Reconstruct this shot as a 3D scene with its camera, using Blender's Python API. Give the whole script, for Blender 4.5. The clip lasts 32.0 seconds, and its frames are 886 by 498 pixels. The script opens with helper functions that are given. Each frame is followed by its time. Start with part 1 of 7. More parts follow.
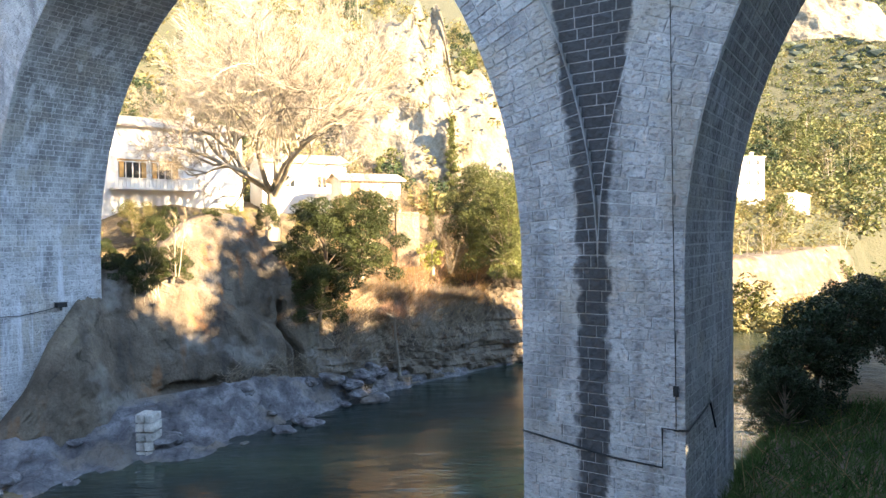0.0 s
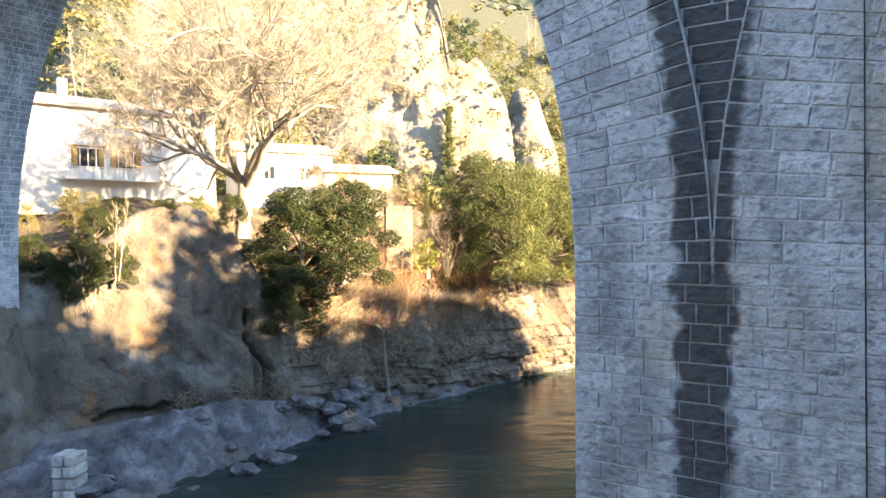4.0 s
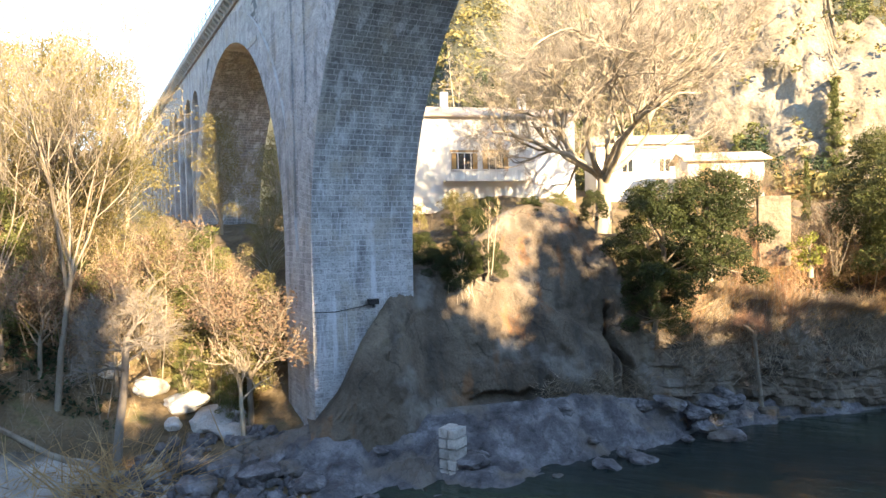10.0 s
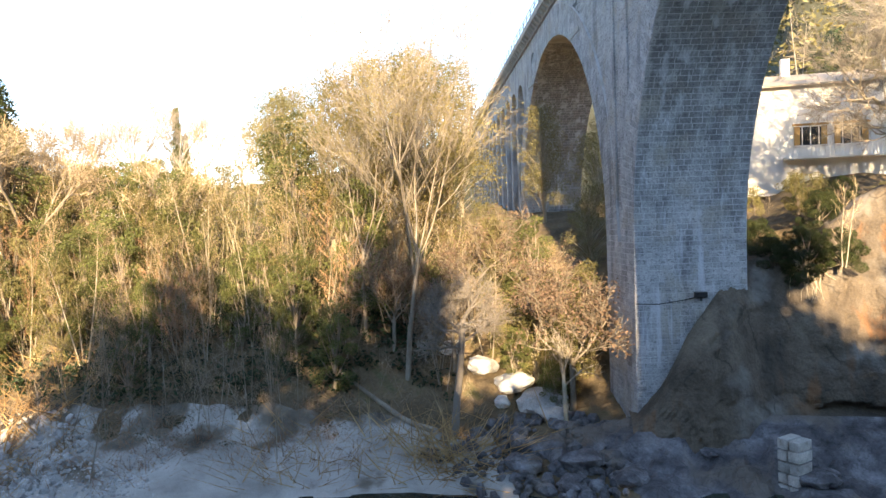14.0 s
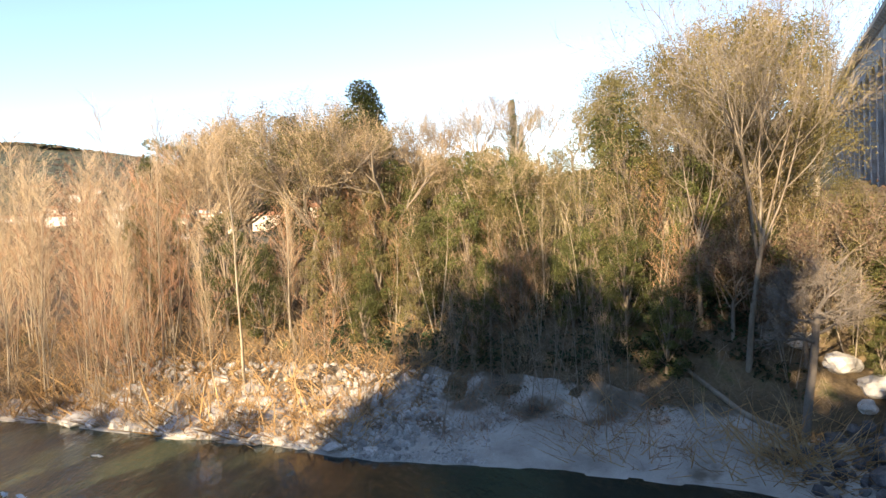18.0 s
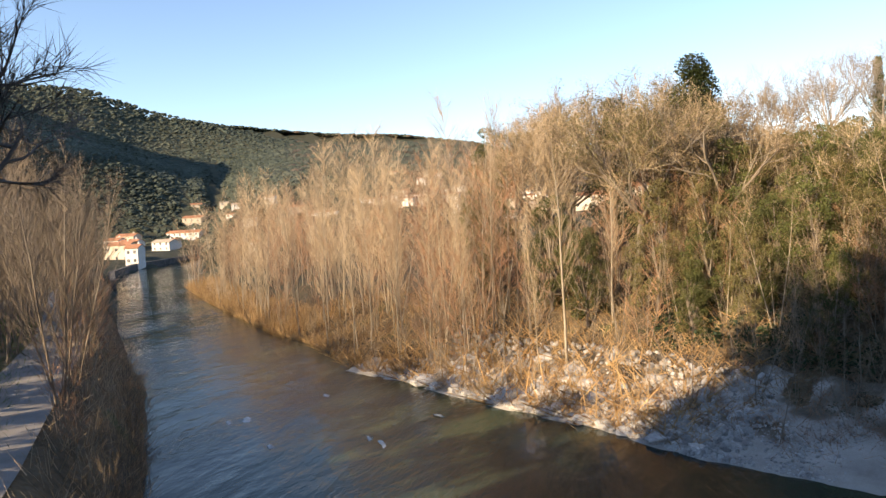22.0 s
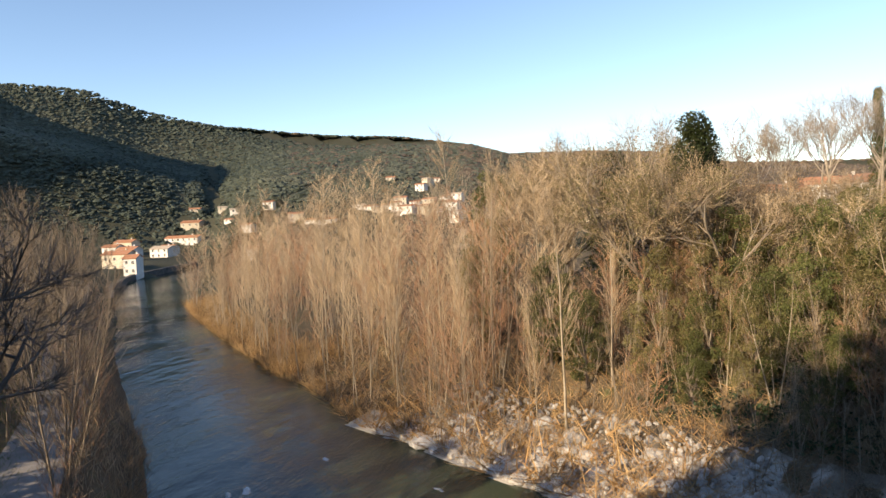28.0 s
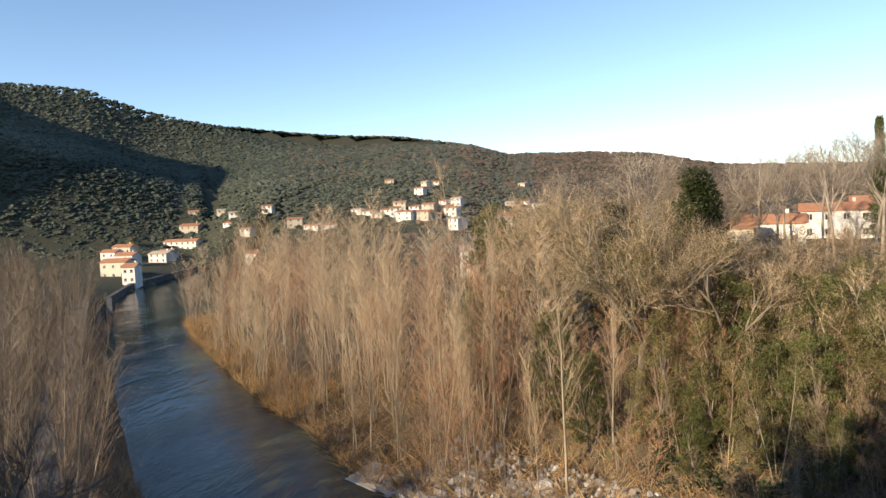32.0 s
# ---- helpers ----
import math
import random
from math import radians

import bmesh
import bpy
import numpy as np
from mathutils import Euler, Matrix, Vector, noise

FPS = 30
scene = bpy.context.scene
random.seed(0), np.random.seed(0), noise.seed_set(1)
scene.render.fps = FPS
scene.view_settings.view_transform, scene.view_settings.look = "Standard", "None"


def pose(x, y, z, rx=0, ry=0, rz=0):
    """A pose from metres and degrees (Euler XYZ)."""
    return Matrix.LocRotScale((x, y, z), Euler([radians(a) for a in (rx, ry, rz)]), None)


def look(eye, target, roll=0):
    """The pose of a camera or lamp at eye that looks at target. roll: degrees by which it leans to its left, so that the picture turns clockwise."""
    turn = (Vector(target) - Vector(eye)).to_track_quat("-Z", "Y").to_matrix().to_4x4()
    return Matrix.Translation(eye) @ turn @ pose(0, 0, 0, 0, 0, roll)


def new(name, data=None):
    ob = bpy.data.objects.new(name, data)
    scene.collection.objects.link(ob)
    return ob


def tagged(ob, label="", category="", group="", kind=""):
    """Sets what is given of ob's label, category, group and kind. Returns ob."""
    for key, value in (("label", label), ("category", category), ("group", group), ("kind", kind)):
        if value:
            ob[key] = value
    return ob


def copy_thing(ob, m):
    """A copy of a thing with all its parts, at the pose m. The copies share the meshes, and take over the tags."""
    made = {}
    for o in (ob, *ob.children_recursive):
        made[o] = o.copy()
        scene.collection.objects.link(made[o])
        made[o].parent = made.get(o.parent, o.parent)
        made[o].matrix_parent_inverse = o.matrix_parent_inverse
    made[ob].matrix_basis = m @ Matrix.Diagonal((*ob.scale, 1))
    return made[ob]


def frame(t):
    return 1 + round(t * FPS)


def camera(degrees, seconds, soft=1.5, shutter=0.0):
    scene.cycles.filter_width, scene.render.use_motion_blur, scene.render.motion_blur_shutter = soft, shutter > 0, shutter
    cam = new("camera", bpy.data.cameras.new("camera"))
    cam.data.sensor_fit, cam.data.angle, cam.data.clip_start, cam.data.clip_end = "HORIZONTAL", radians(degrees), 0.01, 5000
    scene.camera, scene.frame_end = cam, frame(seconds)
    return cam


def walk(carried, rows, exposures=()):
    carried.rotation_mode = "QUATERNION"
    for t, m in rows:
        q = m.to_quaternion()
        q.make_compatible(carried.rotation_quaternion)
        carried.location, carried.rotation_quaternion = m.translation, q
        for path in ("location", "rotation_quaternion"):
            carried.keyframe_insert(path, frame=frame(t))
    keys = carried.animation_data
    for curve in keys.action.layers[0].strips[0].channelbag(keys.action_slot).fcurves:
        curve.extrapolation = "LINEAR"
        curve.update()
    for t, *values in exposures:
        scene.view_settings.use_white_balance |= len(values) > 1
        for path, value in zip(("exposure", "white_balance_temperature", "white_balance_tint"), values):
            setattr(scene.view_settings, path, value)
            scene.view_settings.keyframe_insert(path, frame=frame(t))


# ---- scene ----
cam = camera(65.3, 32.0)
PATH = [
    (0, (0.38, 0.819, 11.733), (0.362, 2.819, 11.689), -0.8),
    (0.5, (0.376, 1.636, 11.773), (0.357, 3.635, 11.729), -0.7),
    (1, (0.35, 2.501, 11.733), (0.334, 4.501, 11.69), -0.7),
    (1.5, (0.305, 3.428, 11.766), (0.292, 5.427, 11.723), -0.6),
    (2, (0.275, 4.42, 11.767), (0.264, 6.419, 11.724), -0.5),
    (2.5, (0.267, 5.449, 11.771), (0.258, 7.448, 11.727), -0.6),
    (3, (0.26, 6.485, 11.708), (0.254, 8.485, 11.664), -0.6),
    (3.5, (0.202, 7.493, 11.659), (0.199, 9.493, 11.614), -0.5),
    (5.5, (0.219, 9.255, 11.418), (0.194, 11.254, 11.372), -0.5),
    (6, (0.211, 9.244, 11.402), (0.127, 11.242, 11.359), -0.6),
    (6.5, (0.187, 9.19, 11.387), (0.007, 11.181, 11.345), -0.6),
    (7, (0.249, 9.142, 11.315), (-0.043, 11.12, 11.276), -0.8),
    (7.5, (0.413, 9.094, 11.315), (0.002, 11.051, 11.275), -0.9),
    (8, (0.373, 9.06, 11.425), (-0.15, 10.99, 11.381), -0.9),
    (8.5, (0.255, 8.999, 11.477), (-0.381, 10.895, 11.433), -1.0),
    (9, (0.164, 8.878, 11.551), (-0.588, 10.731, 11.505), -1.1),
    (9.5, (-0.002, 8.78, 11.699), (-0.867, 10.582, 11.649), -1.2),
    (10, (-0.215, 8.644, 11.782), (-1.181, 10.394, 11.729), -1.2),
    (10.5, (-0.297, 8.552, 11.925), (-1.361, 10.245, 11.867), -1.3),
    (11, (-0.47, 8.485, 11.962), (-1.627, 10.115, 11.903), -1.2),
    (11.5, (-0.48, 8.439, 11.9), (-1.729, 10.0, 11.845), -1.2),
    (12, (-0.525, 8.418, 11.906), (-1.857, 9.909, 11.848), -1.2),
    (12.5, (-0.555, 8.425, 11.995), (-1.967, 9.84, 11.928), -1.3),
    (13, (-0.503, 8.525, 12.004), (-1.994, 9.856, 11.933), -1.5),
    (13.5, (-0.444, 8.553, 12.155), (-2.009, 9.796, 12.077), -1.8),
    (14, (-0.35, 8.641, 12.153), (-1.987, 9.788, 12.076), -2.0),
    (14.5, (-0.279, 8.674, 12.054), (-1.98, 9.723, 11.981), -2.2),
    (16.5, (-0.217, 8.508, 11.883), (-2.114, 9.137, 11.809), -2.4),
    (17, (-0.163, 8.541, 11.905), (-2.094, 9.055, 11.828), -2.5),
    (17.5, (-0.183, 8.505, 11.904), (-2.141, 8.907, 11.826), -2.6),
    (18, (-0.237, 8.457, 11.948), (-2.214, 8.743, 11.866), -2.7),
    (18.5, (-0.251, 8.497, 11.966), (-2.243, 8.661, 11.882), -2.7),
    (19, (-0.288, 8.558, 11.988), (-2.285, 8.601, 11.902), -2.8),
    (19.5, (-0.333, 8.409, 12.057), (-2.33, 8.34, 11.968), -2.7),
    (20, (-0.343, 8.425, 12.05), (-2.332, 8.235, 11.96), -2.8),
    (20.5, (-0.261, 8.317, 12.203), (-2.235, 8.013, 12.107), -2.8),
    (21, (-0.234, 8.229, 12.289), (-2.186, 7.807, 12.19), -2.8),
    (21.5, (-0.207, 8.174, 12.34), (-2.13, 7.635, 12.241), -2.8),
    (22, (-0.198, 8.227, 12.341), (-2.098, 7.613, 12.242), -2.9),
    (22.5, (-0.202, 8.182, 12.317), (-2.101, 7.565, 12.217), -2.8),
    (23, (-0.227, 8.129, 12.526), (-2.127, 7.513, 12.424), -2.7),
    (23.5, (-0.242, 8.113, 12.847), (-2.142, 7.497, 12.745), -2.6),
    (24, (-0.247, 8.062, 13.31), (-2.147, 7.447, 13.206), -2.6),
    (24.5, (-0.304, 8.055, 13.723), (-2.204, 7.44, 13.62), -2.6),
    (25, (-0.378, 8.054, 14.166), (-2.278, 7.439, 14.06), -2.6),
    (25.5, (-0.469, 8.09, 14.564), (-2.369, 7.475, 14.459), -2.5),
    (27.5, (-0.526, 8.21, 16.571), (-2.428, 7.6, 16.462), -2.6),
    (28, (-0.472, 8.209, 17.123), (-2.373, 7.6, 17.014), -2.6),
    (28.5, (-0.522, 8.209, 17.695), (-2.424, 7.6, 17.584), -2.5),
    (29, (-0.519, 8.217, 18.313), (-2.421, 7.609, 18.201), -2.5),
    (29.5, (-0.599, 8.212, 18.922), (-2.501, 7.604, 18.808), -2.5),
    (30, (-0.727, 8.194, 19.641), (-2.628, 7.586, 19.524), -2.6),
    (30.5, (-0.833, 8.137, 20.27), (-2.734, 7.528, 20.149), -2.6),
    (31, (-0.905, 8.137, 20.856), (-2.806, 7.528, 20.733), -2.6),
    (31.5, (-0.937, 8.112, 21.446), (-2.839, 7.505, 21.322), -2.5),
    (32, (-0.971, 8.078, 22.005), (-2.873, 7.472, 21.879), -2.4),
]
walk(cam, [(t, look(eye, target, roll)) for t, eye, target, roll in PATH],
     [(0, 3.1, 7900, 10), (3.5, 3.05, 7900, 10), (9, 2.75, 7900, 10), (12, 2.42, 7900, 10), (14.5, 2.15, 7800, 10), (16.5, 1.75, 7600, 11), (18, 1.5, 7400, 12), (20, 1.3, 7400, 13), (22, 1.12, 7400, 13), (25, 1.02, 7300, 13), (28, 0.84, 7200, 12), (32, 0.68, 6800, 10)])

# ---- light ----
SUN_YAW, SUN_EL = 236.6, 21.0
to_sun = Vector((-math.sin(radians(SUN_YAW)) * math.cos(radians(SUN_EL)), math.cos(radians(SUN_YAW)) * math.cos(radians(SUN_EL)), math.sin(radians(SUN_EL))))
world = bpy.data.worlds.new("world")
scene.world = world
world.use_nodes = True
wn = world.node_tree.nodes
sky = wn.new("ShaderNodeTexSky")
sky.sky_type = "NISHITA"
sky.sun_disc = False
sky.sun_elevation = radians(SUN_EL)
sky.sun_rotation = math.atan2(to_sun.x, to_sun.y)
sky.air_density, sky.dust_density, sky.ozone_density = 0.8, 0.0, 2.4
world.node_tree.links.new(sky.outputs[0], wn["Background"].inputs[0])
wn["Background"].inputs[1].default_value = 0.14
sun_data = bpy.data.lights.new("sun", "SUN")
sun_data.energy, sun_data.angle, sun_data.color = 4.8, radians(0.6), (1.0, 0.82, 0.59)
sun = new("sun", sun_data)
sun.matrix_world = look((0, 0, 200), Vector((0, 0, 200)) - to_sun)

# ---- materials ----
def mat(name, colors, scale=1.0, rough=0.85, bump=0.3, bump_scale=8.0, detail=6.0, fine=None, island=0.0, ob_rand=0.0, metal=0.0, spec=0.3, coord=None, stretch=(1, 1, 1), trans=0.0):
    """Colours run along a noise ramp; a second, finer noise adds grain; island or ob_rand vary lightness piece by piece."""
    m = bpy.data.materials.new(name)
    m.use_nodes = True
    nt = m.node_tree
    N, L = nt.nodes, nt.links
    bs = N["Principled BSDF"]
    tc = N.new("ShaderNodeTexCoord")
    if coord:
        tc.object = coord
    mp = N.new("ShaderNodeMapping")
    mp.inputs["Scale"].default_value = stretch
    L.new(tc.outputs["Object"], mp.inputs[0])
    n1 = N.new("ShaderNodeTexNoise")
    n1.inputs["Scale"].default_value, n1.inputs["Detail"].default_value, n1.inputs["Roughness"].default_value = scale, detail, 0.62
    L.new(mp.outputs[0], n1.inputs["Vector"])
    rp = N.new("ShaderNodeValToRGB")
    cr = rp.color_ramp
    k = len(colors)
    while len(cr.elements) < k:
        cr.elements.new(0.5)
    for j, c in enumerate(colors):
        cr.elements[j].position = 0.3 + 0.4 * j / max(1, k - 1)
        cr.elements[j].color = (*c, 1)
    L.new(n1.outputs["Fac"], rp.inputs[0])
    col = rp.outputs[0]
    n2 = N.new("ShaderNodeTexNoise")
    n2.inputs["Scale"].default_value, n2.inputs["Detail"].default_value = fine or bump_scale * 2.3, 4
    L.new(mp.outputs[0], n2.inputs["Vector"])
    def times(c, fac, lo, hi):
        r = N.new("ShaderNodeMapRange")
        r.inputs["To Min"].default_value, r.inputs["To Max"].default_value = lo, hi
        L.new(fac, r.inputs[0])
        x = N.new("ShaderNodeMix")
        x.data_type, x.blend_type = "RGBA", "MULTIPLY"
        x.inputs[0].default_value = 1
        L.new(c, x.inputs["A"])
        L.new(r.outputs[0], x.inputs["B"])
        return x.outputs["Result"]
    col = times(col, n2.outputs["Fac"], 0.6, 1.4)
    if island:
        g = N.new("ShaderNodeNewGeometry")
        col = times(col, g.outputs["Random Per Island"], 1 - island, 1 + island)
    if ob_rand:
        g = N.new("ShaderNodeObjectInfo")
        col = times(col, g.outputs["Random"], 1 - ob_rand, 1 + ob_rand)
    L.new(col, bs.inputs["Base Color"])
    bs.inputs["Roughness"].default_value, bs.inputs["Metallic"].default_value = rough, metal
    bs.inputs["Specular IOR Level"].default_value = spec
    if bump:
        n3 = N.new("ShaderNodeTexNoise")
        n3.inputs["Scale"].default_value, n3.inputs["Detail"].default_value = bump_scale, 8
        L.new(mp.outputs[0], n3.inputs["Vector"])
        b = N.new("ShaderNodeBump")
        b.inputs["Strength"].default_value, b.inputs["Distance"].default_value = bump, 0.6 / bump_scale
        L.new(n3.outputs["Fac"], b.inputs["Height"])
        L.new(b.outputs[0], bs.inputs["Normal"])
    if trans:
        bs.inputs["Subsurface Weight"].default_value = 0.0
        tr = N.new("ShaderNodeBsdfTranslucent")
        L.new(col, tr.inputs[0])
        mx = N.new("ShaderNodeMixShader")
        mx.inputs[0].default_value = trans
        L.new(bs.outputs[0], mx.inputs[1])
        L.new(tr.outputs[0], mx.inputs[2])
        L.new(mx.outputs[0], N["Material Output"].inputs[0])
    return m


def layer(m, color, mask, strength=1.0):
    """Lays a colour over the material's base colour where mask(N, L) gives one."""
    nt = m.node_tree
    N, L = nt.nodes, nt.links
    bs = N["Principled BSDF"]
    old = bs.inputs["Base Color"].links[0].from_socket
    x = N.new("ShaderNodeMix")
    x.data_type = "RGBA"
    L.new(old, x.inputs["A"])
    x.inputs["B"].default_value = (*color, 1)
    k = N.new("ShaderNodeMath")
    k.operation, k.use_clamp = "MULTIPLY", True
    k.inputs[1].default_value = strength
    L.new(mask(N, L), k.inputs[0])
    L.new(k.outputs[0], x.inputs[0])
    L.new(x.outputs["Result"], bs.inputs["Base Color"])


def calc(N, L, op, a, b=None, clamp=False):
    n = N.new("ShaderNodeMath")
    n.operation, n.use_clamp = op, clamp
    for j, v in enumerate((a, b)):
        if v is None:
            continue
        if isinstance(v, (int, float)):
            n.inputs[j].default_value = v
        else:
            L.new(v, n.inputs[j])
    return n.outputs[0]


def step(N, L, v, lo, hi):
    """0 below lo, 1 above hi."""
    r = N.new("ShaderNodeMapRange")
    r.interpolation_type = "SMOOTHSTEP"
    r.inputs["From Min"].default_value, r.inputs["From Max"].default_value = lo, hi
    L.new(v, r.inputs[0])
    return r.outputs[0]


def noise_at(N, L, vec, scale, detail=4, stretch=(1, 1, 1)):
    mp = N.new("ShaderNodeMapping")
    mp.inputs["Scale"].default_value = stretch
    L.new(vec, mp.inputs[0])
    n = N.new("ShaderNodeTexNoise")
    n.inputs["Scale"].default_value, n.inputs["Detail"].default_value = scale, detail
    L.new(mp.outputs[0], n.inputs["Vector"])
    return n.outputs["Fac"]


# the viaduct's own axes: s along it, w across it (front at W0), z up
W0, W1 = 17.75, 23.5
viaduct = new("stone_viaduct")
viaduct.matrix_world = pose(0, 0, 0, 0, 0, -33.0)
tagged(viaduct, "tall grey granite railway viaduct with round arches over the river", "viaduct")


def via(s, w, z):
    return Vector((0.8387 * s + 0.5446 * w, -0.5446 * s + 0.8387 * w, z))


R_IN, R_OUT, Z_SPRING = 15.1, 17.3, 10.8
PIER1, PIER2, PIER3 = (-8.75, -4.4), (-44.0, -39.0), (-76.4, -74.2)
ARCH_C = (10.7, -23.87, -59.1)


def stone_mat(name, island=0.0, ob_rand=0.0, joint=False):
    base = [(0.40, 0.395, 0.39), (0.50, 0.495, 0.49), (0.60, 0.595, 0.59)] if joint else [(0.30, 0.295, 0.295), (0.41, 0.405, 0.405), (0.50, 0.49, 0.48)]
    m = mat(name, base, 0.9, 0.9, 1.0, 7.0, island=island, ob_rand=ob_rand, coord=viaduct, fine=26)
    def sep(N, L):
        tc = N.new("ShaderNodeTexCoord")
        tc.object = viaduct
        x = N.new("ShaderNodeSeparateXYZ")
        L.new(tc.outputs["Object"], x.inputs[0])
        return tc.outputs["Object"], x.outputs
    def soot(N, L):
        vec, (s, w, z) = sep(N, L)
        edge = noise_at(N, L, vec, 3.4, 10, (1.0, 1, 0.8))
        wob = calc(N, L, "MULTIPLY", calc(N, L, "SUBTRACT", edge, 0.5), 0.55)
        d = calc(N, L, "ABSOLUTE", calc(N, L, "ADD", calc(N, L, "ADD", s, 6.72), wob))
        half = calc(N, L, "ADD", 0.40, calc(N, L, "MULTIPLY", calc(N, L, "MAXIMUM", calc(N, L, "SUBTRACT", z, 12.5), 0.0), 0.13))
        inside = calc(N, L, "SUBTRACT", 1.0, step(N, L, calc(N, L, "SUBTRACT", d, half), -0.07, 0.11))
        front = calc(N, L, "LESS_THAN", w, W0 + 1.2)
        return calc(N, L, "MULTIPLY", inside, front)
    def lime(N, L):
        vec, (s, w, z) = sep(N, L)
        streak = noise_at(N, L, vec, 1.2, 6, (1.6, 1.6, 0.16))
        spots = noise_at(N, L, vec, 0.5, 3)
        a = calc(N, L, "MULTIPLY", step(N, L, streak, 0.5, 0.64), step(N, L, spots, 0.42, 0.58))
        return calc(N, L, "MULTIPLY", a, step(N, L, w, W0 + 0.1, W0 + 0.5))
    def dark(N, L):
        vec, (s, w, z) = sep(N, L)
        streak = noise_at(N, L, vec, 0.8, 6, (1.5, 1.5, 0.45))
        high = calc(N, L, "MULTIPLY", step(N, L, z, 9.0, 20.0), step(N, L, w, W0 + 0.1, W0 + 0.5))
        return step(N, L, calc(N, L, "ADD", streak, calc(N, L, "MULTIPLY", high, 0.2)), 0.52, 0.7)
    def tan(N, L):
        vec, _s = sep(N, L)
        return step(N, L, noise_at(N, L, vec, 0.55, 5), 0.5, 0.66)
    def pits(N, L):
        vec, _s = sep(N, L)
        return step(N, L, noise_at(N, L, vec, 8.5, 8, (0.75, 0.75, 1.5)), 0.53, 0.63)
    layer(m, (0.40, 0.35, 0.29), tan, 0.6)
    if not joint:
        layer(m, (0.15, 0.15, 0.16), pits, 0.6)
    layer(m, (0.085, 0.085, 0.09), dark, 0.1 if joint else 0.48)
    layer(m, (0.60, 0.61, 0.64), lime, 0.75)
    layer(m, (0.03, 0.031, 0.035), soot, 0.35 if joint else 0.9)
    return m


M_STONE = stone_mat("granite_block", ob_rand=0.11)
M_STONE_J = stone_mat("granite_blocks_joined", island=0.17)
M_ASHLAR = stone_mat("granite_ashlar")
M_MORTAR = stone_mat("mortar", joint=True)
M_COPING = mat("coping_stone", [(0.30, 0.29, 0.27), (0.42, 0.41, 0.38)], 1.5, 0.9, 0.3, 12)
M_ROCK = mat("tan_rock", [(0.06, 0.046, 0.034), (0.105, 0.083, 0.062), (0.15, 0.12, 0.09), (0.21, 0.17, 0.125)], 0.3, 0.92, 1.0, 3.6, fine=11)
M_ROCK_BLUE = mat("blue_grey_rock", [(0.045, 0.043, 0.046), (0.12, 0.116, 0.122), (0.27, 0.265, 0.275)], 0.8, 0.85, 1.0, 3.4, fine=10)


def streaks(N, L):
    g = N.new("ShaderNodeNewGeometry")
    return step(N, L, noise_at(N, L, g.outputs["Position"], 0.7, 6, (1, 1, 0.14)), 0.5, 0.72)


def crack_lines(size, thin):
    def mask(N, L):
        g = N.new("ShaderNodeNewGeometry")
        w = N.new("ShaderNodeTexNoise")
        w.inputs["Scale"].default_value, w.inputs["Detail"].default_value = size * 1.3, 5
        L.new(g.outputs["Position"], w.inputs["Vector"])
        mix = N.new("ShaderNodeVectorMath")
        mix.operation = "MULTIPLY_ADD"
        mix.inputs[1].default_value = (2.2, 2.2, 2.2)
        L.new(w.outputs["Color"], mix.inputs[0])
        L.new(g.outputs["Position"], mix.inputs[2])
        v = N.new("ShaderNodeTexVoronoi")
        v.feature = "DISTANCE_TO_EDGE"
        v.inputs["Scale"].default_value = size
        L.new(mix.outputs[0], v.inputs["Vector"])
        return calc(N, L, "SUBTRACT", 1.0, step(N, L, v.outputs["Distance"], 0.0, thin))
    return mask


layer(M_ROCK, (0.045, 0.04, 0.036), streaks, 0.75)
layer(M_ROCK, (0.24, 0.225, 0.205), lambda N, L: step(N, L, noise_at(N, L, N.new("ShaderNodeNewGeometry").outputs["Position"], 0.35, 6), 0.55, 0.72), 0.7)
layer(M_ROCK, (0.03, 0.026, 0.023), lambda N, L: calc(N, L, "MULTIPLY", crack_lines(0.45, 0.035)(N, L), step(N, L, noise_at(N, L, N.new("ShaderNodeNewGeometry").outputs["Position"], 0.5, 3), 0.52, 0.62)), 0.6)
layer(M_ROCK, (0.22, 0.10, 0.04), lambda N, L: calc(N, L, "MULTIPLY", step(N, L, noise_at(N, L, N.new("ShaderNodeNewGeometry").outputs["Position"], 0.9, 5, (1, 1, 0.22)), 0.55, 0.68), step(N, L, noise_at(N, L, N.new("ShaderNodeNewGeometry").outputs["Position"], 0.11, 2), 0.5, 0.6)), 0.7)
layer(M_ROCK_BLUE, (0.15, 0.12, 0.09), lambda N, L: step(N, L, noise_at(N, L, N.new("ShaderNodeNewGeometry").outputs["Position"], 0.4, 6), 0.52, 0.66), 0.7)
layer(M_ROCK_BLUE, (0.022, 0.021, 0.022), crack_lines(0.8, 0.03), 0.35)
M_LIME = mat("pale_cliff", [(0.10, 0.085, 0.062), (0.20, 0.172, 0.13), (0.29, 0.258, 0.205)], 0.12, 0.92, 0.9, 0.8, fine=3)
M_STONES = mat("river_stones", [(0.28, 0.27, 0.26), (0.45, 0.44, 0.42), (0.6, 0.585, 0.56)], 0.8, 0.85, 0.5, 7, island=0.3, ob_rand=0.25)
M_SAND = mat("grey_sand", [(0.26, 0.245, 0.22), (0.37, 0.352, 0.32), (0.46, 0.44, 0.405)], 0.5, 0.95, 0.5, 4.0, fine=30)
M_GROUND = mat("leaf_litter_ground", [(0.06, 0.05, 0.03), (0.12, 0.09, 0.055), (0.17, 0.125, 0.075), (0.09, 0.10, 0.04)], 0.3, 0.97, 0.9, 1.6, fine=7)
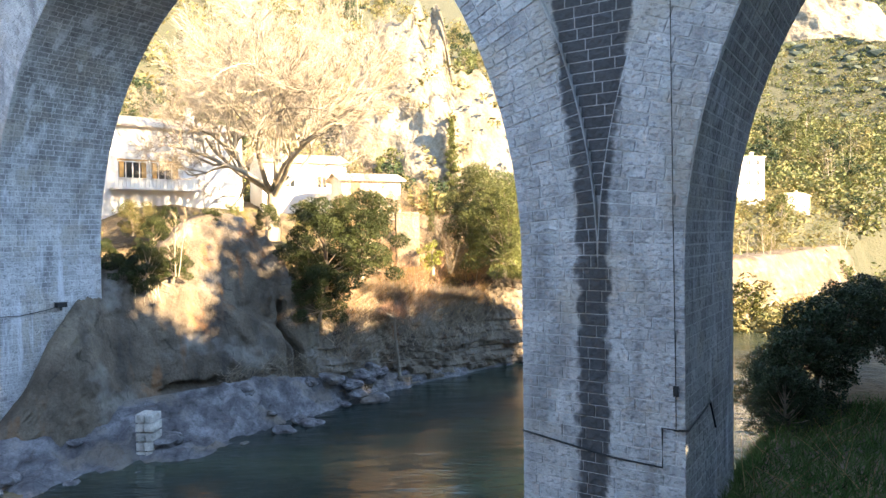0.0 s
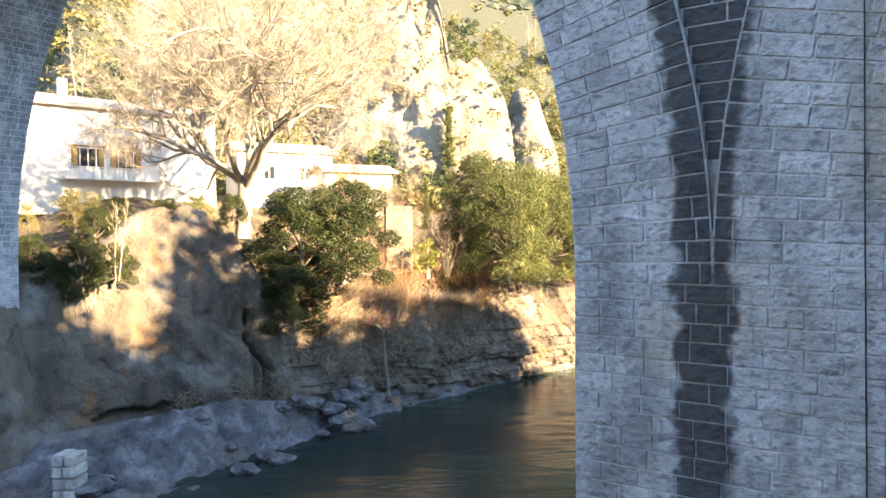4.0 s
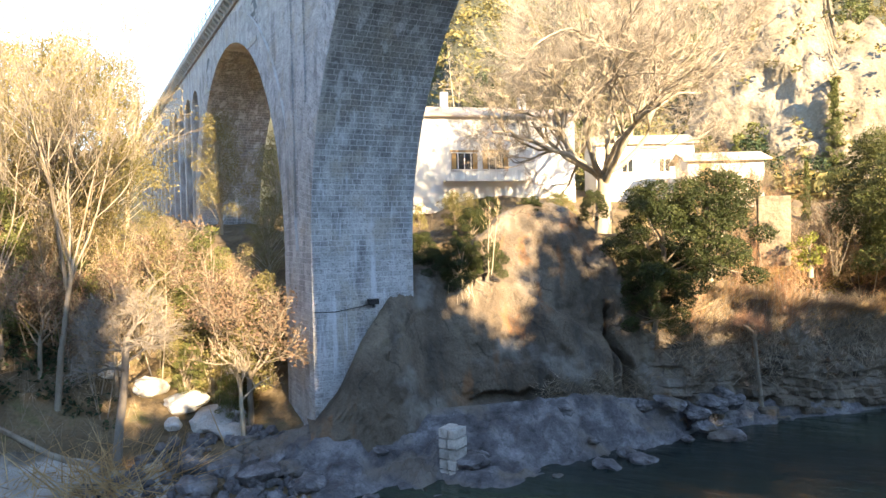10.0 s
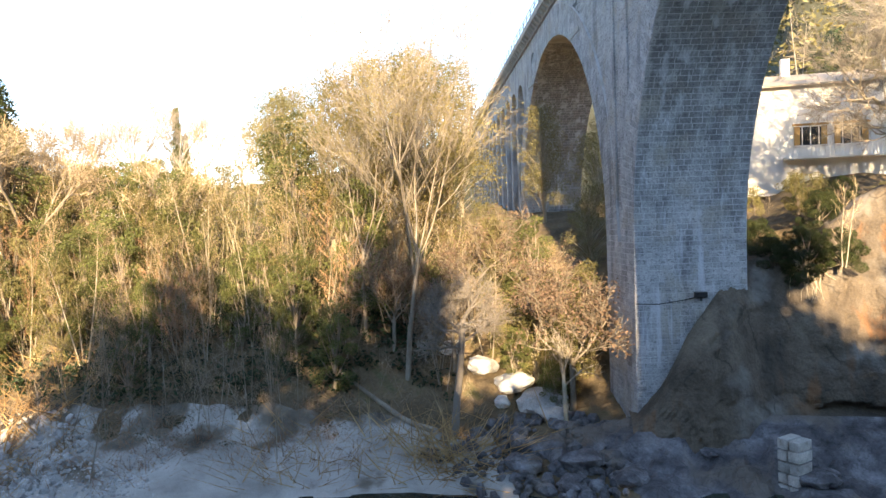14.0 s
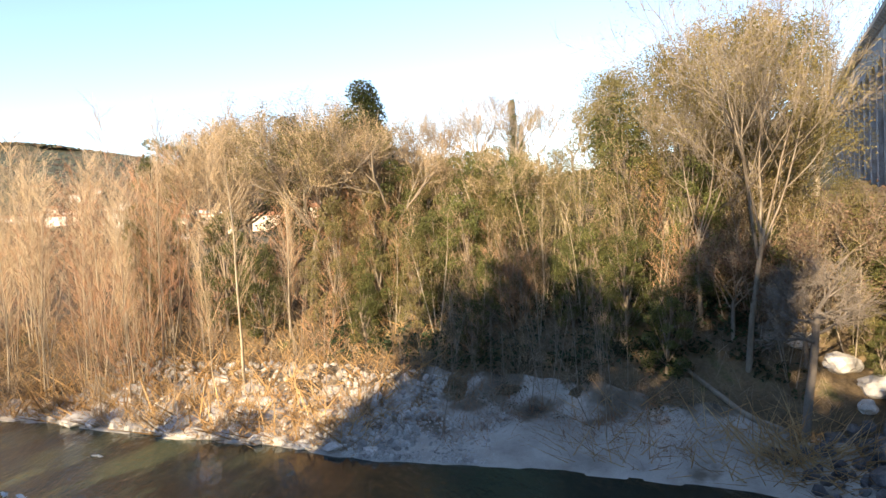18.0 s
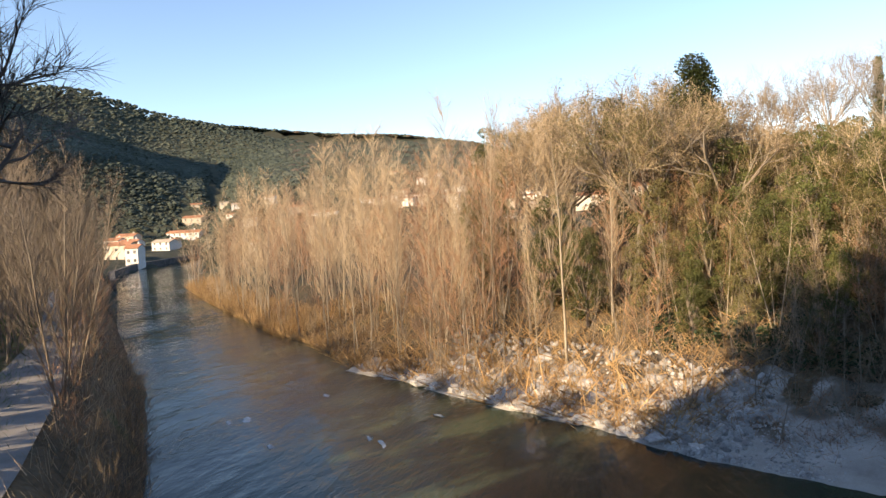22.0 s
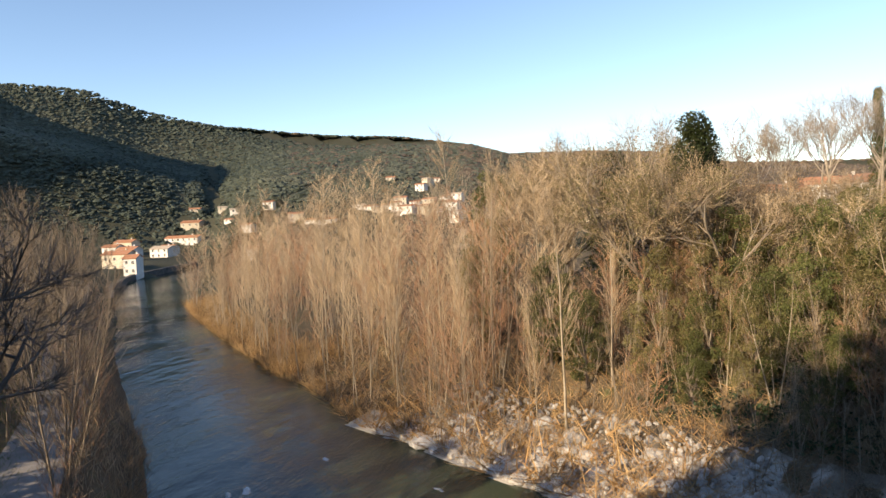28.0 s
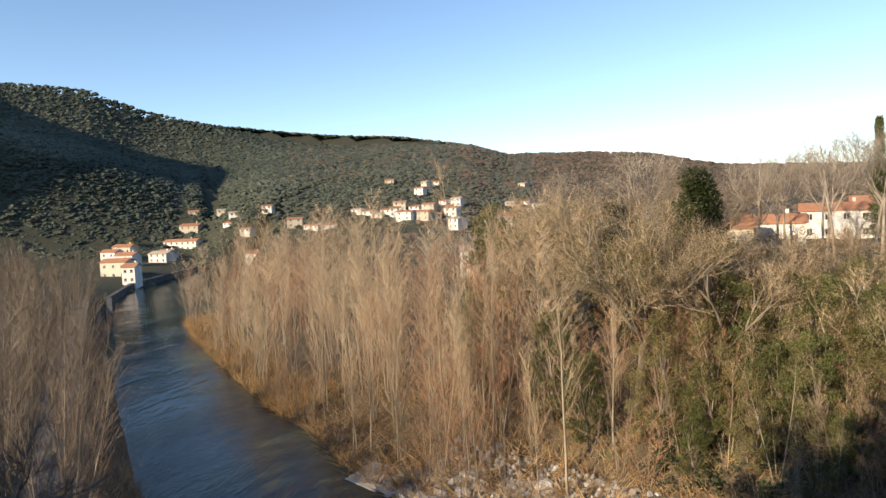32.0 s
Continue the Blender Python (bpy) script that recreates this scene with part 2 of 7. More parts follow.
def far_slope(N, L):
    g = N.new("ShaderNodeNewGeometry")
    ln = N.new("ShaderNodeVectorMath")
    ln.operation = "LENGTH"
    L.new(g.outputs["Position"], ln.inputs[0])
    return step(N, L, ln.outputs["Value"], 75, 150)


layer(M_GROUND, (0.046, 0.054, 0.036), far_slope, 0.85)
M_PATH = mat("gravel_path", [(0.20, 0.19, 0.18), (0.30, 0.285, 0.27)], 0.8, 0.95, 0.4, 12)
M_GRASS = mat("grass", [(0.04, 0.085, 0.018), (0.075, 0.14, 0.035), (0.13, 0.17, 0.055)], 0.7, 0.8, 0, island=0.35, trans=0.25)
M_DRY = mat("dry_stalks", [(0.22, 0.125, 0.052), (0.38, 0.242, 0.115), (0.51, 0.37, 0.20)], 0.6, 0.85, 0, island=0.3)
M_BARK = mat("grey_bark", [(0.13, 0.105, 0.08), (0.24, 0.20, 0.155), (0.34, 0.30, 0.24)], 1.2, 0.9, 0.4, 9, stretch=(1, 1, 0.3))
M_PALE = mat("pale_bark", [(0.22, 0.185, 0.135), (0.36, 0.31, 0.235), (0.46, 0.41, 0.33)], 1.0, 0.85, 0.3, 8, stretch=(1, 1, 0.3))
M_TWIG = mat("tan_twigs", [(0.33, 0.24, 0.145), (0.46, 0.355, 0.235), (0.55, 0.448, 0.32)], 0.4, 0.9, 0, island=0.3, ob_rand=0.22)
M_TWIG_RED = mat("russet_twigs", [(0.26, 0.14, 0.08), (0.37, 0.212, 0.128), (0.45, 0.285, 0.185)], 0.4, 0.9, 0, island=0.3, ob_rand=0.2)
M_TWIG_ASH = mat("ash_grey_twigs", [(0.20, 0.165, 0.125), (0.31, 0.265, 0.21), (0.38, 0.33, 0.27)], 0.4, 0.9, 0, island=0.3, ob_rand=0.2)
M_TWIG_UMBER = mat("umber_twigs", [(0.14, 0.108, 0.078), (0.22, 0.178, 0.132), (0.28, 0.235, 0.185)], 0.4, 0.9, 0, island=0.3, ob_rand=0.2)
M_TWIG_GREY = mat("grey_twigs", [(0.14, 0.12, 0.10), (0.24, 0.21, 0.18)], 0.4, 0.9, 0, island=0.3, ob_rand=0.2)
M_LEAF = mat("evergreen_leaves", [(0.055, 0.066, 0.02), (0.105, 0.118, 0.038), (0.18, 0.184, 0.066)], 0.5, 0.6, 0, island=0.45, ob_rand=0.2, trans=0.2)
M_LEAF_HOLM = mat("holm_oak_leaves", [(0.014, 0.022, 0.007), (0.034, 0.046, 0.013), (0.072, 0.082, 0.025)], 0.5, 0.55, 0, island=0.5, ob_rand=0.15, trans=0.15)
M_LEAF_DARK = mat("dark_evergreen_leaves", [(0.018, 0.032, 0.014), (0.035, 0.06, 0.022)], 0.5, 0.6, 0, island=0.45, trans=0.12)
M_LEAF_GOLD = mat("golden_brown_leaves", [(0.13, 0.10, 0.035), (0.22, 0.178, 0.065), (0.30, 0.25, 0.10)], 0.4, 0.7, 0, island=0.4, ob_rand=0.2, trans=0.25)
M_LEAF_OLIVE = mat("olive_leaves", [(0.10, 0.094, 0.036), (0.18, 0.16, 0.066), (0.26, 0.22, 0.105)], 0.4, 0.7, 0, island=0.4, ob_rand=0.2, trans=0.25)
M_LEAF_OAK = mat("withered_oak_leaves", [(0.19, 0.14, 0.08), (0.29, 0.215, 0.13), (0.38, 0.29, 0.185)], 0.4, 0.75, 0, island=0.4, ob_rand=0.15, trans=0.25)
M_LEAF_YELLOW = mat("yellow_green_leaves", [(0.16, 0.18, 0.035), (0.28, 0.28, 0.07)], 0.4, 0.7, 0, island=0.4, trans=0.3)
M_LEAF_RUSSET = mat("russet_dead_leaves", [(0.10, 0.062, 0.042), (0.17, 0.112, 0.078), (0.24, 0.168, 0.118)], 0.4, 0.8, 0, island=0.4, trans=0.2)
M_WALL_WHITE = mat("white_render", [(0.70, 0.68, 0.63), (0.80, 0.78, 0.74)], 0.5, 0.9, 0.15, 8)
M_WALL_CREAM = mat("cream_render", [(0.52, 0.45, 0.35), (0.66, 0.59, 0.47)], 0.3, 0.9, 0.15, 8, ob_rand=0.2)
M_ROOF = mat("terracotta_tiles", [(0.28, 0.13, 0.075), (0.42, 0.20, 0.11), (0.50, 0.28, 0.17)], 1.2, 0.85, 0.4, 5, stretch=(1, 4, 1), ob_rand=0.15)
M_ROOF_PALE = mat("pale_tiles", [(0.42, 0.34, 0.26), (0.55, 0.46, 0.36)], 1.2, 0.85, 0.4, 5, stretch=(4, 1, 1))
M_WOOD = mat("honey_wood", [(0.28, 0.16, 0.06), (0.42, 0.26, 0.10)], 2, 0.6, 0.1, 20)
M_GLASS = mat("window_glass", [(0.02, 0.025, 0.03), (0.04, 0.045, 0.05)], 0.5, 0.08, 0, spec=0.8)
M_BLACK = mat("black_rubber", [(0.012, 0.012, 0.013), (0.025, 0.025, 0.026)], 3, 0.6, 0.1, 20)
M_METAL = mat("dark_painted_metal", [(0.06, 0.062, 0.065), (0.10, 0.10, 0.10)], 3, 0.5, 0.1, 20, metal=0.4)

M_FOAM = mat("white_foam", [(0.45, 0.48, 0.48), (0.65, 0.68, 0.68), (0.82, 0.84, 0.85)], 3.0, 0.5, 0.6, 9)

# river water: dark green, rippled along the flow
M_WATER = bpy.data.materials.new("river_water")
M_WATER.use_nodes = True
N_, L_ = M_WATER.node_tree.nodes, M_WATER.node_tree.links
b_ = N_["Principled BSDF"]
b_.inputs["Base Color"].default_value = (0.035, 0.050, 0.028, 1)
b_.inputs["Roughness"].default_value, b_.inputs["IOR"].default_value = 0.07, 1.33
g_ = N_.new("ShaderNodeNewGeometry")
mp_ = N_.new("ShaderNodeMapping")
mp_.inputs["Rotation"].default_value = (0, 0, radians(-45))
mp_.inputs["Scale"].default_value = (0.45, 1.2, 1)
L_.new(g_.outputs["Position"], mp_.inputs[0])
big_ = noise_at(N_, L_, mp_.outputs[0], 0.55, 5)
small_ = noise_at(N_, L_, mp_.outputs[0], 2.6, 6)
patch_ = noise_at(N_, L_, mp_.outputs[0], 0.09, 3)
h_ = calc(N_, L_, "ADD", big_, calc(N_, L_, "MULTIPLY", small_, calc(N_, L_, "MULTIPLY", step(N_, L_, patch_, 0.35, 0.65), 0.55)))
bp_ = N_.new("ShaderNodeBump")
bp_.inputs["Strength"].default_value, bp_.inputs["Distance"].default_value = 0.42, 0.3
L_.new(h_, bp_.inputs["Height"])
L_.new(bp_.outputs[0], b_.inputs["Normal"])
cx_ = N_.new("ShaderNodeMix")
cx_.data_type = "RGBA"
cx_.inputs["A"].default_value, cx_.inputs["B"].default_value = (0.017, 0.025, 0.023, 1), (0.05, 0.068, 0.044, 1)
L_.new(step(N_, L_, noise_at(N_, L_, mp_.outputs[0], 0.06, 4), 0.4, 0.65), cx_.inputs[0])
L_.new(cx_.outputs["Result"], b_.inputs["Base Color"])

# ---- mesh helpers ----
def mesh_ob(name, verts, faces, material, parent=None, label="", smooth=False):
    me = bpy.data.meshes.new(name)
    me.from_pydata([tuple(v) for v in verts], [], faces)
    me.update()
    if smooth:
        me.polygons.foreach_set("use_smooth", [True] * len(me.polygons))
    me.materials.append(material)
    ob = new(name, me)
    if parent:
        ob.parent = parent
    if label:
        tagged(ob, label)
    return ob


def part(name, bm, material, parent, label=""):
    me = bpy.data.meshes.new(name)
    bm.to_mesh(me)
    bm.free()
    me.materials.append(material)
    ob = new(name, me)
    ob.parent = parent
    if label:
        tagged(ob, label)
    return ob


def box_bm(x0, y0, z0, x1, y1, z1, bevel=0.0, bm=None):
    bm = bm or bmesh.new()
    vs = [bm.verts.new((x, y, z)) for z in (z0, z1) for y in (y0, y1) for x in (x0, x1)]
    fs = [bm.faces.new([vs[i] for i in f]) for f in ((0, 2, 3, 1), (4, 5, 7, 6), (0, 1, 5, 4), (2, 6, 7, 3), (0, 4, 6, 2), (1, 3, 7, 5))]
    if bevel:
        es = list({e for f in fs for e in f.edges})
        bmesh.ops.bevel(bm, geom=es, offset=bevel, segments=2, affect="EDGES", profile=0.7)
    return bm


def tube(verts, faces, pts, radii, sides=5, cap=False):
    """Adds a tapered tube along pts to verts and faces."""
    n0 = len(verts)
    pts = [Vector(p) for p in pts]
    k = len(pts)
    for j, (p, r) in enumerate(zip(pts, radii)):
        d = (pts[min(j + 1, k - 1)] - pts[max(j - 1, 0)])
        if d.length < 1e-6:
            d = Vector((0, 0, 1))
        d.normalize()
        a = d.cross(Vector((0.31, 0.17, 0.93)) if abs(d.z) < 0.9 else Vector((1, 0, 0))).normalized()
        b = d.cross(a)
        for q in range(sides):
            t = 2 * math.pi * q / sides
            verts.append(p + a * (r * math.cos(t)) + b * (r * math.sin(t)))
    for j in range(k - 1):
        for q in range(sides):
            i0, i1 = n0 + j * sides + q, n0 + j * sides + (q + 1) % sides
            faces.append((i0, i1, i1 + sides, i0 + sides))
    if cap:
        faces.append(tuple(n0 + (k - 1) * sides + q for q in range(sides)))


def fbm(x, y, z, octaves=4):
    return noise.fractal(Vector((x, y, z)), 1.0, 2.0, octaves)


# ---- the ground: banks, terrace, hills ----
FAR = np.array([(150, 190), (70, 122), (41, 94.5), (10.6, 65), (0.5, 57), (-3, 52.6), (-7.7, 48.2), (-12.5, 41), (-14.3, 36.2), (-19, 31), (-26.6, 25), (-29.2, 21.2), (-32.5, 15.5),
                (-35.3, 8.8), (-38.5, 5), (-42, -1.6), (-47, -9.2), (-51.6, -17.2), (-61, -26), (-67.3, -34.2), (-85, -53), (-105, -73), (-118, -85), (-141, -102), (-175, -122), (-230, -140), (-300, -168), (-420, -170)], float)
NEAR = np.array([(170, 160), (95, 110), (60, 84), (36, 62), (19, 41), (10, 28), (4, 19), (0, 10), (-9, -1), (-19, -9), (-27, -16), (-42, -29), (-72, -60), (-92, -79), (-143, -129), (-175, -150), (-230, -168), (-300, -170), (-420, -172)], float)


def line_dist(line, x, y):
    """Distance to a polyline, the signed side, and how far along it the nearest point lies."""
    best = np.full(x.shape, 1e9)
    side = np.zeros(x.shape)
    along = np.zeros(x.shape)
    total = 0.0
    for (ax, ay), (bx, by) in zip(line[:-1], line[1:]):
        dx, dy = bx - ax, by - ay
        ll = math.hypot(dx, dy)
        t = np.clip(((x - ax) * dx + (y - ay) * dy) / ll ** 2, 0, 1)
        px, py = x - ax - t * dx, y - ay - t * dy
        d = np.hypot(px, py)
        m = d < best
        best = np.where(m, d, best)
        side = np.where(m, dx * py - dy * px, side)
        along = np.where(m, total + t * ll, along)
        total += ll
    return best, side, along


def ramp(v, pts):
    xs, ys = zip(*pts)
    return np.interp(v, xs, ys)


def waves(x, y, f, seed=0.0):
    return (np.sin(x * f + 1.3 * np.sin(y * f * 0.7 + seed)) + np.sin(y * f * 1.13 + 1.7 * np.sin(x * f * 0.61 + seed * 2)) + 0.5 * np.sin((x + y) * f * 1.9 + seed)) / 2.5


def ground_z(x, y):
    x, y = np.asarray(x, float), np.asarray(y, float)
    df, sf, _f = line_dist(FAR, x, y)
    dn, sn, _n = line_dist(NEAR, x, y)
    far_side = sf < 0
    near_side = sn > 0
    # far bank: open shore with woods downstream, rock and terrace behind the big arch
    woods = ramp(df, [(0, -0.1), (3, 0.5), (6, 1.1), (9, 2.8), (13, 5.4), (20, 9.0), (28, 11.5), (40, 12.6), (60, 14.0), (140, 15), (300, 20), (600, 30)])
    flat = ramp(df, [(0, -0.1), (4, 0.8), (15, 1.6), (40, 4.5), (80, 9), (160, 12), (300, 16), (600, 26)])
    terrace = ramp(df, [(0, -0.1), (3, 0.4), (6, 0.9), (9, 4.0), (12, 8.0), (15, 11.0), (19, 12.8), (27, 14.6), (44, 16.5), (62, 26), (110, 62), (200, 120), (330, 190), (600, 260)])
    rock = np.clip((x + 0.55 * y + 2.0) / 9.0, 0, 1)
    down = np.clip((-x - 58) / 30.0, 0, 1) * np.clip((8 - y) / 24.0, 0, 1)
    zf = woods * (1 - down) + flat * down
    zf = zf * (1 - rock) + terrace * rock
    # near bank: steep to the path, then the hillside
    hill = np.clip((0.57 * x + 0.82 * y + 24) / 16.0, 0, 1) * np.clip((75 - y) / 40.0, 0, 1)
    zn = ramp(dn, [(0, -0.1), (1.6, 2.6), (3.2, 4.7), (7.5, 4.9), (9, 5.4)]) + hill * ramp(dn, [(7.5, 0), (12, 3), (20, 6), (40, 11), (90, 24), (250, 60)]) + (1 - hill) * ramp(dn, [(9, 0), (40, 1), (120, 2), (400, 9)])
    zn = zn - 2.7 * np.clip((-x - 90) / 40, 0, 1) * np.clip(dn / 6, 0, 1)
    zf = zf * (1 - 0.62 * np.exp(-((x + 29) ** 2 + (y - 36.5) ** 2) / 34))
    zf = zf - 1.1 * np.clip((9 - df) / 4, 0, 1) * np.clip((x + 26) / 3, 0, 1) * np.clip((y - 33) / 2, 0, 1)
    z = np.where(far_side, zf, np.where(near_side, zn, -1.3))
    rough = np.where(far_side | near_side, np.clip(np.minimum(np.where(far_side, df, dn), 30) / 12.0, 0, 1), 0)
    z = z + rough * (0.35 * waves(x, y, 0.42) + 0.18 * waves(x, y, 1.1, 2.0)) * np.where(near_side & (dn < 9), 0.2, 1)
    # hills round the valley: yaw, height over the plain as an angle, and how far the crest stands
    r = np.hypot(x, y - 8)
    yaw = np.degrees(np.arctan2(-x, y - 8)) % 360
    # yaw 150 to 178 is an unseen hill, added to throw shade on the spur
    top = ramp(yaw, [(0, 128), (40, 110), (58, 60), (76, 42), (85, 46), (87.5, 49), (91, 55), (95, 57), (102, 61), (105, 72), (111, 81), (117, 84), (120, 87), (125.5, 93), (130.5, 98), (134, 109), (137, 110), (140, 112), (150, 108), (158, 111), (178, 110), (200, 72), (260, 80), (330, 90), (360, 128)])
    crest = ramp(yaw, [(0, 420), (60, 500), (76, 560), (140, 560), (155, 440), (178, 430), (200, 600), (360, 420)])
    foot = ramp(yaw, [(0, 90), (40, 120), (60, 180), (80, 260), (110, 270), (121, 300), (126, 380), (145, 390), (155, 330), (178, 320), (200, 120), (330, 90), (360, 90)])
    foot = foot * ramp(yaw, [(0, 1), (66, 1), (80, 0.7), (122, 0.7), (128, 0.9), (190, 1), (360, 1)])
    t = np.clip((r - foot) / (crest - foot), 0, 1.8)
    up = np.where(t < 1, t ** 1.35 * (1 + 0.08 * np.sin(t * 6.28 + yaw * 0.15)), 1 - 0.35 * (t - 1))
    land = far_side | near_side
    base = np.maximum(z, 0)
    hz = (top - 2.5) * up * (1 + 0.05 * waves(x, y, 0.02, 1.0) * np.minimum(1, 4 * t * np.maximum(0, 1 - t)))
    # a spur that runs down towards the river on the left, shaded by the added hill
    spur = ramp(yaw, [(125.8, 0), (126.8, 10), (129, 18), (133, 29), (139.8, 44), (147, 58), (155, 50), (166, 0)]) * np.exp(-((r - 415) / np.where(r < 415, 45, 75)) ** 2)
    rise = np.where(land & (t > 0), np.maximum(hz + base * (1 - np.minimum(t, 1)) ** 2 - base, 0), 0)
    return np.where(z < 0, z, base + rise + np.where(land, spur, 0))


def axis(lo, hi, fine_lo, fine_hi, stepf):
    mid = np.arange(fine_lo, fine_hi + 1e-6, stepf)
    out = []
    d, p = stepf, fine_hi
    while p < hi:
        d = min(d * 1.09, 13.0) if p < 640 else d * 1.12
        p += d
        out.append(p)
    low = []
    d, p = stepf, fine_lo
    while p > lo:
        d = min(d * 1.09, 13.0) if p > -640 else d * 1.12
        p -= d
        low.append(p)
    return np.array(low[::-1] + list(mid) + out)


gx, gy = axis(-2600, 2600, -75, 45, 0.9), axis(-2600, 2600, -45, 85, 0.9)
GX, GY = np.meshgrid(gx, gy)
GZ = ground_z(GX, GY)
nxg, nyg = len(gx), len(gy)
gv = np.stack([GX.ravel(), GY.ravel(), GZ.ravel()], 1)
ii = (np.arange(nyg - 1)[:, None] * nxg + np.arange(nxg - 1)[None, :]).ravel()
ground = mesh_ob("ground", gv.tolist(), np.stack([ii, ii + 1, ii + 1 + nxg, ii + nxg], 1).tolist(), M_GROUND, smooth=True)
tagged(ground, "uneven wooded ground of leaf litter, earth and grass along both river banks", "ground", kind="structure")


def gz(x, y):
    return float(ground_z(np.array([x]), np.array([y]))[0])


# water: one sheet in the river bed
wq = [(-600, -600, 0), (300, -600, 0), (300, 300, 0), (-600, 300, 0)]
water = mesh_ob("water", wq, [(0, 1, 2, 3)], M_WATER)
tagged(water, "dark green rippling river water flowing below the viaduct", "river", kind="structure")


# ---- the viaduct ----
def arch_profile(c, r, n, a0=0.0, a1=math.pi):
    return [(c + r * math.cos(a0 + (a1 - a0) * j / n), Z_SPRING + r * math.sin(a0 + (a1 - a0) * j / n)) for j in range(n + 1)]


def prism(name, outline, w0, w1, material, parent, label=""):
    """Extrudes an outline in s and z from w0 to w1."""
    n = len(outline)
    vs = [(s, w0, z) for s, z in outline] + [(s, w1, z) for s, z in outline]
    fs = [tuple(range(n)), tuple(range(2 * n - 1, n - 1, -1))]
    fs += [(j, n + j, n + (j + 1) % n, (j + 1) % n) for j in range(n)]
    ob = mesh_ob(name, vs, fs, material, parent, label)
    bm = bmesh.new()
    bm.from_mesh(ob.data)
    bmesh.ops.recalc_face_normals(bm, faces=bm.faces)
    bm.to_mesh(ob.data)
    bm.free()
    return ob


INSET = 0.03
piers = {}
for nm, (sa, sb), zb in (("pier", PIER1, -1.5), ("pier", PIER2, 0.0), ("pier", PIER3, 1.0)):
    ob = prism(nm, [(sa + INSET, zb), (sb - INSET, zb), (sb - INSET, Z_SPRING), (sa + INSET, Z_SPRING)], W0 + INSET, W1 - INSET, M_MORTAR, viaduct)
    piers[sa] = ob
rings = {}
for c in ARCH_C:
    inner = arch_profile(c, R_IN + INSET, 64)
    outer = arch_profile(c, R_OUT, 64)
    n = len(inner)
    vs, fs = [], []
    for j in range(n):
        for (s, z), w in ((inner[j], W0 + INSET), (outer[j], W0 + INSET), (outer[j], W1 - INSET), (inner[j], W1 - INSET)):
            vs.append((s, w, z))
    for j in range(n - 1):
        for q in range(4):
            fs.append((4 * j + q, 4 * j + (q + 1) % 4, 4 * j + 4 + (q + 1) % 4, 4 * j + 4 + q))
    rings[c] = mesh_ob("arch_ring", vs, fs, M_MORTAR, viaduct)
# spandrel walls, set back behind the rings, between one arch's extrados and the next
DECK = 28.3
sp_w0, sp_w1 = W0 + 0.16, W1 - 0.16
for (sa, sb), cl, cr in ((PIER1, -23.87, 10.7), (PIER2, -59.1, -23.87)):
    left = arch_profile(cl, R_OUT - 0.4, 24, 0.05, math.pi / 2)
    right = arch_profile(cr, R_OUT - 0.4, 24, math.pi / 2, math.pi - 0.05)
    outline = left[::-1]
    outline = [(left[-1][0], DECK)] + left[::-1] + right[::-1] + [(right[0][0], DECK)]
    prism("spandrel_wall", outline, sp_w0, sp_w1, M_MORTAR, viaduct)
left3 = arch_profile(-59.1, R_OUT - 0.4, 24, math.pi / 2, math.pi - 0.605)
prism("spandrel_wall", [(-59.1, DECK)] + left3 + [(-73.0, DECK)], sp_w0, sp_w1, M_ASHLAR, viaduct)
# approach: small round arches on slender pillars, down to the wooded slope
small = 4.7
for j in range(13):
    s1 = -73.0 - small * j
    s0 = s1 - small
    hs = (small - 1.1) / 2
    c = (s0 + s1) / 2
    prism("pillar", [(s0 - 0.55, 2), (s0 + 0.55, 2), (s0 + 0.55, 24.0), (s0 - 0.55, 24.0)], W0 + 0.1, W1 - 0.1, M_ASHLAR, viaduct)
    arc = [(c + hs * math.cos(a), 24.0 + hs * math.sin(a)) for a in (math.pi * k / 16 for k in range(17))]
    prism("approach_arch", [(s1, 24.0), (s1, DECK), (s0, DECK), (s0, 24.0)] + arc[::-1], W0 + 0.15, W1 - 0.15, M_ASHLAR, viaduct)
# openings in the spandrels beside each pier: flat black panels stand in for their shade, over sills
for s in (-50.6, -67.4):
    arc = [(s + 1.1 * math.cos(a), 26.0 + 1.1 * math.sin(a)) for a in (math.pi * k / 12 for k in range(13))]
    prism("niche_opening", arc + [(s - 1.1, 24.4), (s + 1.1, 24.4)], sp_w0 - 0.012, sp_w0 + 0.02, M_BLACK, viaduct, "flat black panel standing in for the shade of an arched opening")
    prism("niche_sill", [(s - 1.4, 24.1), (s + 1.4, 24.1), (s + 1.4, 24.4), (s - 1.4, 24.4)], sp_w0 - 0.2, sp_w0 + 0.1, M_COPING, viaduct)
# pilasters on the pier fronts above the springing
for (sa, sb) in (PIER2,):
    m = (sa + sb) / 2
    for off in (-1.15, 1.15):
        prism("pilaster", [(m + off - 0.75, 12.0), (m + off + 0.75, 12.0), (m + off + 0.75, DECK), (m + off - 0.75, DECK)], W0 + 0.06, sp_w0 + 0.1, M_ASHLAR, viaduct)
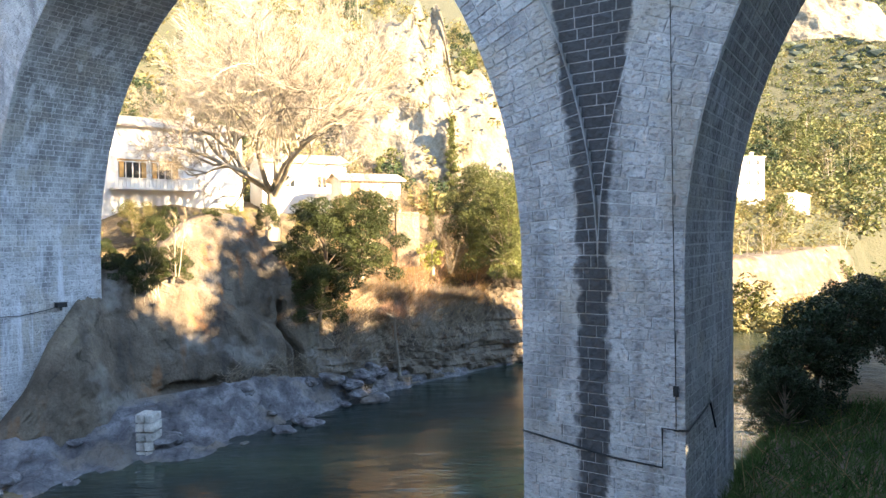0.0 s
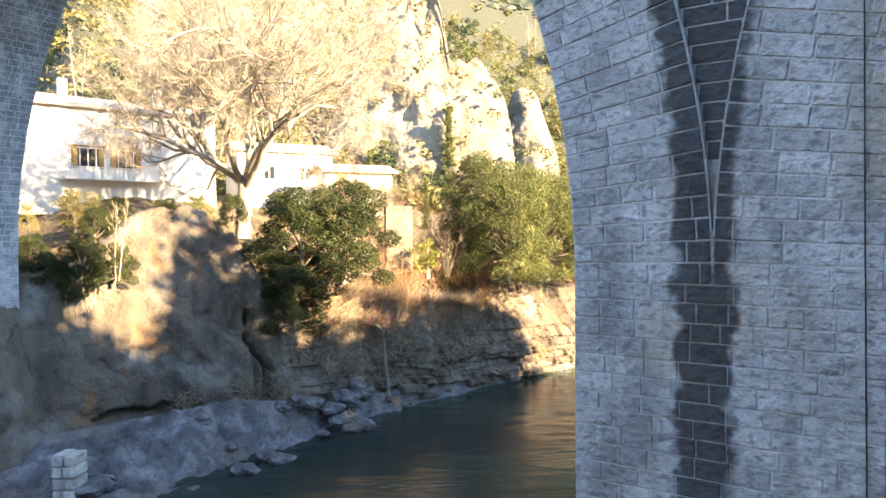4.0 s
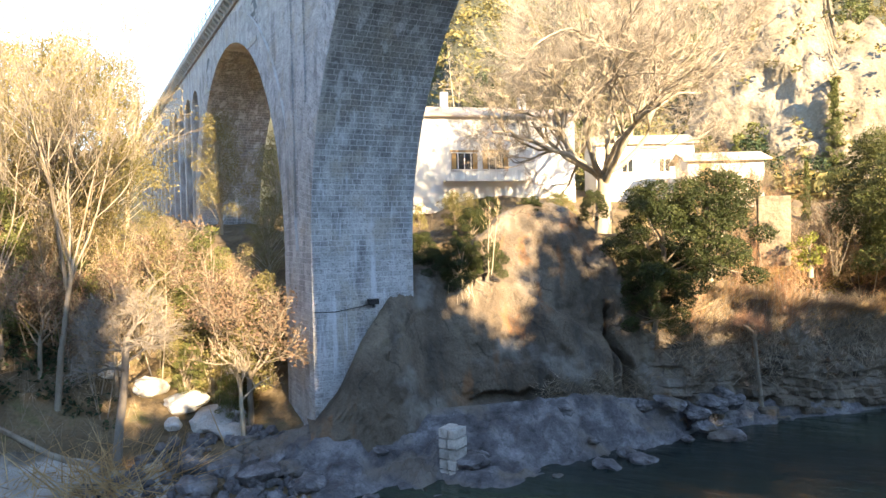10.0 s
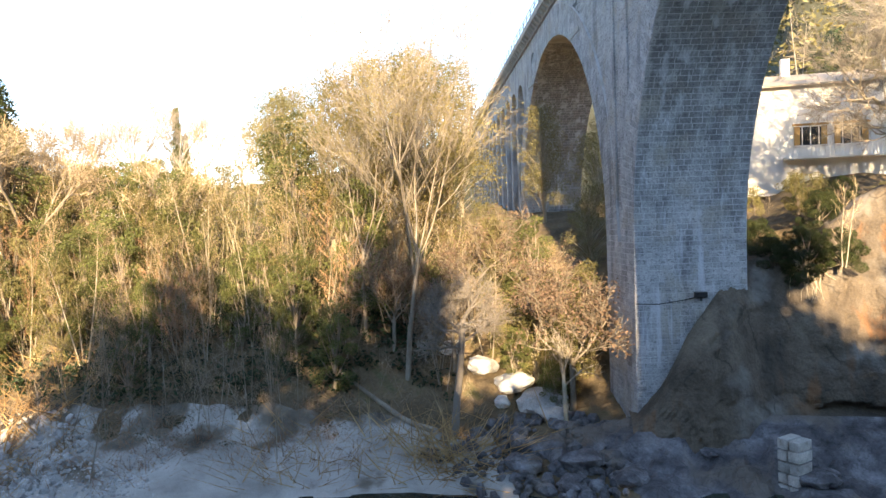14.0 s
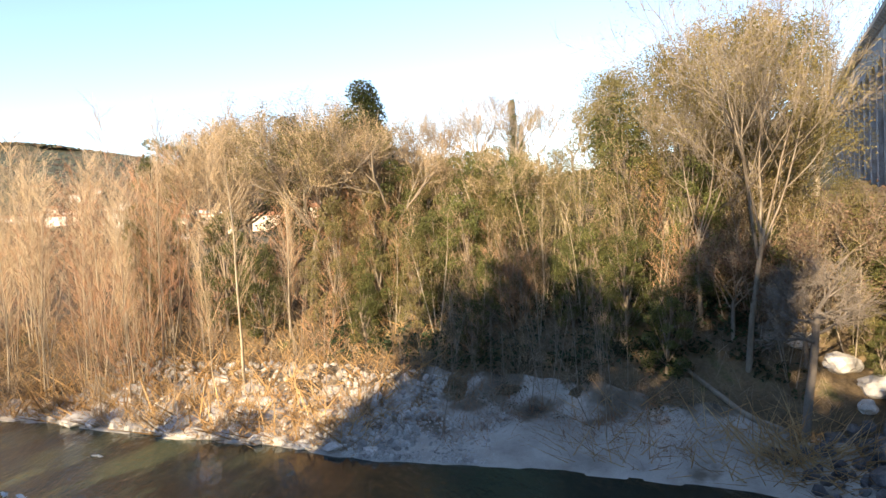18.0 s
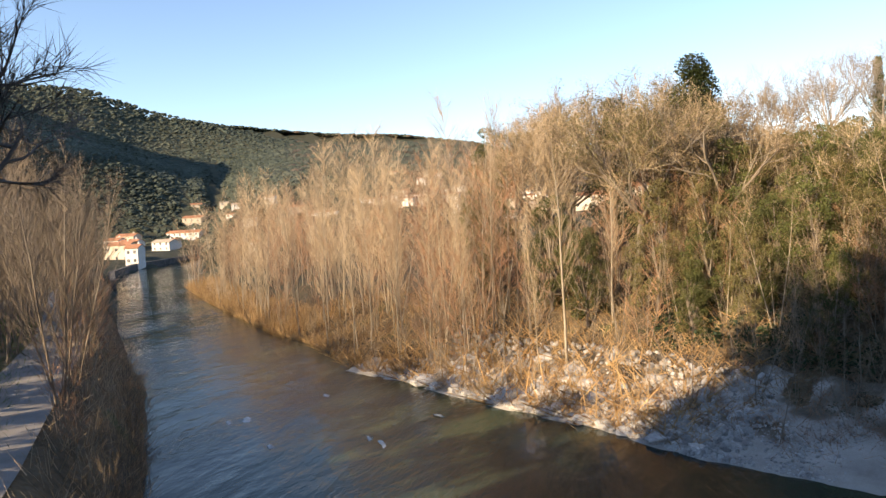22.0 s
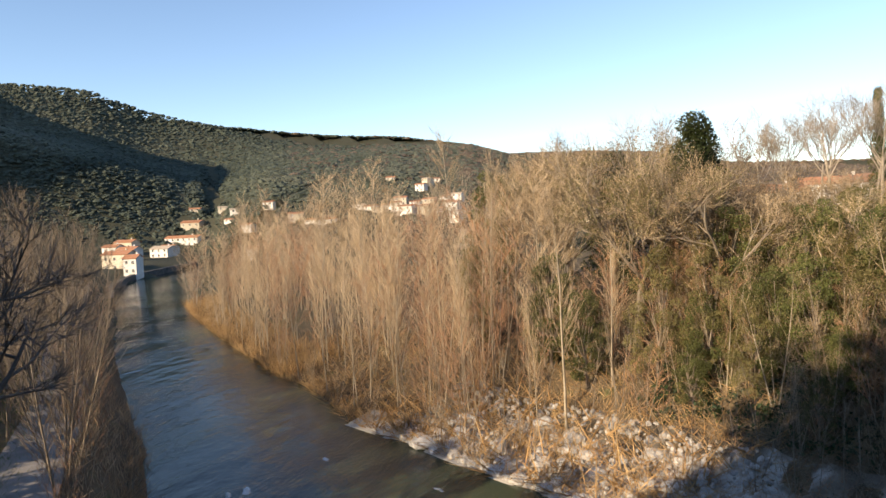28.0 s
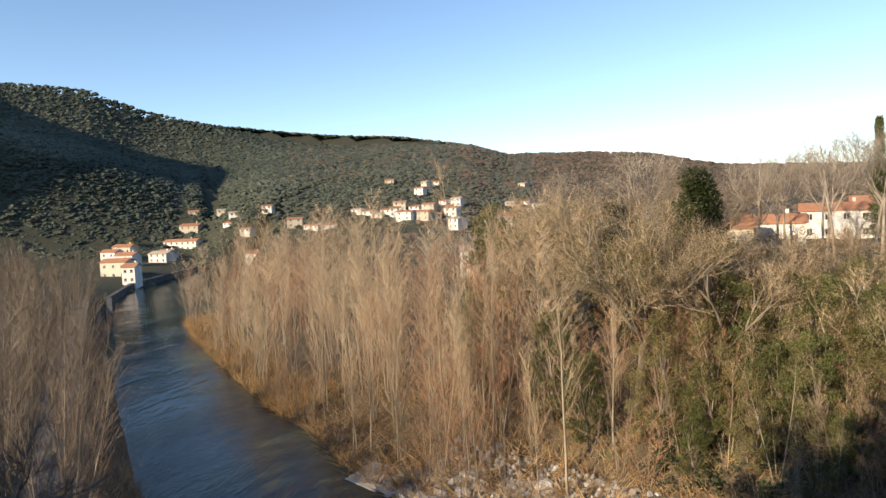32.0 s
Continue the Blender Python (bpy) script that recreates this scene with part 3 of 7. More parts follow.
# deck, projecting coping on small brackets, parapet with posts and rails
prism("deck", [(-150, DECK), (45, DECK), (45, DECK + 0.55), (-150, DECK + 0.55)], W0 - 0.05, W1 + 0.05, M_ASHLAR, viaduct)
prism("coping", [(-150, DECK + 0.55), (45, DECK + 0.55), (45, DECK + 0.95), (-150, DECK + 0.95)], W0 - 0.5, W1 + 0.5, M_COPING, viaduct)
bv, bf = [], []
for j in range(120):
    s = -150 + j * 1.1
    n0 = len(bv)
    bv += [(s + a, w, z) for a in (0, 0.4) for w, z in ((W0 - 0.05, DECK + 0.05), (W0 - 0.42, DECK + 0.35), (W0 - 0.42, DECK + 0.55), (W0 - 0.05, DECK + 0.55))]
    bf += [(n0, n0 + 1, n0 + 2, n0 + 3), (n0 + 7, n0 + 6, n0 + 5, n0 + 4), (n0, n0 + 4, n0 + 5, n0 + 1), (n0 + 1, n0 + 5, n0 + 6, n0 + 2)]
tagged(mesh_ob("bracket_course", bv, bf, M_COPING, viaduct), kind="stuff")
rv, rf = [], []
for zz in (DECK + 1.25, DECK + 1.6, DECK + 1.95):
    tube(rv, rf, [(-150, W0 - 0.35, zz), (45, W0 - 0.35, zz)], [0.035, 0.035], 6)
mesh_ob("rail", rv, rf, M_METAL, viaduct)
rv, rf = [], []
for j in range(70):
    s = -149 + j * 2.0
    tube(rv, rf, [(s, W0 - 0.35, DECK + 0.95), (s, W0 - 0.35, DECK + 2.0)], [0.04, 0.04], 6)
tagged(mesh_ob("rail_post_row", rv, rf, M_METAL, viaduct), kind="stuff")

# ---- rock, shore and path ----
def sheet(name, rows, material, smooth=True):
    n = len(rows[0])
    vs = [p for r in rows for p in r]
    fs = [(a * n + b, a * n + b + 1, (a + 1) * n + b + 1, (a + 1) * n + b) for a in range(len(rows) - 1) for b in range(n - 1)]
    return mesh_ob(name, vs, fs, material, smooth=smooth)


FOOT = np.array([(-29.5, 32.2), (-26, 34.4), (-22.9, 36.6), (-17, 41.2), (-13, 44.6), (-9, 48.6), (-6, 51.6), (-1, 56.6), (6, 63.2), (14, 70.6), (28, 84.5), (45, 101), (80, 134)], float)
# how high the rock's edge stands, metre by metre along its foot
EDGE = [(-13.6, 1.6), (-12, 3.4), (-10.6, 6.0), (-8.9, 8.4), (-7.8, 9.1), (-5.9, 9.9), (-3.4, 9.7), (-3.0, 10.1), (-2.6, 11.1), (-1.6, 12.1), (-0.3, 12.95), (1.7, 13.4), (3.6, 13.0), (4.7, 12.2), (5.3, 11.0), (5.7, 9.4), (6.4, 8.2),
        (8, 7.8), (13, 7.3), (15, 6.7), (19.4, 6.1), (24.5, 5.6), (27, 7.6), (30, 7.8), (34, 6.6), (50, 6.4), (90, 7.5), (150, 9)]
foot_len = np.concatenate([[0], np.cumsum(np.hypot(*np.diff(FOOT, axis=0).T))])


def foot_at(q):
    x, y = np.interp(q, foot_len, FOOT[:, 0]), np.interp(q, foot_len, FOOT[:, 1])
    return float(x), float(y)


INWARD = Vector((-0.70, 0.714, 0))
apron_rows = []
q = 0.0
while q < foot_len[-1]:
    x, y = foot_at(q)
    wide = float(np.interp(x, [-29, -22, -14, -10, -7, 0, 20], [5.5, 8.0, 5.4, 3.2, 1.5, 0.9, 0.8]))
    zj = float(np.interp(x, [-29, -26, -22, -12, -7, 0, 20], [0.9, 1.4, 2.3, 2.7, 1.5, 0.9, 0.8]))
    row = []
    for j in range(26):
        v = j / 25
        p = Vector((x, y, 0)) - INWARD * wide * (1 - v) ** 0.9
        z = -0.3 + (zj + 0.3) * v ** 2.0
        d = 0.7 * fbm(p.x * 0.33, p.y * 0.33, 1.0) + 0.55 * abs(fbm(p.x * 0.75, p.y * 0.75, 4.0, 5)) - 0.12
        ledge = 0.45 * (math.floor(3 * (z + d)) / 3 - (z + d))
        row.append((p.x, p.y, z + d * min(1, 4 * v + 0.2) * min(1, 3 * (1 - v) + 0.4) + ledge))
    apron_rows.append(row)
    q += 0.32 if x < 22 else 1.0
apron = sheet("rock_shelf", apron_rows, M_ROCK_BLUE, False)
tagged(apron, "low blue-grey rock shelf sloping into the river", "rock", kind="structure")
Q0 = float(foot_len[4])


def soft(v, lo, hi):
    t = min(1.0, max(0.0, (v - lo) / (hi - lo)))
    return t * t * (3 - 2 * t)


def chance(*k):
    h = math.sin(sum(a * b for a, b in zip(k, (12.9898, 78.233, 37.719)))) * 43758.5453
    return h - math.floor(h)


def face_point(u, z, h):
    """A point of the rock face, u metres along its foot and z up; h is the edge's height there."""
    x, y = foot_at(Q0 + u)
    t = min(1.0, max(0.0, z / h))
    back = 0.27 * z + 1.3 * t ** 7 * (h / 11)
    out = 0.45 * fbm(u * 0.13, z * 0.13, 3.0, 3) + 0.17 * fbm(u * 0.6, z * 0.4, 1.0, 4) + 0.05 * fbm(u * 2.6, z * 2.0, 5.0, 3) - 0.22 * max(0.0, 0.16 - abs(fbm(u * 0.42 + 3, z * 0.34 + 0.2 * u, 8.0, 3))) / 0.16
    # the upper slab sits back behind a crease that falls from the notch
    slab = 1 - soft(u, 4.4, 5.6)
    crease = (z - (9.5 - 0.62 * (u + 3.2))) * 0.85
    out -= 0.75 * slab * soft(crease, -0.1, 0.25) * soft(u, -3.6, -3.0)
    out += 2.1 * (1 - soft(u, -10.0, -5.0))
    # dark undercut over the shelf
    out -= 0.7 * soft(u, -5.2, -4.2) * (1 - soft(u, -1.6, -0.6)) * soft(z, 2.1, 2.4) * (1 - soft(z, 2.6 + 0.5 * fbm(u * 1.2, 2.0, 0.0, 3), 2.9 + 0.6 * fbm(u * 1.2, 2.0, 0.0, 3)))
    # fluted ribs and the cleft
    flute = soft(u, 2.2, 3.4) * (1 - soft(u, 6.4, 7.6)) * (1 - soft(z, 6.5, 8.5))
    out += flute * (0.5 * abs(fbm(u * 1.3 + 0.25 * fbm(z * 0.5, 0, 1.0, 2), z * 0.16, 7.0, 4)) - 0.1)
    cx = 4.75 + 0.28 * math.sin(z * 0.8) + 0.15 * math.sin(z * 2.1)
    out -= 1.9 * math.exp(-((u - cx) / 0.24) ** 2) * (1 - soft(z, 6.2, 7.4))
    out -= 0.6 * math.exp(-((u - 3.7 - 0.1 * z) / 0.16) ** 2) * (1 - soft(z, 5.0, 6.2))
    # bedded strata, broken into blocks
    beds = soft(u, 6.0, 7.2)
    if beds:
        lift = z + 0.035 * u + 0.35 * fbm(u * 0.12, 4.0, 0.0, 2)
        thick = 0.55 if lift < 3.2 else 0.95
        row = math.floor(lift / thick)
        col = math.floor(u / (1.5 + 1.6 * chance(row, 2.0)) + chance(row, 5.0))
        low = 1 - soft(z, 2.4, 4.6)
        out += beds * ((0.25 + 0.75 * low) * (0.75 * chance(row, col) + 0.3 * chance(row, 9.0) - 0.35) + 0.35 * low + 0.10 * fbm(u * 1.1, z * 2.4, 2.0, 4))
        seam = abs((lift / thick) % 1.0 - 0.5) - 0.44
        out -= beds * (0.16 * (seam > 0) * (0.4 + 0.6 * low))
    p = Vector((x, y, 0)) + INWARD * (back - out)
    return Vector((p.x, p.y, z))


def face_column(u, rows_up):
    """One upright line of the face, with the top behind its brow."""
    h = float(np.interp(u, [a for a, _ in EDGE], [b for _, b in EDGE])) + 0.14 * fbm(u * 0.8, 1.0, 0.0, 3)
    row = [face_point(u, 0.2 + (h - 0.2) * k / (rows_up - 1), h) for k in range(rows_up)]
    brow = row[-1]
    dome = soft(u, -3.4, -2.2) * (1 - soft(u, 5.0, 5.9))
    for k in range(1, 13):
        t = k / 12
        p = brow + INWARD * (5.5 * t)
        row.append(Vector((p.x, p.y, brow.z + 0.35 * math.sin(2.4 * t) - (0.2 + 2.6 * dome) * t ** 2 + 0.2 * fbm(p.x * 0.6, p.y * 0.6, 2.0))))
    return row


face_rows = [face_column(u, 92) for u in np.arange(-13.5, 36.1, 0.17).tolist()]
far_rows = [face_column(u, 40) for u in np.arange(35.9, foot_len[-1] - Q0 - 1, 1.2).tolist()]
cliff = sheet("rock_face", face_rows, M_ROCK)
tagged(cliff, "tan sandstone rock face with a rounded slab dome and bedded ledges over the river", "rock", kind="structure")
cliff_far = sheet("rock_bank", far_rows, M_ROCK)
tagged(cliff_far, "low tan rock bank upstream along the river", "rock", kind="structure")
n_col = len(face_rows[0]) - 1
cut = int((6.2 + 13.5) / 0.17) * n_col
cliff.data.polygons.foreach_set("use_smooth", [k < cut for k in range(len(cliff.data.polygons))])


def rock_mesh(name, seed, material, sub=3, squash=0.7, rough=0.35):
    bm = bmesh.new()
    bmesh.ops.create_icosphere(bm, subdivisions=sub, radius=1.0)
    for v in bm.verts:
        n = v.co.normalized()
        k = 1 + rough * fbm(n.x * 1.3 + seed * 7.1, n.y * 1.3, n.z * 1.3, 4)
        flat = 0.86 + 0.14 * math.cos(3 * n.x + 2 * n.y + seed)
        v.co = Vector((n.x * k * flat, n.y * k, n.z * k * squash))
    me = bpy.data.meshes.new(name)
    bm.to_mesh(me)
    bm.free()
    me.materials.append(material)
    return me


rnd = random.Random(11)
blue_rocks = [rock_mesh("boulder", k, M_ROCK_BLUE, 3) for k in range(4)]
pale_rocks = [rock_mesh("pale_boulder", 10 + k, M_STONES, 3, 0.65, 0.3) for k in range(4)]


def boulder(x, y, size, pale=False, z=None, label="", squash=1.0):
    ob = new("boulder", rnd.choice(pale_rocks if pale else blue_rocks))
    zz = gz(x, y) if z is None else z
    ob.matrix_world = pose(x, y, zz + size * 0.22, rnd.uniform(-12, 12), rnd.uniform(-12, 12), rnd.uniform(0, 360)) @ Matrix.Diagonal((size * rnd.uniform(0.9, 1.3), size, size * rnd.uniform(0.7, 0.95) * squash, 1))
    tagged(ob, label or ("pale rounded river boulder on the stony shore" if pale else "blue-grey angular boulder at the foot of the viaduct pier"), "boulder", "shore boulders")
    return ob


# boulders round the foot of the viaduct pier and along the shore
for x, y, s in ((-24.2, 34.0, 0.95), (-22.6, 33.4, 0.8), (-21.4, 33.9, 0.7), (-23.0, 31.9, 1.1), (-25.6, 32.6, 0.6), (-20.6, 32.6, 0.8), (-26.4, 34.2, 0.5), (-27.4, 31.8, 0.7),
                (-24.6, 29.8, 1.0), (-22.1, 30.4, 0.7), (-19.4, 34.4, 0.6), (-28.6, 33.2, 0.5), (-25.4, 35.2, 0.4), (-27.9, 29.2, 0.5), (-20.2, 36.0, 0.5)):
    boulder(x, y, s)
for x, y, s in ((-29.4, 35.6, 1.5), (-31.6, 35.2, 1.2), (-33.4, 34.4, 1.0), (-27.9, 35.0, 1.0), (-35.4, 33.6, 0.8), (-30.6, 33.6, 0.6)):
    boulder(x, y, s, True, label="pale sunlit rock on the slope beside the viaduct pier")
for x, y, s in ((-47.4, -9.0, 1.0), (-46.3, -7.6, 0.6), (-36.0, 9.4, 0.55), (-36.9, 7.4, 0.6), (-38.0, 6.1, 0.4), (-40.0, 3.4, 0.7), (-41.2, 1.0, 0.6), (-43.2, -2.2, 0.8), (-44.6, -4.6, 0.6)):
    boulder(x, y, s, True, 0.05, squash=0.75)
for k in range(90):
    t = rnd.random()
    y = 8.5 - 19 * t
    x = -36.0 - 0.62 * (9 - y) - 7.5 * rnd.random() ** 1.4
    boulder(x, y, 0.25 + 0.6 * rnd.random() ** 2, True)


def stones(name, n, place, size, material, label, sub=1):
    vs, fs = [], []
    base = bmesh.new()
    bmesh.ops.create_icosphere(base, subdivisions=sub, radius=1.0)
    bv = [v.co.copy() for v in base.verts]
    bf = [[v.index for v in f.verts] for f in base.faces]
    base.free()
    r = random.Random(len(name) + n)
    xs = [place(r) for _ in range(n)]
    zs = ground_z(np.array([p[0] for p in xs]), np.array([p[1] for p in xs]))
    for (x, y), z in zip(xs, zs):
        s = size * r.uniform(0.4, 1.0) ** 2 * 1.6
        rot = Euler((r.uniform(0, 6), r.uniform(0, 6), r.uniform(0, 6))).to_matrix()
        sc = Vector((s * r.uniform(0.8, 1.4), s, s * r.uniform(0.5, 0.9)))
        n0 = len(vs)
        for v in bv:
            c = rot @ Vector((v.x * sc.x, v.y * sc.y, v.z * sc.z))
            vs.append((x + c.x, y + c.y, z + 0.1 + c.z))
        fs += [[n0 + q for q in f] for f in bf]
    ob = mesh_ob(name, vs, fs, material)
    tagged(ob, label, "stones", kind="stuff")
    return ob


def shore(ymin, ymax, d0, d1):
    def place(r):
        while True:
            y = r.uniform(ymin, ymax)
            order = np.argsort(FAR[9:18, 1])
            x = float(np.interp(y, FAR[9:18, 1][order], FAR[9:18, 0][order]))
            d = d0 + (d1 - d0) * r.random() ** 1.5
            return (x - 0.78 * d, y + 0.35 * d)
    return place


stones("river_stones", 2400, shore(-12, 11, 0.2, 10), 0.22, M_STONES, "pale grey rounded stones heaped along the shore")
stones("gravel", 2200, shore(4, 15, 0.0, 6), 0.09, M_STONES, "grey gravel at the edge of the sand bank")
stones("shore_rubble", 420, lambda r: (-20 - 9 * r.random(), 27 + 9 * r.random()), 0.3, M_ROCK_BLUE, "blue-grey rubble at the foot of the pier")

# sand bank
rows = []
for y in np.linspace(-17, 28, 120):
    order = np.argsort(FAR[9:18, 1])
    x = float(np.interp(y, FAR[9:18, 1][order], FAR[9:18, 0][order]))
    row = []
    for d in np.linspace(-0.6, float(np.interp(y, [-17, -9, 0, 8, 20, 28], [3.0, 6.0, 9.5, 10.0, 9.0, 7.0])), 34):
        row.append((x - 0.80 * d, y + 0.42 * d))
    rows.append(row)
flat_pts = np.array([p for r in rows for p in r])
zz = ground_z(flat_pts[:, 0], flat_pts[:, 1])
hump = [0.14 + 0.12 * fbm(x * 0.35, y * 0.35, 3.0) + 0.34 * min(1, max(0, z - 0.6)) * fbm(x * 0.5, y * 0.5, 6.0, 3) for (x, y), z in zip(flat_pts, zz)]
n = len(rows[0])
rows3 = [[(flat_pts[a * n + b, 0], flat_pts[a * n + b, 1], max(zz[a * n + b], -0.15) + (hump[a * n + b] if 0 < b < n - 1 else -0.2)) for b in range(n)] for a in range(len(rows))]
sand = sheet("sand_bank", rows3, M_SAND)


def litter(lo):
    def mask(N, L):
        at_ = N.new("ShaderNodeNewGeometry").outputs["Position"]
        xyz = N.new("ShaderNodeSeparateXYZ")
        L.new(at_, xyz.inputs[0])
        bank = calc(N, L, "MULTIPLY", step(N, L, xyz.outputs[2], 0.7, 1.6), 0.16)
        return step(N, L, calc(N, L, "ADD", noise_at(N, L, at_, 0.33, 7), bank), lo, lo + 0.1)
    return mask


layer(M_SAND, (0.13, 0.105, 0.075), litter(0.55), 0.85)
layer(M_SAND, (0.05, 0.042, 0.032), litter(0.64), 0.8)
tagged(sand, "grey sand bank on the far shore, rippled and strewn with debris", "sand bank", kind="structure")

# gravel path along the near bank
rows = []
nl = NEAR[7:15]
for (ax, ay), (bx, by) in zip(nl[:-1], nl[1:]):
    ll = math.hypot(bx - ax, by - ay)
    nx_, ny_ = -(by - ay) / ll, (bx - ax) / ll
    for t in np.arange(0, 1, 1.5 / ll):
        rows.append([(ax + t * (bx - ax) + nx_ * d, ay + t * (by - ay) + ny_ * d) for d in (3.6, 4.3, 5.0, 5.7, 6.4, 7.2)])
rows = [[(x, y, gz(x, y) + 0.08 + 0.03 * math.sin(k)) for k, (x, y) in enumerate(r)] for r in rows]
path = sheet("path", rows, M_PATH)
tagged(path, "pale gravel path along the wooded near bank", "path", kind="structure")

# pale crags on the hillside behind the house
def crag(name, x0, x1, y, z0, z1, lean, seed):
    rows = []
    nu = int((x1 - x0) / 0.6)
    for a in range(nu + 1):
        x = x0 + (x1 - x0) * a / nu
        row = []
        edge = math.sin(math.pi * a / nu) ** 0.5
        z_top = z0 + (z1 - z0) * (0.86 + 0.3 * fbm(x * 0.13, seed, 7.0, 3))
        for b in range(60):
            v = b / 59
            z = z0 + (z_top - z0) * (0.1 + 0.9 * edge) * v
            d = 3.2 * fbm(x * 0.09 + seed, z * 0.06, 1.0, 5) + 1.1 * abs(fbm(x * 0.35, z * 0.12 + seed, 5.0, 3)) + 0.9 * ((z * 0.17 + 0.4 * fbm(x * 0.1, 0, z * 0.05)) % 1.0)
            row.append((x, y + lean * (z - z0) - d * edge + 5 * (1 - edge), z))
        rows.append(row)
    ob = sheet(name, rows, M_LIME)
    tagged(ob, "pale limestone crag on the wooded hillside", "crag", kind="structure")


crag("crag_1", -20, 12, 113, 14, 56, 0.32, 1.0)
crag("crag_2", 8, 20, 117, 14, 40, 0.5, 5.0)
crag("crag_3", 70, 100, 150, 52, 66, 0.6, 9.0)
crag("crag_4", 95, 150, 200, 96, 120, 0.5, 13.0)
for k in range(24):
    t = rnd.random()
    x, y = foot_at(1.5 + 30 * t)
    wide = float(np.interp(x, [-29, -22, -12, -7, 0], [5.0, 7.0, 4.6, 2.6, 1.5]))
    d = rnd.random()
    p = Vector((x, y, 0)) - INWARD * wide * d
    boulder(p.x, p.y, rnd.uniform(0.35, 1.1), False, max(-0.2, 2.2 * (1 - d) ** 1.35 - 0.35), "blue-grey angular rock on the riverside shelf", 0.8)

# ---- trees ----
def limb(rng, p, d, length, r0, r1, bend, lift, segs, limbs, sides):
    pts, radii = [p.copy()], [r0]
    d = d.normalized()
    for j in range(segs):
        d = (d + Vector((rng.gauss(0, bend), rng.gauss(0, bend), rng.gauss(0, bend) + lift))).normalized()
        p = p + d * (length / segs)
        pts.append(p.copy())
        radii.append(r0 + (r1 - r0) * (j + 1) / segs)
    limbs.append((pts, radii, sides))
    return pts, d


def twig(v, f, p, d, length, r):
    a = d.cross(Vector((0.3, 0.5, 0.8))).normalized() * r
    b = d.cross(a).normalized() * r
    n = len(v)
    v += [p + a, p - a * 0.5 + b * 0.87, p - a * 0.5 - b * 0.87, p + d * length]
    f += [(n, n + 1, n + 3), (n + 1, n + 2, n + 3), (n + 2, n, n + 3)]


def spray(rng, v, f, p, d, n, length, r, spread, lift=0.15):
    for _ in range(n):
        e = (d + Vector((rng.gauss(0, spread), rng.gauss(0, spread), rng.gauss(0, spread) + lift))).normalized()
        twig(v, f, p, e, length * rng.uniform(0.6, 1.3), r)


def at(pts, t):
    k = min(len(pts) - 2, int(t * (len(pts) - 1)))
    u = t * (len(pts) - 1) - k
    return pts[k].lerp(pts[k + 1], u), (pts[k + 1] - pts[k]).normalized()


def sapling(seed, h, stems=1, branches=26, twigs=13, r=0.06, angle=0.5, twig_len=1.1, low=0.25):
    """A slender tree with stems that part low down and branches that sweep upwards, as poplars and willows in winter."""
    rng = random.Random(seed)
    limbs, tv, tf = [], [], []
    turn = rng.uniform(0, 6.283)
    for s in range(stems):
        az = turn + 6.283 * s / stems + rng.uniform(-0.5, 0.5)
        out = rng.uniform(0.08, 0.26) if stems > 1 else rng.uniform(0, 0.05)
        hh = h * rng.uniform(0.72, 1.0) if s else h
        foot = Vector((0.25 * math.cos(az), 0.25 * math.sin(az), -0.4)) if stems > 1 else Vector((0, 0, -0.4))
        pts, _ = limb(rng, foot, Vector((out * math.cos(az), out * math.sin(az), 1)), hh, r * hh / 12, 0.01, 0.022, 0.012, 10, limbs, 5)
        n = max(6, branches // stems)
        for k in range(n):
            t = low + (0.98 - low) * (k + rng.random()) / n
            p, d = at(pts, t)
            az = rng.uniform(0, 6.283)
            side = Vector((math.cos(az), math.sin(az), 0))
            a = angle * rng.uniform(0.75, 1.35)
            ln = h * 0.26 * (1.08 - t) ** 0.55 * rng.uniform(0.55, 1.15) + 0.3
            bp, bd = limb(rng, p, d * math.cos(a) + side * math.sin(a), ln, 0.0115 * min(h, 13) / 12, 0.004, 0.07, 0.075, 4, limbs, 3)
            for _ in range(twigs):
                tp, td = at(bp, rng.uniform(0.1, 1.0))
                spray(rng, tv, tf, tp, td, 1, twig_len * rng.choice((0.4, 0.7, 1.05)), 0.0056, 0.38, 0.26)
    return limbs, tv, tf


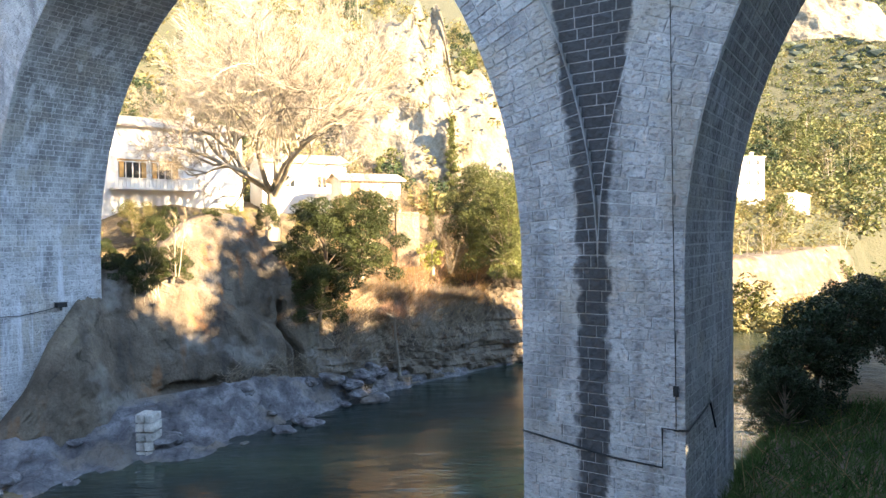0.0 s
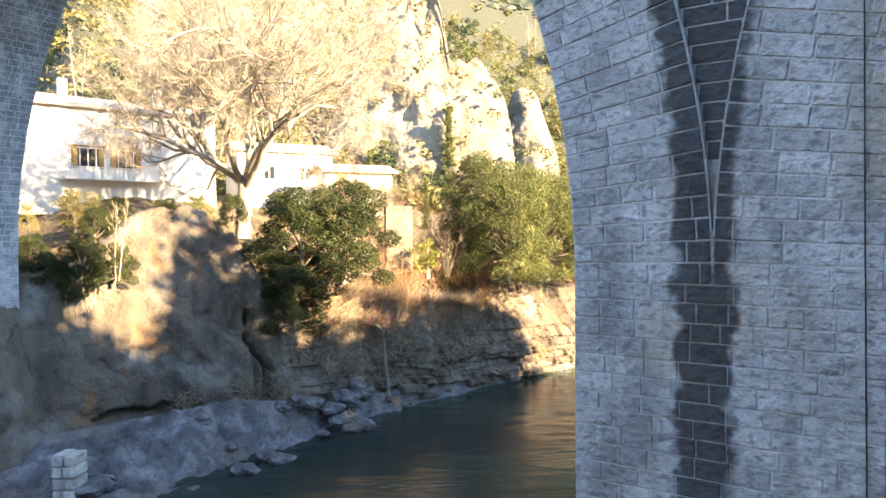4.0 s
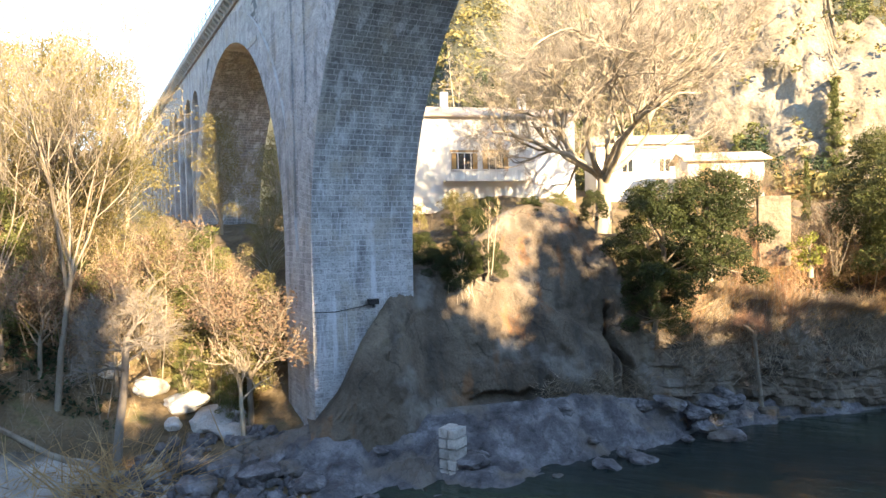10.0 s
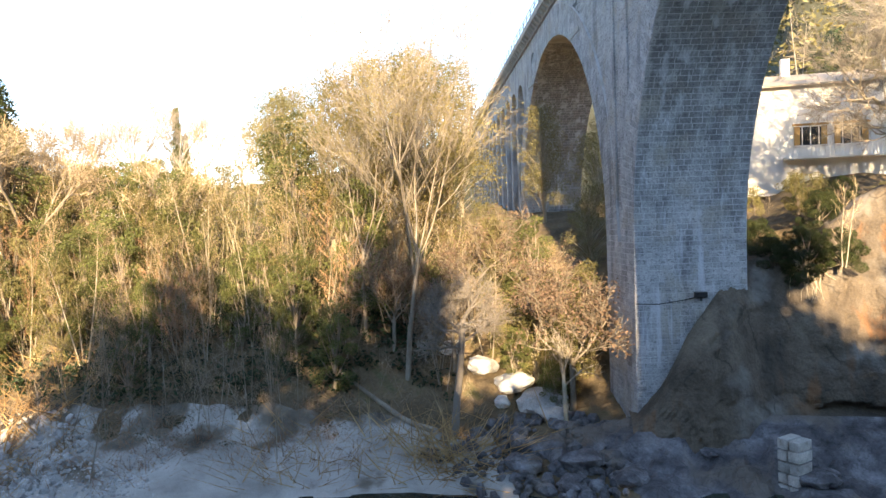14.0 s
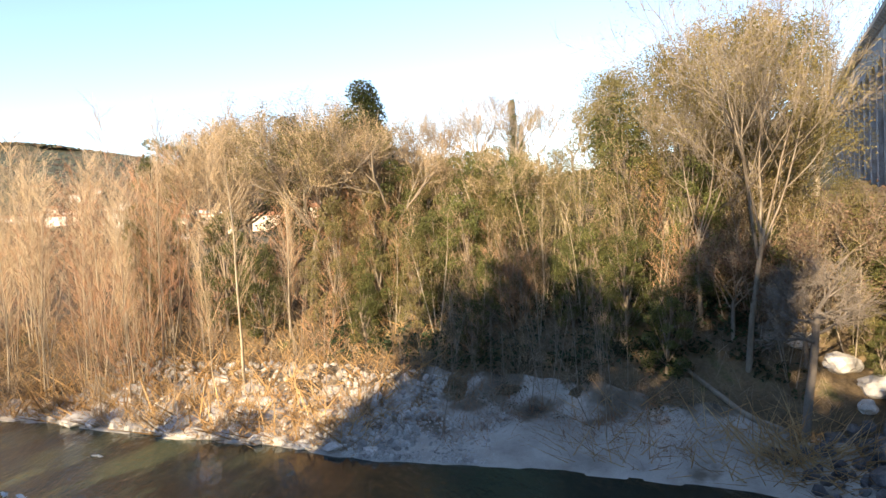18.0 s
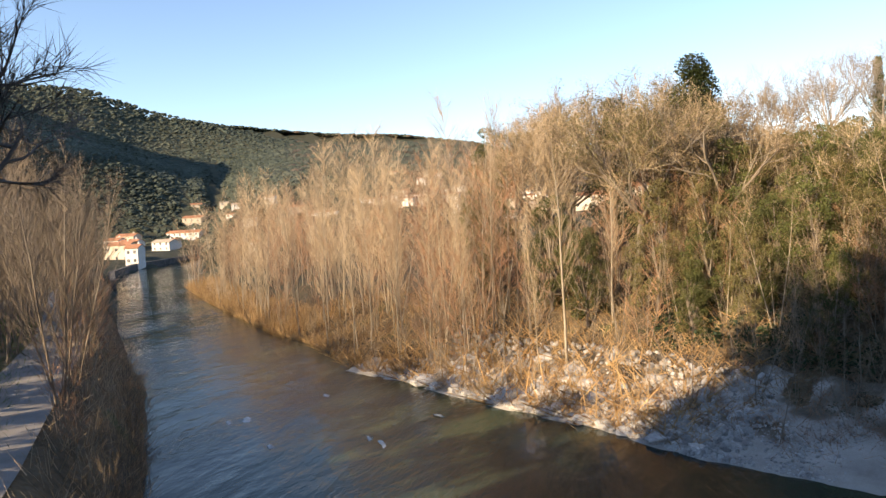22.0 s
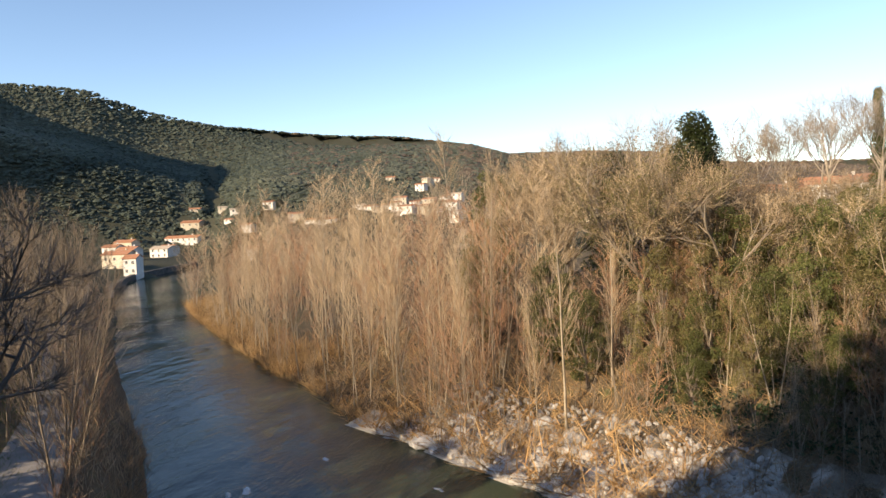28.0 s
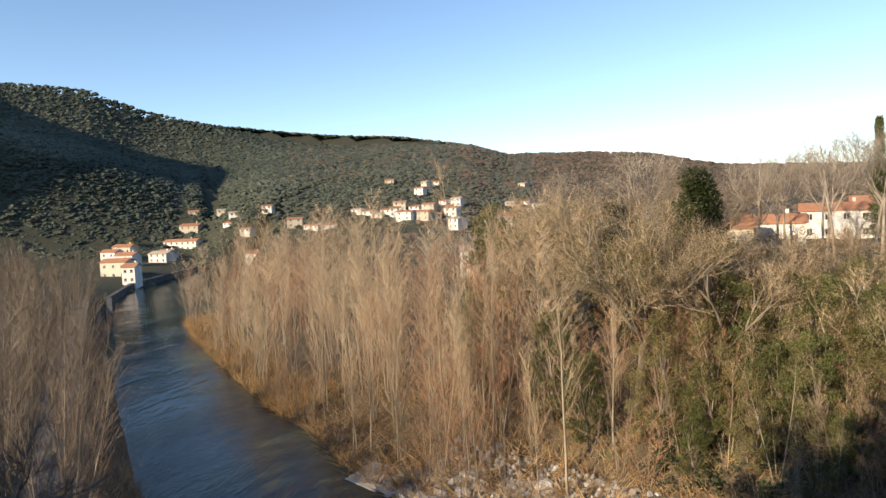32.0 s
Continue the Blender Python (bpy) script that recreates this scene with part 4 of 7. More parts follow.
def broad(seed, h, trunk_h, limbs_n, spread, levels=3, twigs=5, r=0.3, twig_len=0.9, lift=0.06, kids=(4, 6), bend=0.13, ups=(0.35, 1.3), slim=0.5):
    """A wide-crowned tree: a stout trunk that divides again and again."""
    rng = random.Random(seed)
    limbs, tv, tf, tips = [], [], [], []
    pts, d = limb(rng, Vector((0, 0, -0.5)), Vector((rng.gauss(0, 0.05), rng.gauss(0, 0.05), 1)), trunk_h + 0.5, r * 1.35, r * 0.9, 0.03, 0.02, 5, limbs, 9)

    def fork(p, d, ln, rad, level):
        bp, bd = limb(rng, p, d, ln, rad, rad * 0.45, bend, lift, 6 if level < 2 else 4, limbs, (7, 5, 4, 3, 3)[min(level, 4)])
        tips.append(bp[-1])
        if level >= levels:
            for _ in range(twigs):
                tp, td = at(bp, rng.uniform(0.2, 1.0))
                spray(rng, tv, tf, tp, td, 1, twig_len, 0.0095, 0.5, 0.1)
            return
        for k in range(rng.randint(*kids)):
            t = 0.35 + 0.65 * (k + rng.random()) / 5
            tp, td = at(bp, min(1, t))
            e = (td + Vector((rng.gauss(0, 0.6), rng.gauss(0, 0.6), rng.gauss(0.08, 0.45)))).normalized()
            fork(tp, e, ln * rng.uniform(0.45, 0.72), rad * slim, level + 1)
    for k in range(limbs_n):
        az = 6.283 * (k + rng.random() * 0.6) / limbs_n
        up = rng.uniform(*ups)
        t = rng.uniform(0.75, 1.0)
        p, _ = at(pts, t)
        fork(p, Vector((math.cos(az), math.sin(az), up)) * 1.0, (h - trunk_h) * spread * rng.uniform(0.45, 0.62), r * max(0.5, slim), 0)
    return limbs, tv, tf, tips


def leaves(rng, v, f, c, rad, n, size, flat=0.8):
    """A clump of small folded leaf sprays round c."""
    for _ in range(n):
        while True:
            q = Vector((rng.uniform(-1, 1), rng.uniform(-1, 1), rng.uniform(-1, 1)))
            if q.length < 1:
                break
        q = q.normalized() * (q.length ** 0.5)
        p = c + Vector((q.x * rad, q.y * rad, q.z * rad * flat))
        a = Vector((rng.gauss(0, 1), rng.gauss(0, 1), rng.gauss(0, 0.6))).normalized()
        b = a.cross(Vector((rng.gauss(0, 1), rng.gauss(0, 1), rng.gauss(0, 1)))).normalized()
        s = size * rng.uniform(0.6, 1.3)
        k = len(v)
        v += [p - a * s, p + b * s * 0.45, p + a * s, p - b * s * 0.45 + (a.cross(b)) * s * 0.25]
        f += [(k, k + 1, k + 2), (k, k + 2, k + 3)]


def tree_ob(name, limbs, tv, tf, bark, twig_mat, crown_name="crown", label="", category="tree", group="", leaf=None, crown_label=""):
    """An Empty with the trunk and limbs, the twigs and the leaves as its parts."""
    root = new(name)
    lv, lf = [], []
    tube(lv, lf, *limbs[0])
    mesh_ob("trunk", lv, lf, bark, root, smooth=True)
    lv, lf = [], []
    tv, tf = list(tv), list(tf)
    for pts, radii, sides in limbs[1:]:
        if sides == 3 and tv:
            tube(tv, tf, pts, radii, sides)
        else:
            tube(lv, lf, pts, radii, sides)
    if lv:
        tagged(mesh_ob("limb_work", lv, lf, bark, root, smooth=True), kind="stuff")
    if tv:
        mesh_ob("crown", tv, tf, twig_mat, root)
    if leaf:
        for (nm, vs, fs, m) in leaf:
            mesh_ob(nm, vs, fs, m, root, crown_label)
    tagged(root, label, category, group)
    TOPS[root.name] = max([p.z + 0.0 for pts, _r, _s in limbs for p in pts] + [p[2] for (_n, vs, _f, _m) in (leaf or []) for p in vs[::7]])
    return root


TOPS = {}
CROWN = [(50, 12.0), (54, 14.2), (58, 14.8), (62.5, 12.5), (66, 11), (69.5, 10.5), (70.8, 6.2), (73.3, 4.0), (75, 5.8), (78, 5.2), (81, 4.4), (84, 5.8), (85.6, 8.8), (88, 10.2), (93.7, 10.1), (96, 8.8), (98.6, 8.5), (101.6, 7.2), (103.6, 6.8), (105.5, 5.8), (114, 6.3)]


def crown_limit(x, y):
    """How high the wood's canopy stands at a place on the far bank."""
    d = math.hypot(x, y - 8)
    if x > -34 or d > 84 or y > 45:
        return 99.0
    yaw = math.degrees(math.atan2(-x, y - 8))
    return 12.5 + d * math.tan(radians(float(ramp(yaw, CROWN)))) if 50 < yaw < 114 else 99.0


def leafy(seed, h, width, clumps, per, size, material, bark, name, label, group="", base=0.15, shape="round", trunk_r=0.22, fat=1.0):
    rng = random.Random(seed)
    limbs, v, f = [], [], []
    pts, _ = limb(rng, Vector((0, 0, -0.4)), Vector((rng.gauss(0, 0.05), rng.gauss(0, 0.05), 1)), h * 0.85, trunk_r, 0.03, 0.04, 0.02, 7, limbs, 6)
    for k in range(clumps):
        t = base + (1 - base) * (k + rng.random()) / clumps
        if shape == "round":
            rr = width * math.sin(math.pi * (0.12 + 0.86 * (t - base) / (1 - base))) ** 0.7
        elif shape == "cone":
            rr = width * (1.02 - (t - base) / (1 - base)) ** 0.8
        else:
            rr = width * (1 - 0.95 * ((t - base) / (1 - base)) ** 1.3)
        az = rng.uniform(0, 6.283)
        rr *= rng.uniform(0.25, 1.2) * (0.85 + 0.3 * math.sin(2 * az + seed) + 0.2 * math.sin(5 * az + 9 * t))
        c = Vector((rr * math.cos(az), rr * math.sin(az), h * t))
        p, _ = at(pts, min(0.95, max(0.1, t - 0.15)))
        limbs.append(([p, p.lerp(c, 0.5) + Vector((0, 0, 0.2)), c], [0.05, 0.03, 0.01], 3))
        leaves(rng, v, f, c, max(0.3, width * rng.uniform(0.22, 0.40) * fat), per, size)
    return tree_ob(name, limbs, [], [], bark, None, label=label, group=group, leaf=[("crown", v, f, material)])


def padded(seed, h, width, n, rad, per, size, material, bark, name, label, group="", base=0.3, trunk_r=0.2, flat=0.7):
    """An evergreen whose crown is a heap of leafy pads with dark gaps between them."""
    rng = random.Random(seed)
    limbs, v, f = [], [], []
    pts, _ = limb(rng, Vector((0, 0, -0.5)), Vector((rng.gauss(0, 0.08), rng.gauss(0, 0.08), 1)), h * 0.8, trunk_r, 0.04, 0.05, 0.02, 7, limbs, 7)
    for k in range(n):
        t = (k + 0.5) / n
        z = base + (1 - base) * t
        rr = width * math.sqrt(max(0.04, 1 - (max(0, z - base - 0.25 * (1 - base)) / (0.78 * (1 - base))) ** 2)) * rng.uniform(0.55, 1.0)
        az = 2.4 * k + rng.uniform(-0.5, 0.5)
        c = Vector((rr * math.cos(az), rr * math.sin(az), h * z - rad * 0.4))
        q = rad * rng.uniform(0.65, 1.2)
        p, _ = at(pts, min(0.95, max(0.25, z - 0.3)))
        limbs.append(([p, p.lerp(c, 0.5) + Vector((0, 0, -0.15)), c], [0.07, 0.045, 0.015], 4))
        ph = rng.uniform(0, 6)
        for j in range(int(per * (q / rad) ** 2)):
            d = Vector((rng.gauss(0, 1), rng.gauss(0, 1), rng.gauss(0.18, 1))).normalized()
            lump = 0.86 + 0.16 * math.sin(4.1 * d.x + ph) * math.sin(4.7 * d.y + 2 * ph) + 0.10 * math.sin(9 * d.z + 7 * d.x + ph)
            g = q * lump * (1 - 0.32 * rng.random() ** 2.2)
            p = c + Vector((d.x * g, d.y * g, d.z * g * flat))
            a = Vector((rng.gauss(0, 1), rng.gauss(0, 1), rng.gauss(0, 0.7))).normalized()
            b = a.cross(d + Vector((rng.gauss(0, 0.55), rng.gauss(0, 0.55), rng.gauss(0, 0.55)))).normalized()
            s = size * rng.uniform(0.6, 1.3)
            i = len(v)
            v += [p - a * s, p + b * s * 0.5, p + a * s, p - b * s * 0.5 + d * s * 0.2]
            f += [(i, i + 1, i + 2), (i, i + 2, i + 3)]
    return tree_ob(name, limbs, [], [], bark, None, label=label, group=group, leaf=[("crown", v, f, material)])


used = set()


def put_tree(root, x, y, scale=1.0, turn=0.0, sink=0.0, z=None, tall=1.0, free=False):
    """The first call moves the model itself, later ones copy it."""
    zz = (gz(x, y) if z is None else z) - sink
    m = pose(x, y, zz, 0, 0, turn)
    most = (crown_limit(x, y) - zz) / TOPS[root.name]
    if scale * tall > most and not free:
        f = max(0.25, most) / (scale * tall)
        tall *= f ** 0.6
        scale *= f ** 0.4
    if root.name not in used:
        used.add(root.name)
        ob = root
        ob.matrix_world = m
    else:
        ob = copy_thing(root, m)
    ob.scale = (scale, scale, scale * tall)
    return ob


def leaf_sapling(seed, h, stems, material, bark, name, label, group, clumps=4, per=24, size=0.055, rad=0.6, branches=34):
    """Slender stems whose branches carry thin sprays of small leaves."""
    limbs, tv, tf = sapling(seed, h, stems, branches, 5, 0.075, 0.6, 0.8, 0.16)
    rng = random.Random(seed + 7)
    v, f = [], []
    for pts, radii, sides in limbs:
        if sides == 3:
            for _ in range(clumps):
                p, _d = at(pts, rng.uniform(0.3, 1.0))
                leaves(rng, v, f, p + Vector((rng.gauss(0, 0.3), rng.gauss(0, 0.3), rng.gauss(0, 0.3))), rad * rng.uniform(0.6, 1.2), per, size)
    return tree_ob(name, limbs, tv, tf, bark, M_TWIG, label=label, group=group, leaf=[("foliage", v, f, material)])


rt = random.Random(5)
# slender bare trees of the far bank
BARE = "bare woodland trees on the far bank"
beige = [tree_ob("bare_tree", *sapling(20 + k, 16, 1 + (k % 3), 88, 28, 0.065, 0.8, 1.0, 0.22), M_PALE, M_TWIG, label="slender bare riverside tree with tan twigs", group=BARE) for k in range(4)]
russet = [tree_ob("bare_tree", *sapling(40 + k, 12.5, 3 + k % 2, 88, 26, 0.055, 0.85, 0.9, 0.16), M_PALE if k else M_BARK, M_TWIG_RED, label="bare russet-twigged alder on the far bank", group=BARE) for k in range(3)]
bushy = [tree_ob("bare_shrub", *sapling(60 + k, 5, 5, 45, 10, 0.06, 0.75, 0.75, 0.08), M_BARK, M_TWIG, label="many-stemmed bare shrub at the water's edge", category="shrub", group="bare shrubs") for k in range(3)]


def far_point(q, d):
    """A point d metres behind the far bank's waterline, q metres downstream of the sand bank."""
    seg = FAR[13:]
    ln = np.concatenate([[0], np.cumsum(np.hypot(*np.diff(seg, axis=0).T))])
    x, y = np.interp(q, ln, seg[:, 0]), np.interp(q, ln, seg[:, 1])
    return float(x - 0.72 * d), float(y + 0.69 * d)


# downstream bank: dense slender trees
for k in range(104):
    q = 21 + 106 * (k / 104) ** 1.15 + rt.uniform(-2, 2)
    d = 0.8 + (22 if q > 27 else 15) * rt.random() ** 1.1
    x, y = far_point(q, d)
    near_w = max(0.0, 1 - d / 10)
    m = rt.choice(russet if rt.random() < (0.62 if q < 45 else 0.25) else beige)
    put_tree(m, x, y, rt.uniform(0.9, 1.2) * (1 - 0.25 * near_w), rt.uniform(0, 360), tall=rt.uniform(1.0, 1.25))
for q, d in ((8, 13), (10, 15), (12, 13.5), (14, 15.5), (16, 12.5), (17.5, 15), (19, 12), (20, 9), (13, 18), (16, 18.5), (10, 18)):
    x, y = far_point(q, d)
    put_tree(russet[int(q * 3) % 3], x, y, rt.uniform(0.6, 0.8), rt.uniform(0, 360))
for k in range(32):
    q = 22 + 90 * (k / 32) ** 1.1
    x, y = far_point(q, rt.uniform(0.3, 5))
    put_tree(rt.choice(bushy), x, y, rt.uniform(0.4, 0.85), rt.uniform(0, 360))
for q, d, k in ((4, 0.2, 0), (6, 0.6, 1), (8.5, 0.3, 2), (11, 0.8, 0), (13.5, 0.3, 1), (16, 0.5, 2), (18.5, 0.2, 0), (20.5, 0.6, 1), (7, 4, 2), (12, 4.5, 0), (16.5, 3.5, 1)):
    x, y = far_point(q, d)
    ob = put_tree(bushy[k], x, y, 0.42 + 0.05 * k, 0)
    ob.rotation_euler = (0.4, 0.4, 2.0 * q)
# pale slender stems among them
whip_poplar = tree_ob("slender_poplar", *sapling(86, 15, 1, 60, 16, 0.07, 0.45, 0.8, 0.35), M_PALE, M_TWIG, label="slender pale-stemmed poplar in the riverside grove", group="pale poplars")
for k in range(26):
    x, y = far_point(20 + 70 * (k / 26) ** 1.2 + rt.uniform(-1.5, 1.5), rt.uniform(0.8, 9))
    put_tree(whip_poplar, x, y, rt.uniform(0.62, 1.0), rt.uniform(0, 360))
# pale tall stems at the head of the stony shore
tall_pale = [tree_ob("pale_poplar", *sapling(80 + k, 18, 1, 86, 24, 0.085 - 0.03 * k, 0.6 - 0.25 * k, 0.9, 0.3), M_PALE, M_TWIG, label="tall pale-stemmed young poplar with bare twigs", group="pale poplars") for k in range(2)]
for x, y, s, m in ((-47.6, 1.5, 0.98, 0), (-53.3, -5.0, 1.06, 1), (-47.2, -0.4, 0.62, 1), (-55.0, -9.5, 0.9, 0), (-59, -15, 0.9, 1), (-51.0, 4.4, 0.72, 0)):
    put_tree(tall_pale[m], x, y, s, rt.uniform(0, 360), free=True)
# the wood on the slope: broad bare crowns, ivy-green and golden trees
OAKS = "broad trees of the wooded slope"
oaks = []
for k in range(3):
    lb, tv, tf, tips = broad(100 + k, 17, 4.5, 7, 0.72, 3, 8, 0.2, 0.9, 0.1, kids=(3, 4))
    rng = random.Random(k)
    v, f = [], []
    for p in rng.sample(tips, min(len(tips), 420)):
        leaves(rng, v, f, p, 0.5, 44, 0.05)
    oaks.append(tree_ob("oak_tree", lb, tv, tf, M_BARK, M_TWIG if k else M_TWIG_GREY, label="broad winter oak with tan twigs and withered brown leaves", group=OAKS, leaf=[("foliage", v, f, M_LEAF_OAK if k < 2 else M_LEAF_OLIVE)]))
ivy = [padded(120 + k, 10, 2.1, 26, 0.95, 760, 0.07, (M_LEAF, M_LEAF_OLIVE, M_LEAF)[k], M_BARK, "ivy_clad_tree", "ivy-clad evergreen tree in the shaded wood", "evergreen trees", 0.12) for k in range(3)]
gold = [leafy(130 + k, 11, 3.0, 64, 280, 0.058, M_LEAF_GOLD if k == 0 else M_LEAF_OLIVE, M_PALE, "golden_tree", "tree with thin golden-brown late leaves", "golden trees", 0.25) for k in range(3)]
for x, y, s, m in ((-57, 9.5, 1.25, 0), (-61, 4, 1.1, 1), (-54, 6, 1.0, 2), (-56, 15, 0.95, 1), (-64, 14, 1.1, 0), (-52, 12, 0.9, 1), (-66, 0, 1.1, 2), (-70, 8, 1.1, 0), (-60, -2, 0.95, 1), (-58, 20, 0.9, 0),
                   (-76, -4, 1.1, 1), (-72, 18, 1.15, 2), (-80, 12, 1.1, 0), (-50, 20, 0.8, 2), (-66, 24, 1.0, 1)):
    put_tree(oaks[m], x, y, s * 1.4, rt.uniform(0, 360))
for x, y, s in ((-51, 7.5, 0.85), (-50, 11.0, 0.8), (-69, -8.2, 1.3), (-51.5, 15.6, 0.9), (-47.8, 9.8, 0.5), (-47.5, 20, 0.8), (-43, 26, 0.7), (-53, 20, 0.9), (-52, 2.5, 0.8), (-55, -0.5, 0.9),
                (-40, 30, 0.8), (-46, 28, 1.1), (-37.5, 33, 0.6), (-60, -8, 0.8), (-66, -10, 0.9), (-33, 37, 0.6)):
    put_tree(rt.choice(ivy), x, y, s, rt.uniform(0, 360), tall=rt.uniform(0.9, 1.2))
for x, y, s, m in ((-44, 31, 1.35, 0), (-40, 34, 1.45, 0), (-48, 32, 1.5, 2), (-52, 29, 1.5, 1), (-36, 37, 0.7, 1), (-55, 26, 1.2, 0), (-58, 33, 1.5, 2), (-46, 38, 1.4, 1), (-52, 38, 1.5, 0), (-41.5, 35.5, 1.4, 2), (-43.5, 39, 1.3, 1), (-60, 42, 1.4, 1), (-48.5, 18.5, 0.7, 0), (-53.5, 10, 0.8, 0), (-66, 36, 1.5, 0), (-36, 47, 0.75, 2), (-44, 50, 0.9, 1), (-33, 44, 0.6, 1), (-38, 51, 0.8, 0), (-31, 46, 0.55, 2), (-56, 50, 1.4, 2)):
    put_tree(gold[m], x, y, s, rt.uniform(0, 360))
THICKET = "slender leafy trees of the slope"
thicket = [leaf_sapling(400, 11, 2, M_LEAF_GOLD, M_PALE, "thicket_tree", "slender pale-stemmed tree with thin golden leaves", THICKET),
           leaf_sapling(401, 11, 3, M_LEAF_OLIVE, M_PALE, "thicket_tree", "slender pale-stemmed tree with olive-yellow leaves", THICKET),
           leaf_sapling(402, 10, 3, M_LEAF_OAK, M_BARK, "thicket_tree", "slender tree with withered brown leaves", THICKET),
           leaf_sapling(403, 9, 2, M_LEAF, M_BARK, "thicket_tree", "ivy-hung slender tree with dark green leaves", THICKET, 6, 14)]


def slope_point(y, d):
    """A point d metres behind the sand bank's waterline at y."""
    order = np.argsort(FAR[9:18, 1])
    x = float(np.interp(y, FAR[9:18, 1][order], FAR[9:18, 0][order]))
    return x - 0.80 * d, y + 0.42 * d


for k in range(62):
    y, dd = 1 + 27 * rt.random(), rt.uniform(12, 30)
    x, yy = slope_point(y, dd)
    pick = rt.random()
    m = thicket[3] if pick < 0.3 else thicket[2] if pick < 0.55 else thicket[1] if pick < 0.82 else thicket[0]
    put_tree(m, x, yy, rt.uniform(0.7, 1.1) * (0.8 if dd < 14 else 1.0), rt.uniform(0, 360))
whips = [tree_ob("whip_sapling", *sapling(440 + k, 8, 1 + k, 18, 6, 0.05, 0.55, 0.9, 0.3), M_BARK, M_TWIG_UMBER, label="thin grey leaning sapling on the stony shore", group="thin saplings") for k in range(2)]
for k in range(64):
    x, yy = slope_point(-13 + 34 * rt.random() ** 1.8, rt.uniform(1.5, 11))
    ob = put_tree(whips[k % 2], x, yy, rt.uniform(0.5, 1.05), rt.uniform(0, 360))
    ob.rotation_euler = (rt.gauss(0, 0.16), rt.gauss(0, 0.16), rt.uniform(0, 6.28))
for x, y in ((-38.2, 16.4), (-36.9, 18.9), (-39.6, 14.4), (-38.9, 19.9), (-40.4, 17.6), (-42.6, 13.4), (-37.9, 21.4), (-41.8, 16.0), (-40.2, 20.8), (-36.2, 23.6)):
    put_tree(whips[int(y * 5) % 2], x, y, rt.uniform(0.6, 0.95), rt.uniform(0, 360), 0.1)
for k in range(44):
    x, yy = slope_point(rt.uniform(2, 27), rt.uniform(9.5, 18))
    put_tree(rt.choice(ivy[:1] + bushy + thicket[2:3] + russet[:1]), x, yy, rt.uniform(0.35, 0.7), rt.uniform(0, 360), 0.3)
# evergreens hung with ivy along the front of the wood
for x, y, s in ((-47.4, 13.2, 0.6), (-46.4, 16.6, 0.8), (-45.6, 19.6, 0.72), (-42.4, 22.6, 0.6), (-48.4, 20.6, 0.9), (-49.2, 10.4, 0.62), (-48.0, 14.6, 0.72), (-49.8, 17.6, 0.95), (-51.8, 12.8, 1.0), (-44.6, 17.8, 0.5)):
    put_tree(ivy[int(-x * 7) % 3], x, y, s, 61 * x, 0.2, tall=1.05)
for x, y, s, m in ((-49.6, 9.0, 0.75, 2), (-48.6, 11.8, 0.8, 1), (-47.8, 14.8, 0.8, 2), (-50.6, 13.2, 0.9, 2), (-46.8, 18.0, 0.8, 1), (-52.0, 10.0, 0.95, 2), (-49.4, 17.4, 0.9, 2), (-44.4, 21.4, 0.75, 1)):
    put_tree(thicket[m], x, y, s, 53 * x, 0.2)
# tall pale trees with thin golden leaves before the viaduct and their russet neighbours
giants = []
for k in range(2):
    lb, tv, tf, tips = broad(145 + k, 22, 6.5, 6, 0.95, 3, 10, 0.11, 0.8, 0.12, (3, 5), 0.13, (2.2, 4.5), 0.5)
    rng = random.Random(146 + k)
    v, f = [], []
    for p in rng.sample(tips, min(len(tips), 260)):
        leaves(rng, v, f, p, 0.7, 34, 0.045)
    giants.append(tree_ob("pale_golden_tree", lb, tv, tf, M_BARK, M_TWIG_ASH, label="tall pale-limbed tree with thin yellow leaves before the viaduct", group="pale golden trees", leaf=[("foliage", v, f, M_LEAF_GOLD)]))
for x, y, s, m in ((-35.0, 30.0, 1.2, 0), (-38.6, 29.4, 1.0, 1)):
    put_tree(giants[m], x, y, s, 80 * x, free=m == 0)
rng = random.Random(77)
lb, tv, tf, tips = broad(140, 8, 2.0, 5, 0.8, 3, 6, 0.1, 0.7, 0.1, (2, 4))
v, f = [], []
for p in rng.sample(tips, min(len(tips), 300)):
    leaves(rng, v, f, p, 0.6, 14, 0.07)
russet_leafy = tree_ob("russet_tree", lb, tv, tf, M_BARK, M_TWIG_UMBER, label="small tree hung with russet dead leaves beside the pier", group="russet trees", leaf=[("foliage", v, f, M_LEAF_RUSSET)])
for x, y, s in ((-28.0, 36.6, 1.5), (-34.0, 32.8, 1.1), (-35.6, 35.4, 1.4), (-37.0, 30.4, 1.1), (-32, 39, 1.3)):
    put_tree(russet_leafy, x, y, s, rt.uniform(0, 360))
for x, y, s in ((-29.5, 37.0, 0.5), (-31.0, 38.5, 0.7), (-29.8, 39.6, 0.7), (-28.6, 35.6, 0.35), (-32.6, 37.0, 0.6), (-34.0, 39.0, 0.8), (-31.5, 35.6, 0.4), (-35.5, 37.5, 0.7)):
    put_tree(ivy[int(x) % 3], x, y, s, 90 * x, 0.3)
for x, y, s, m in ((-30.2, 36.2, 0.6, 0), (-31.8, 37.4, 0.8, 2), (-33.6, 35.2, 0.75, 1), (-35.2, 33.8, 0.8, 0), (-37.5, 34.5, 0.75, 1), (-38.5, 31.0, 0.9, 2), (-33.0, 40.5, 0.55, 0)):
    put_tree(thicket[m], x, y, s, 70 * x, 0.2)
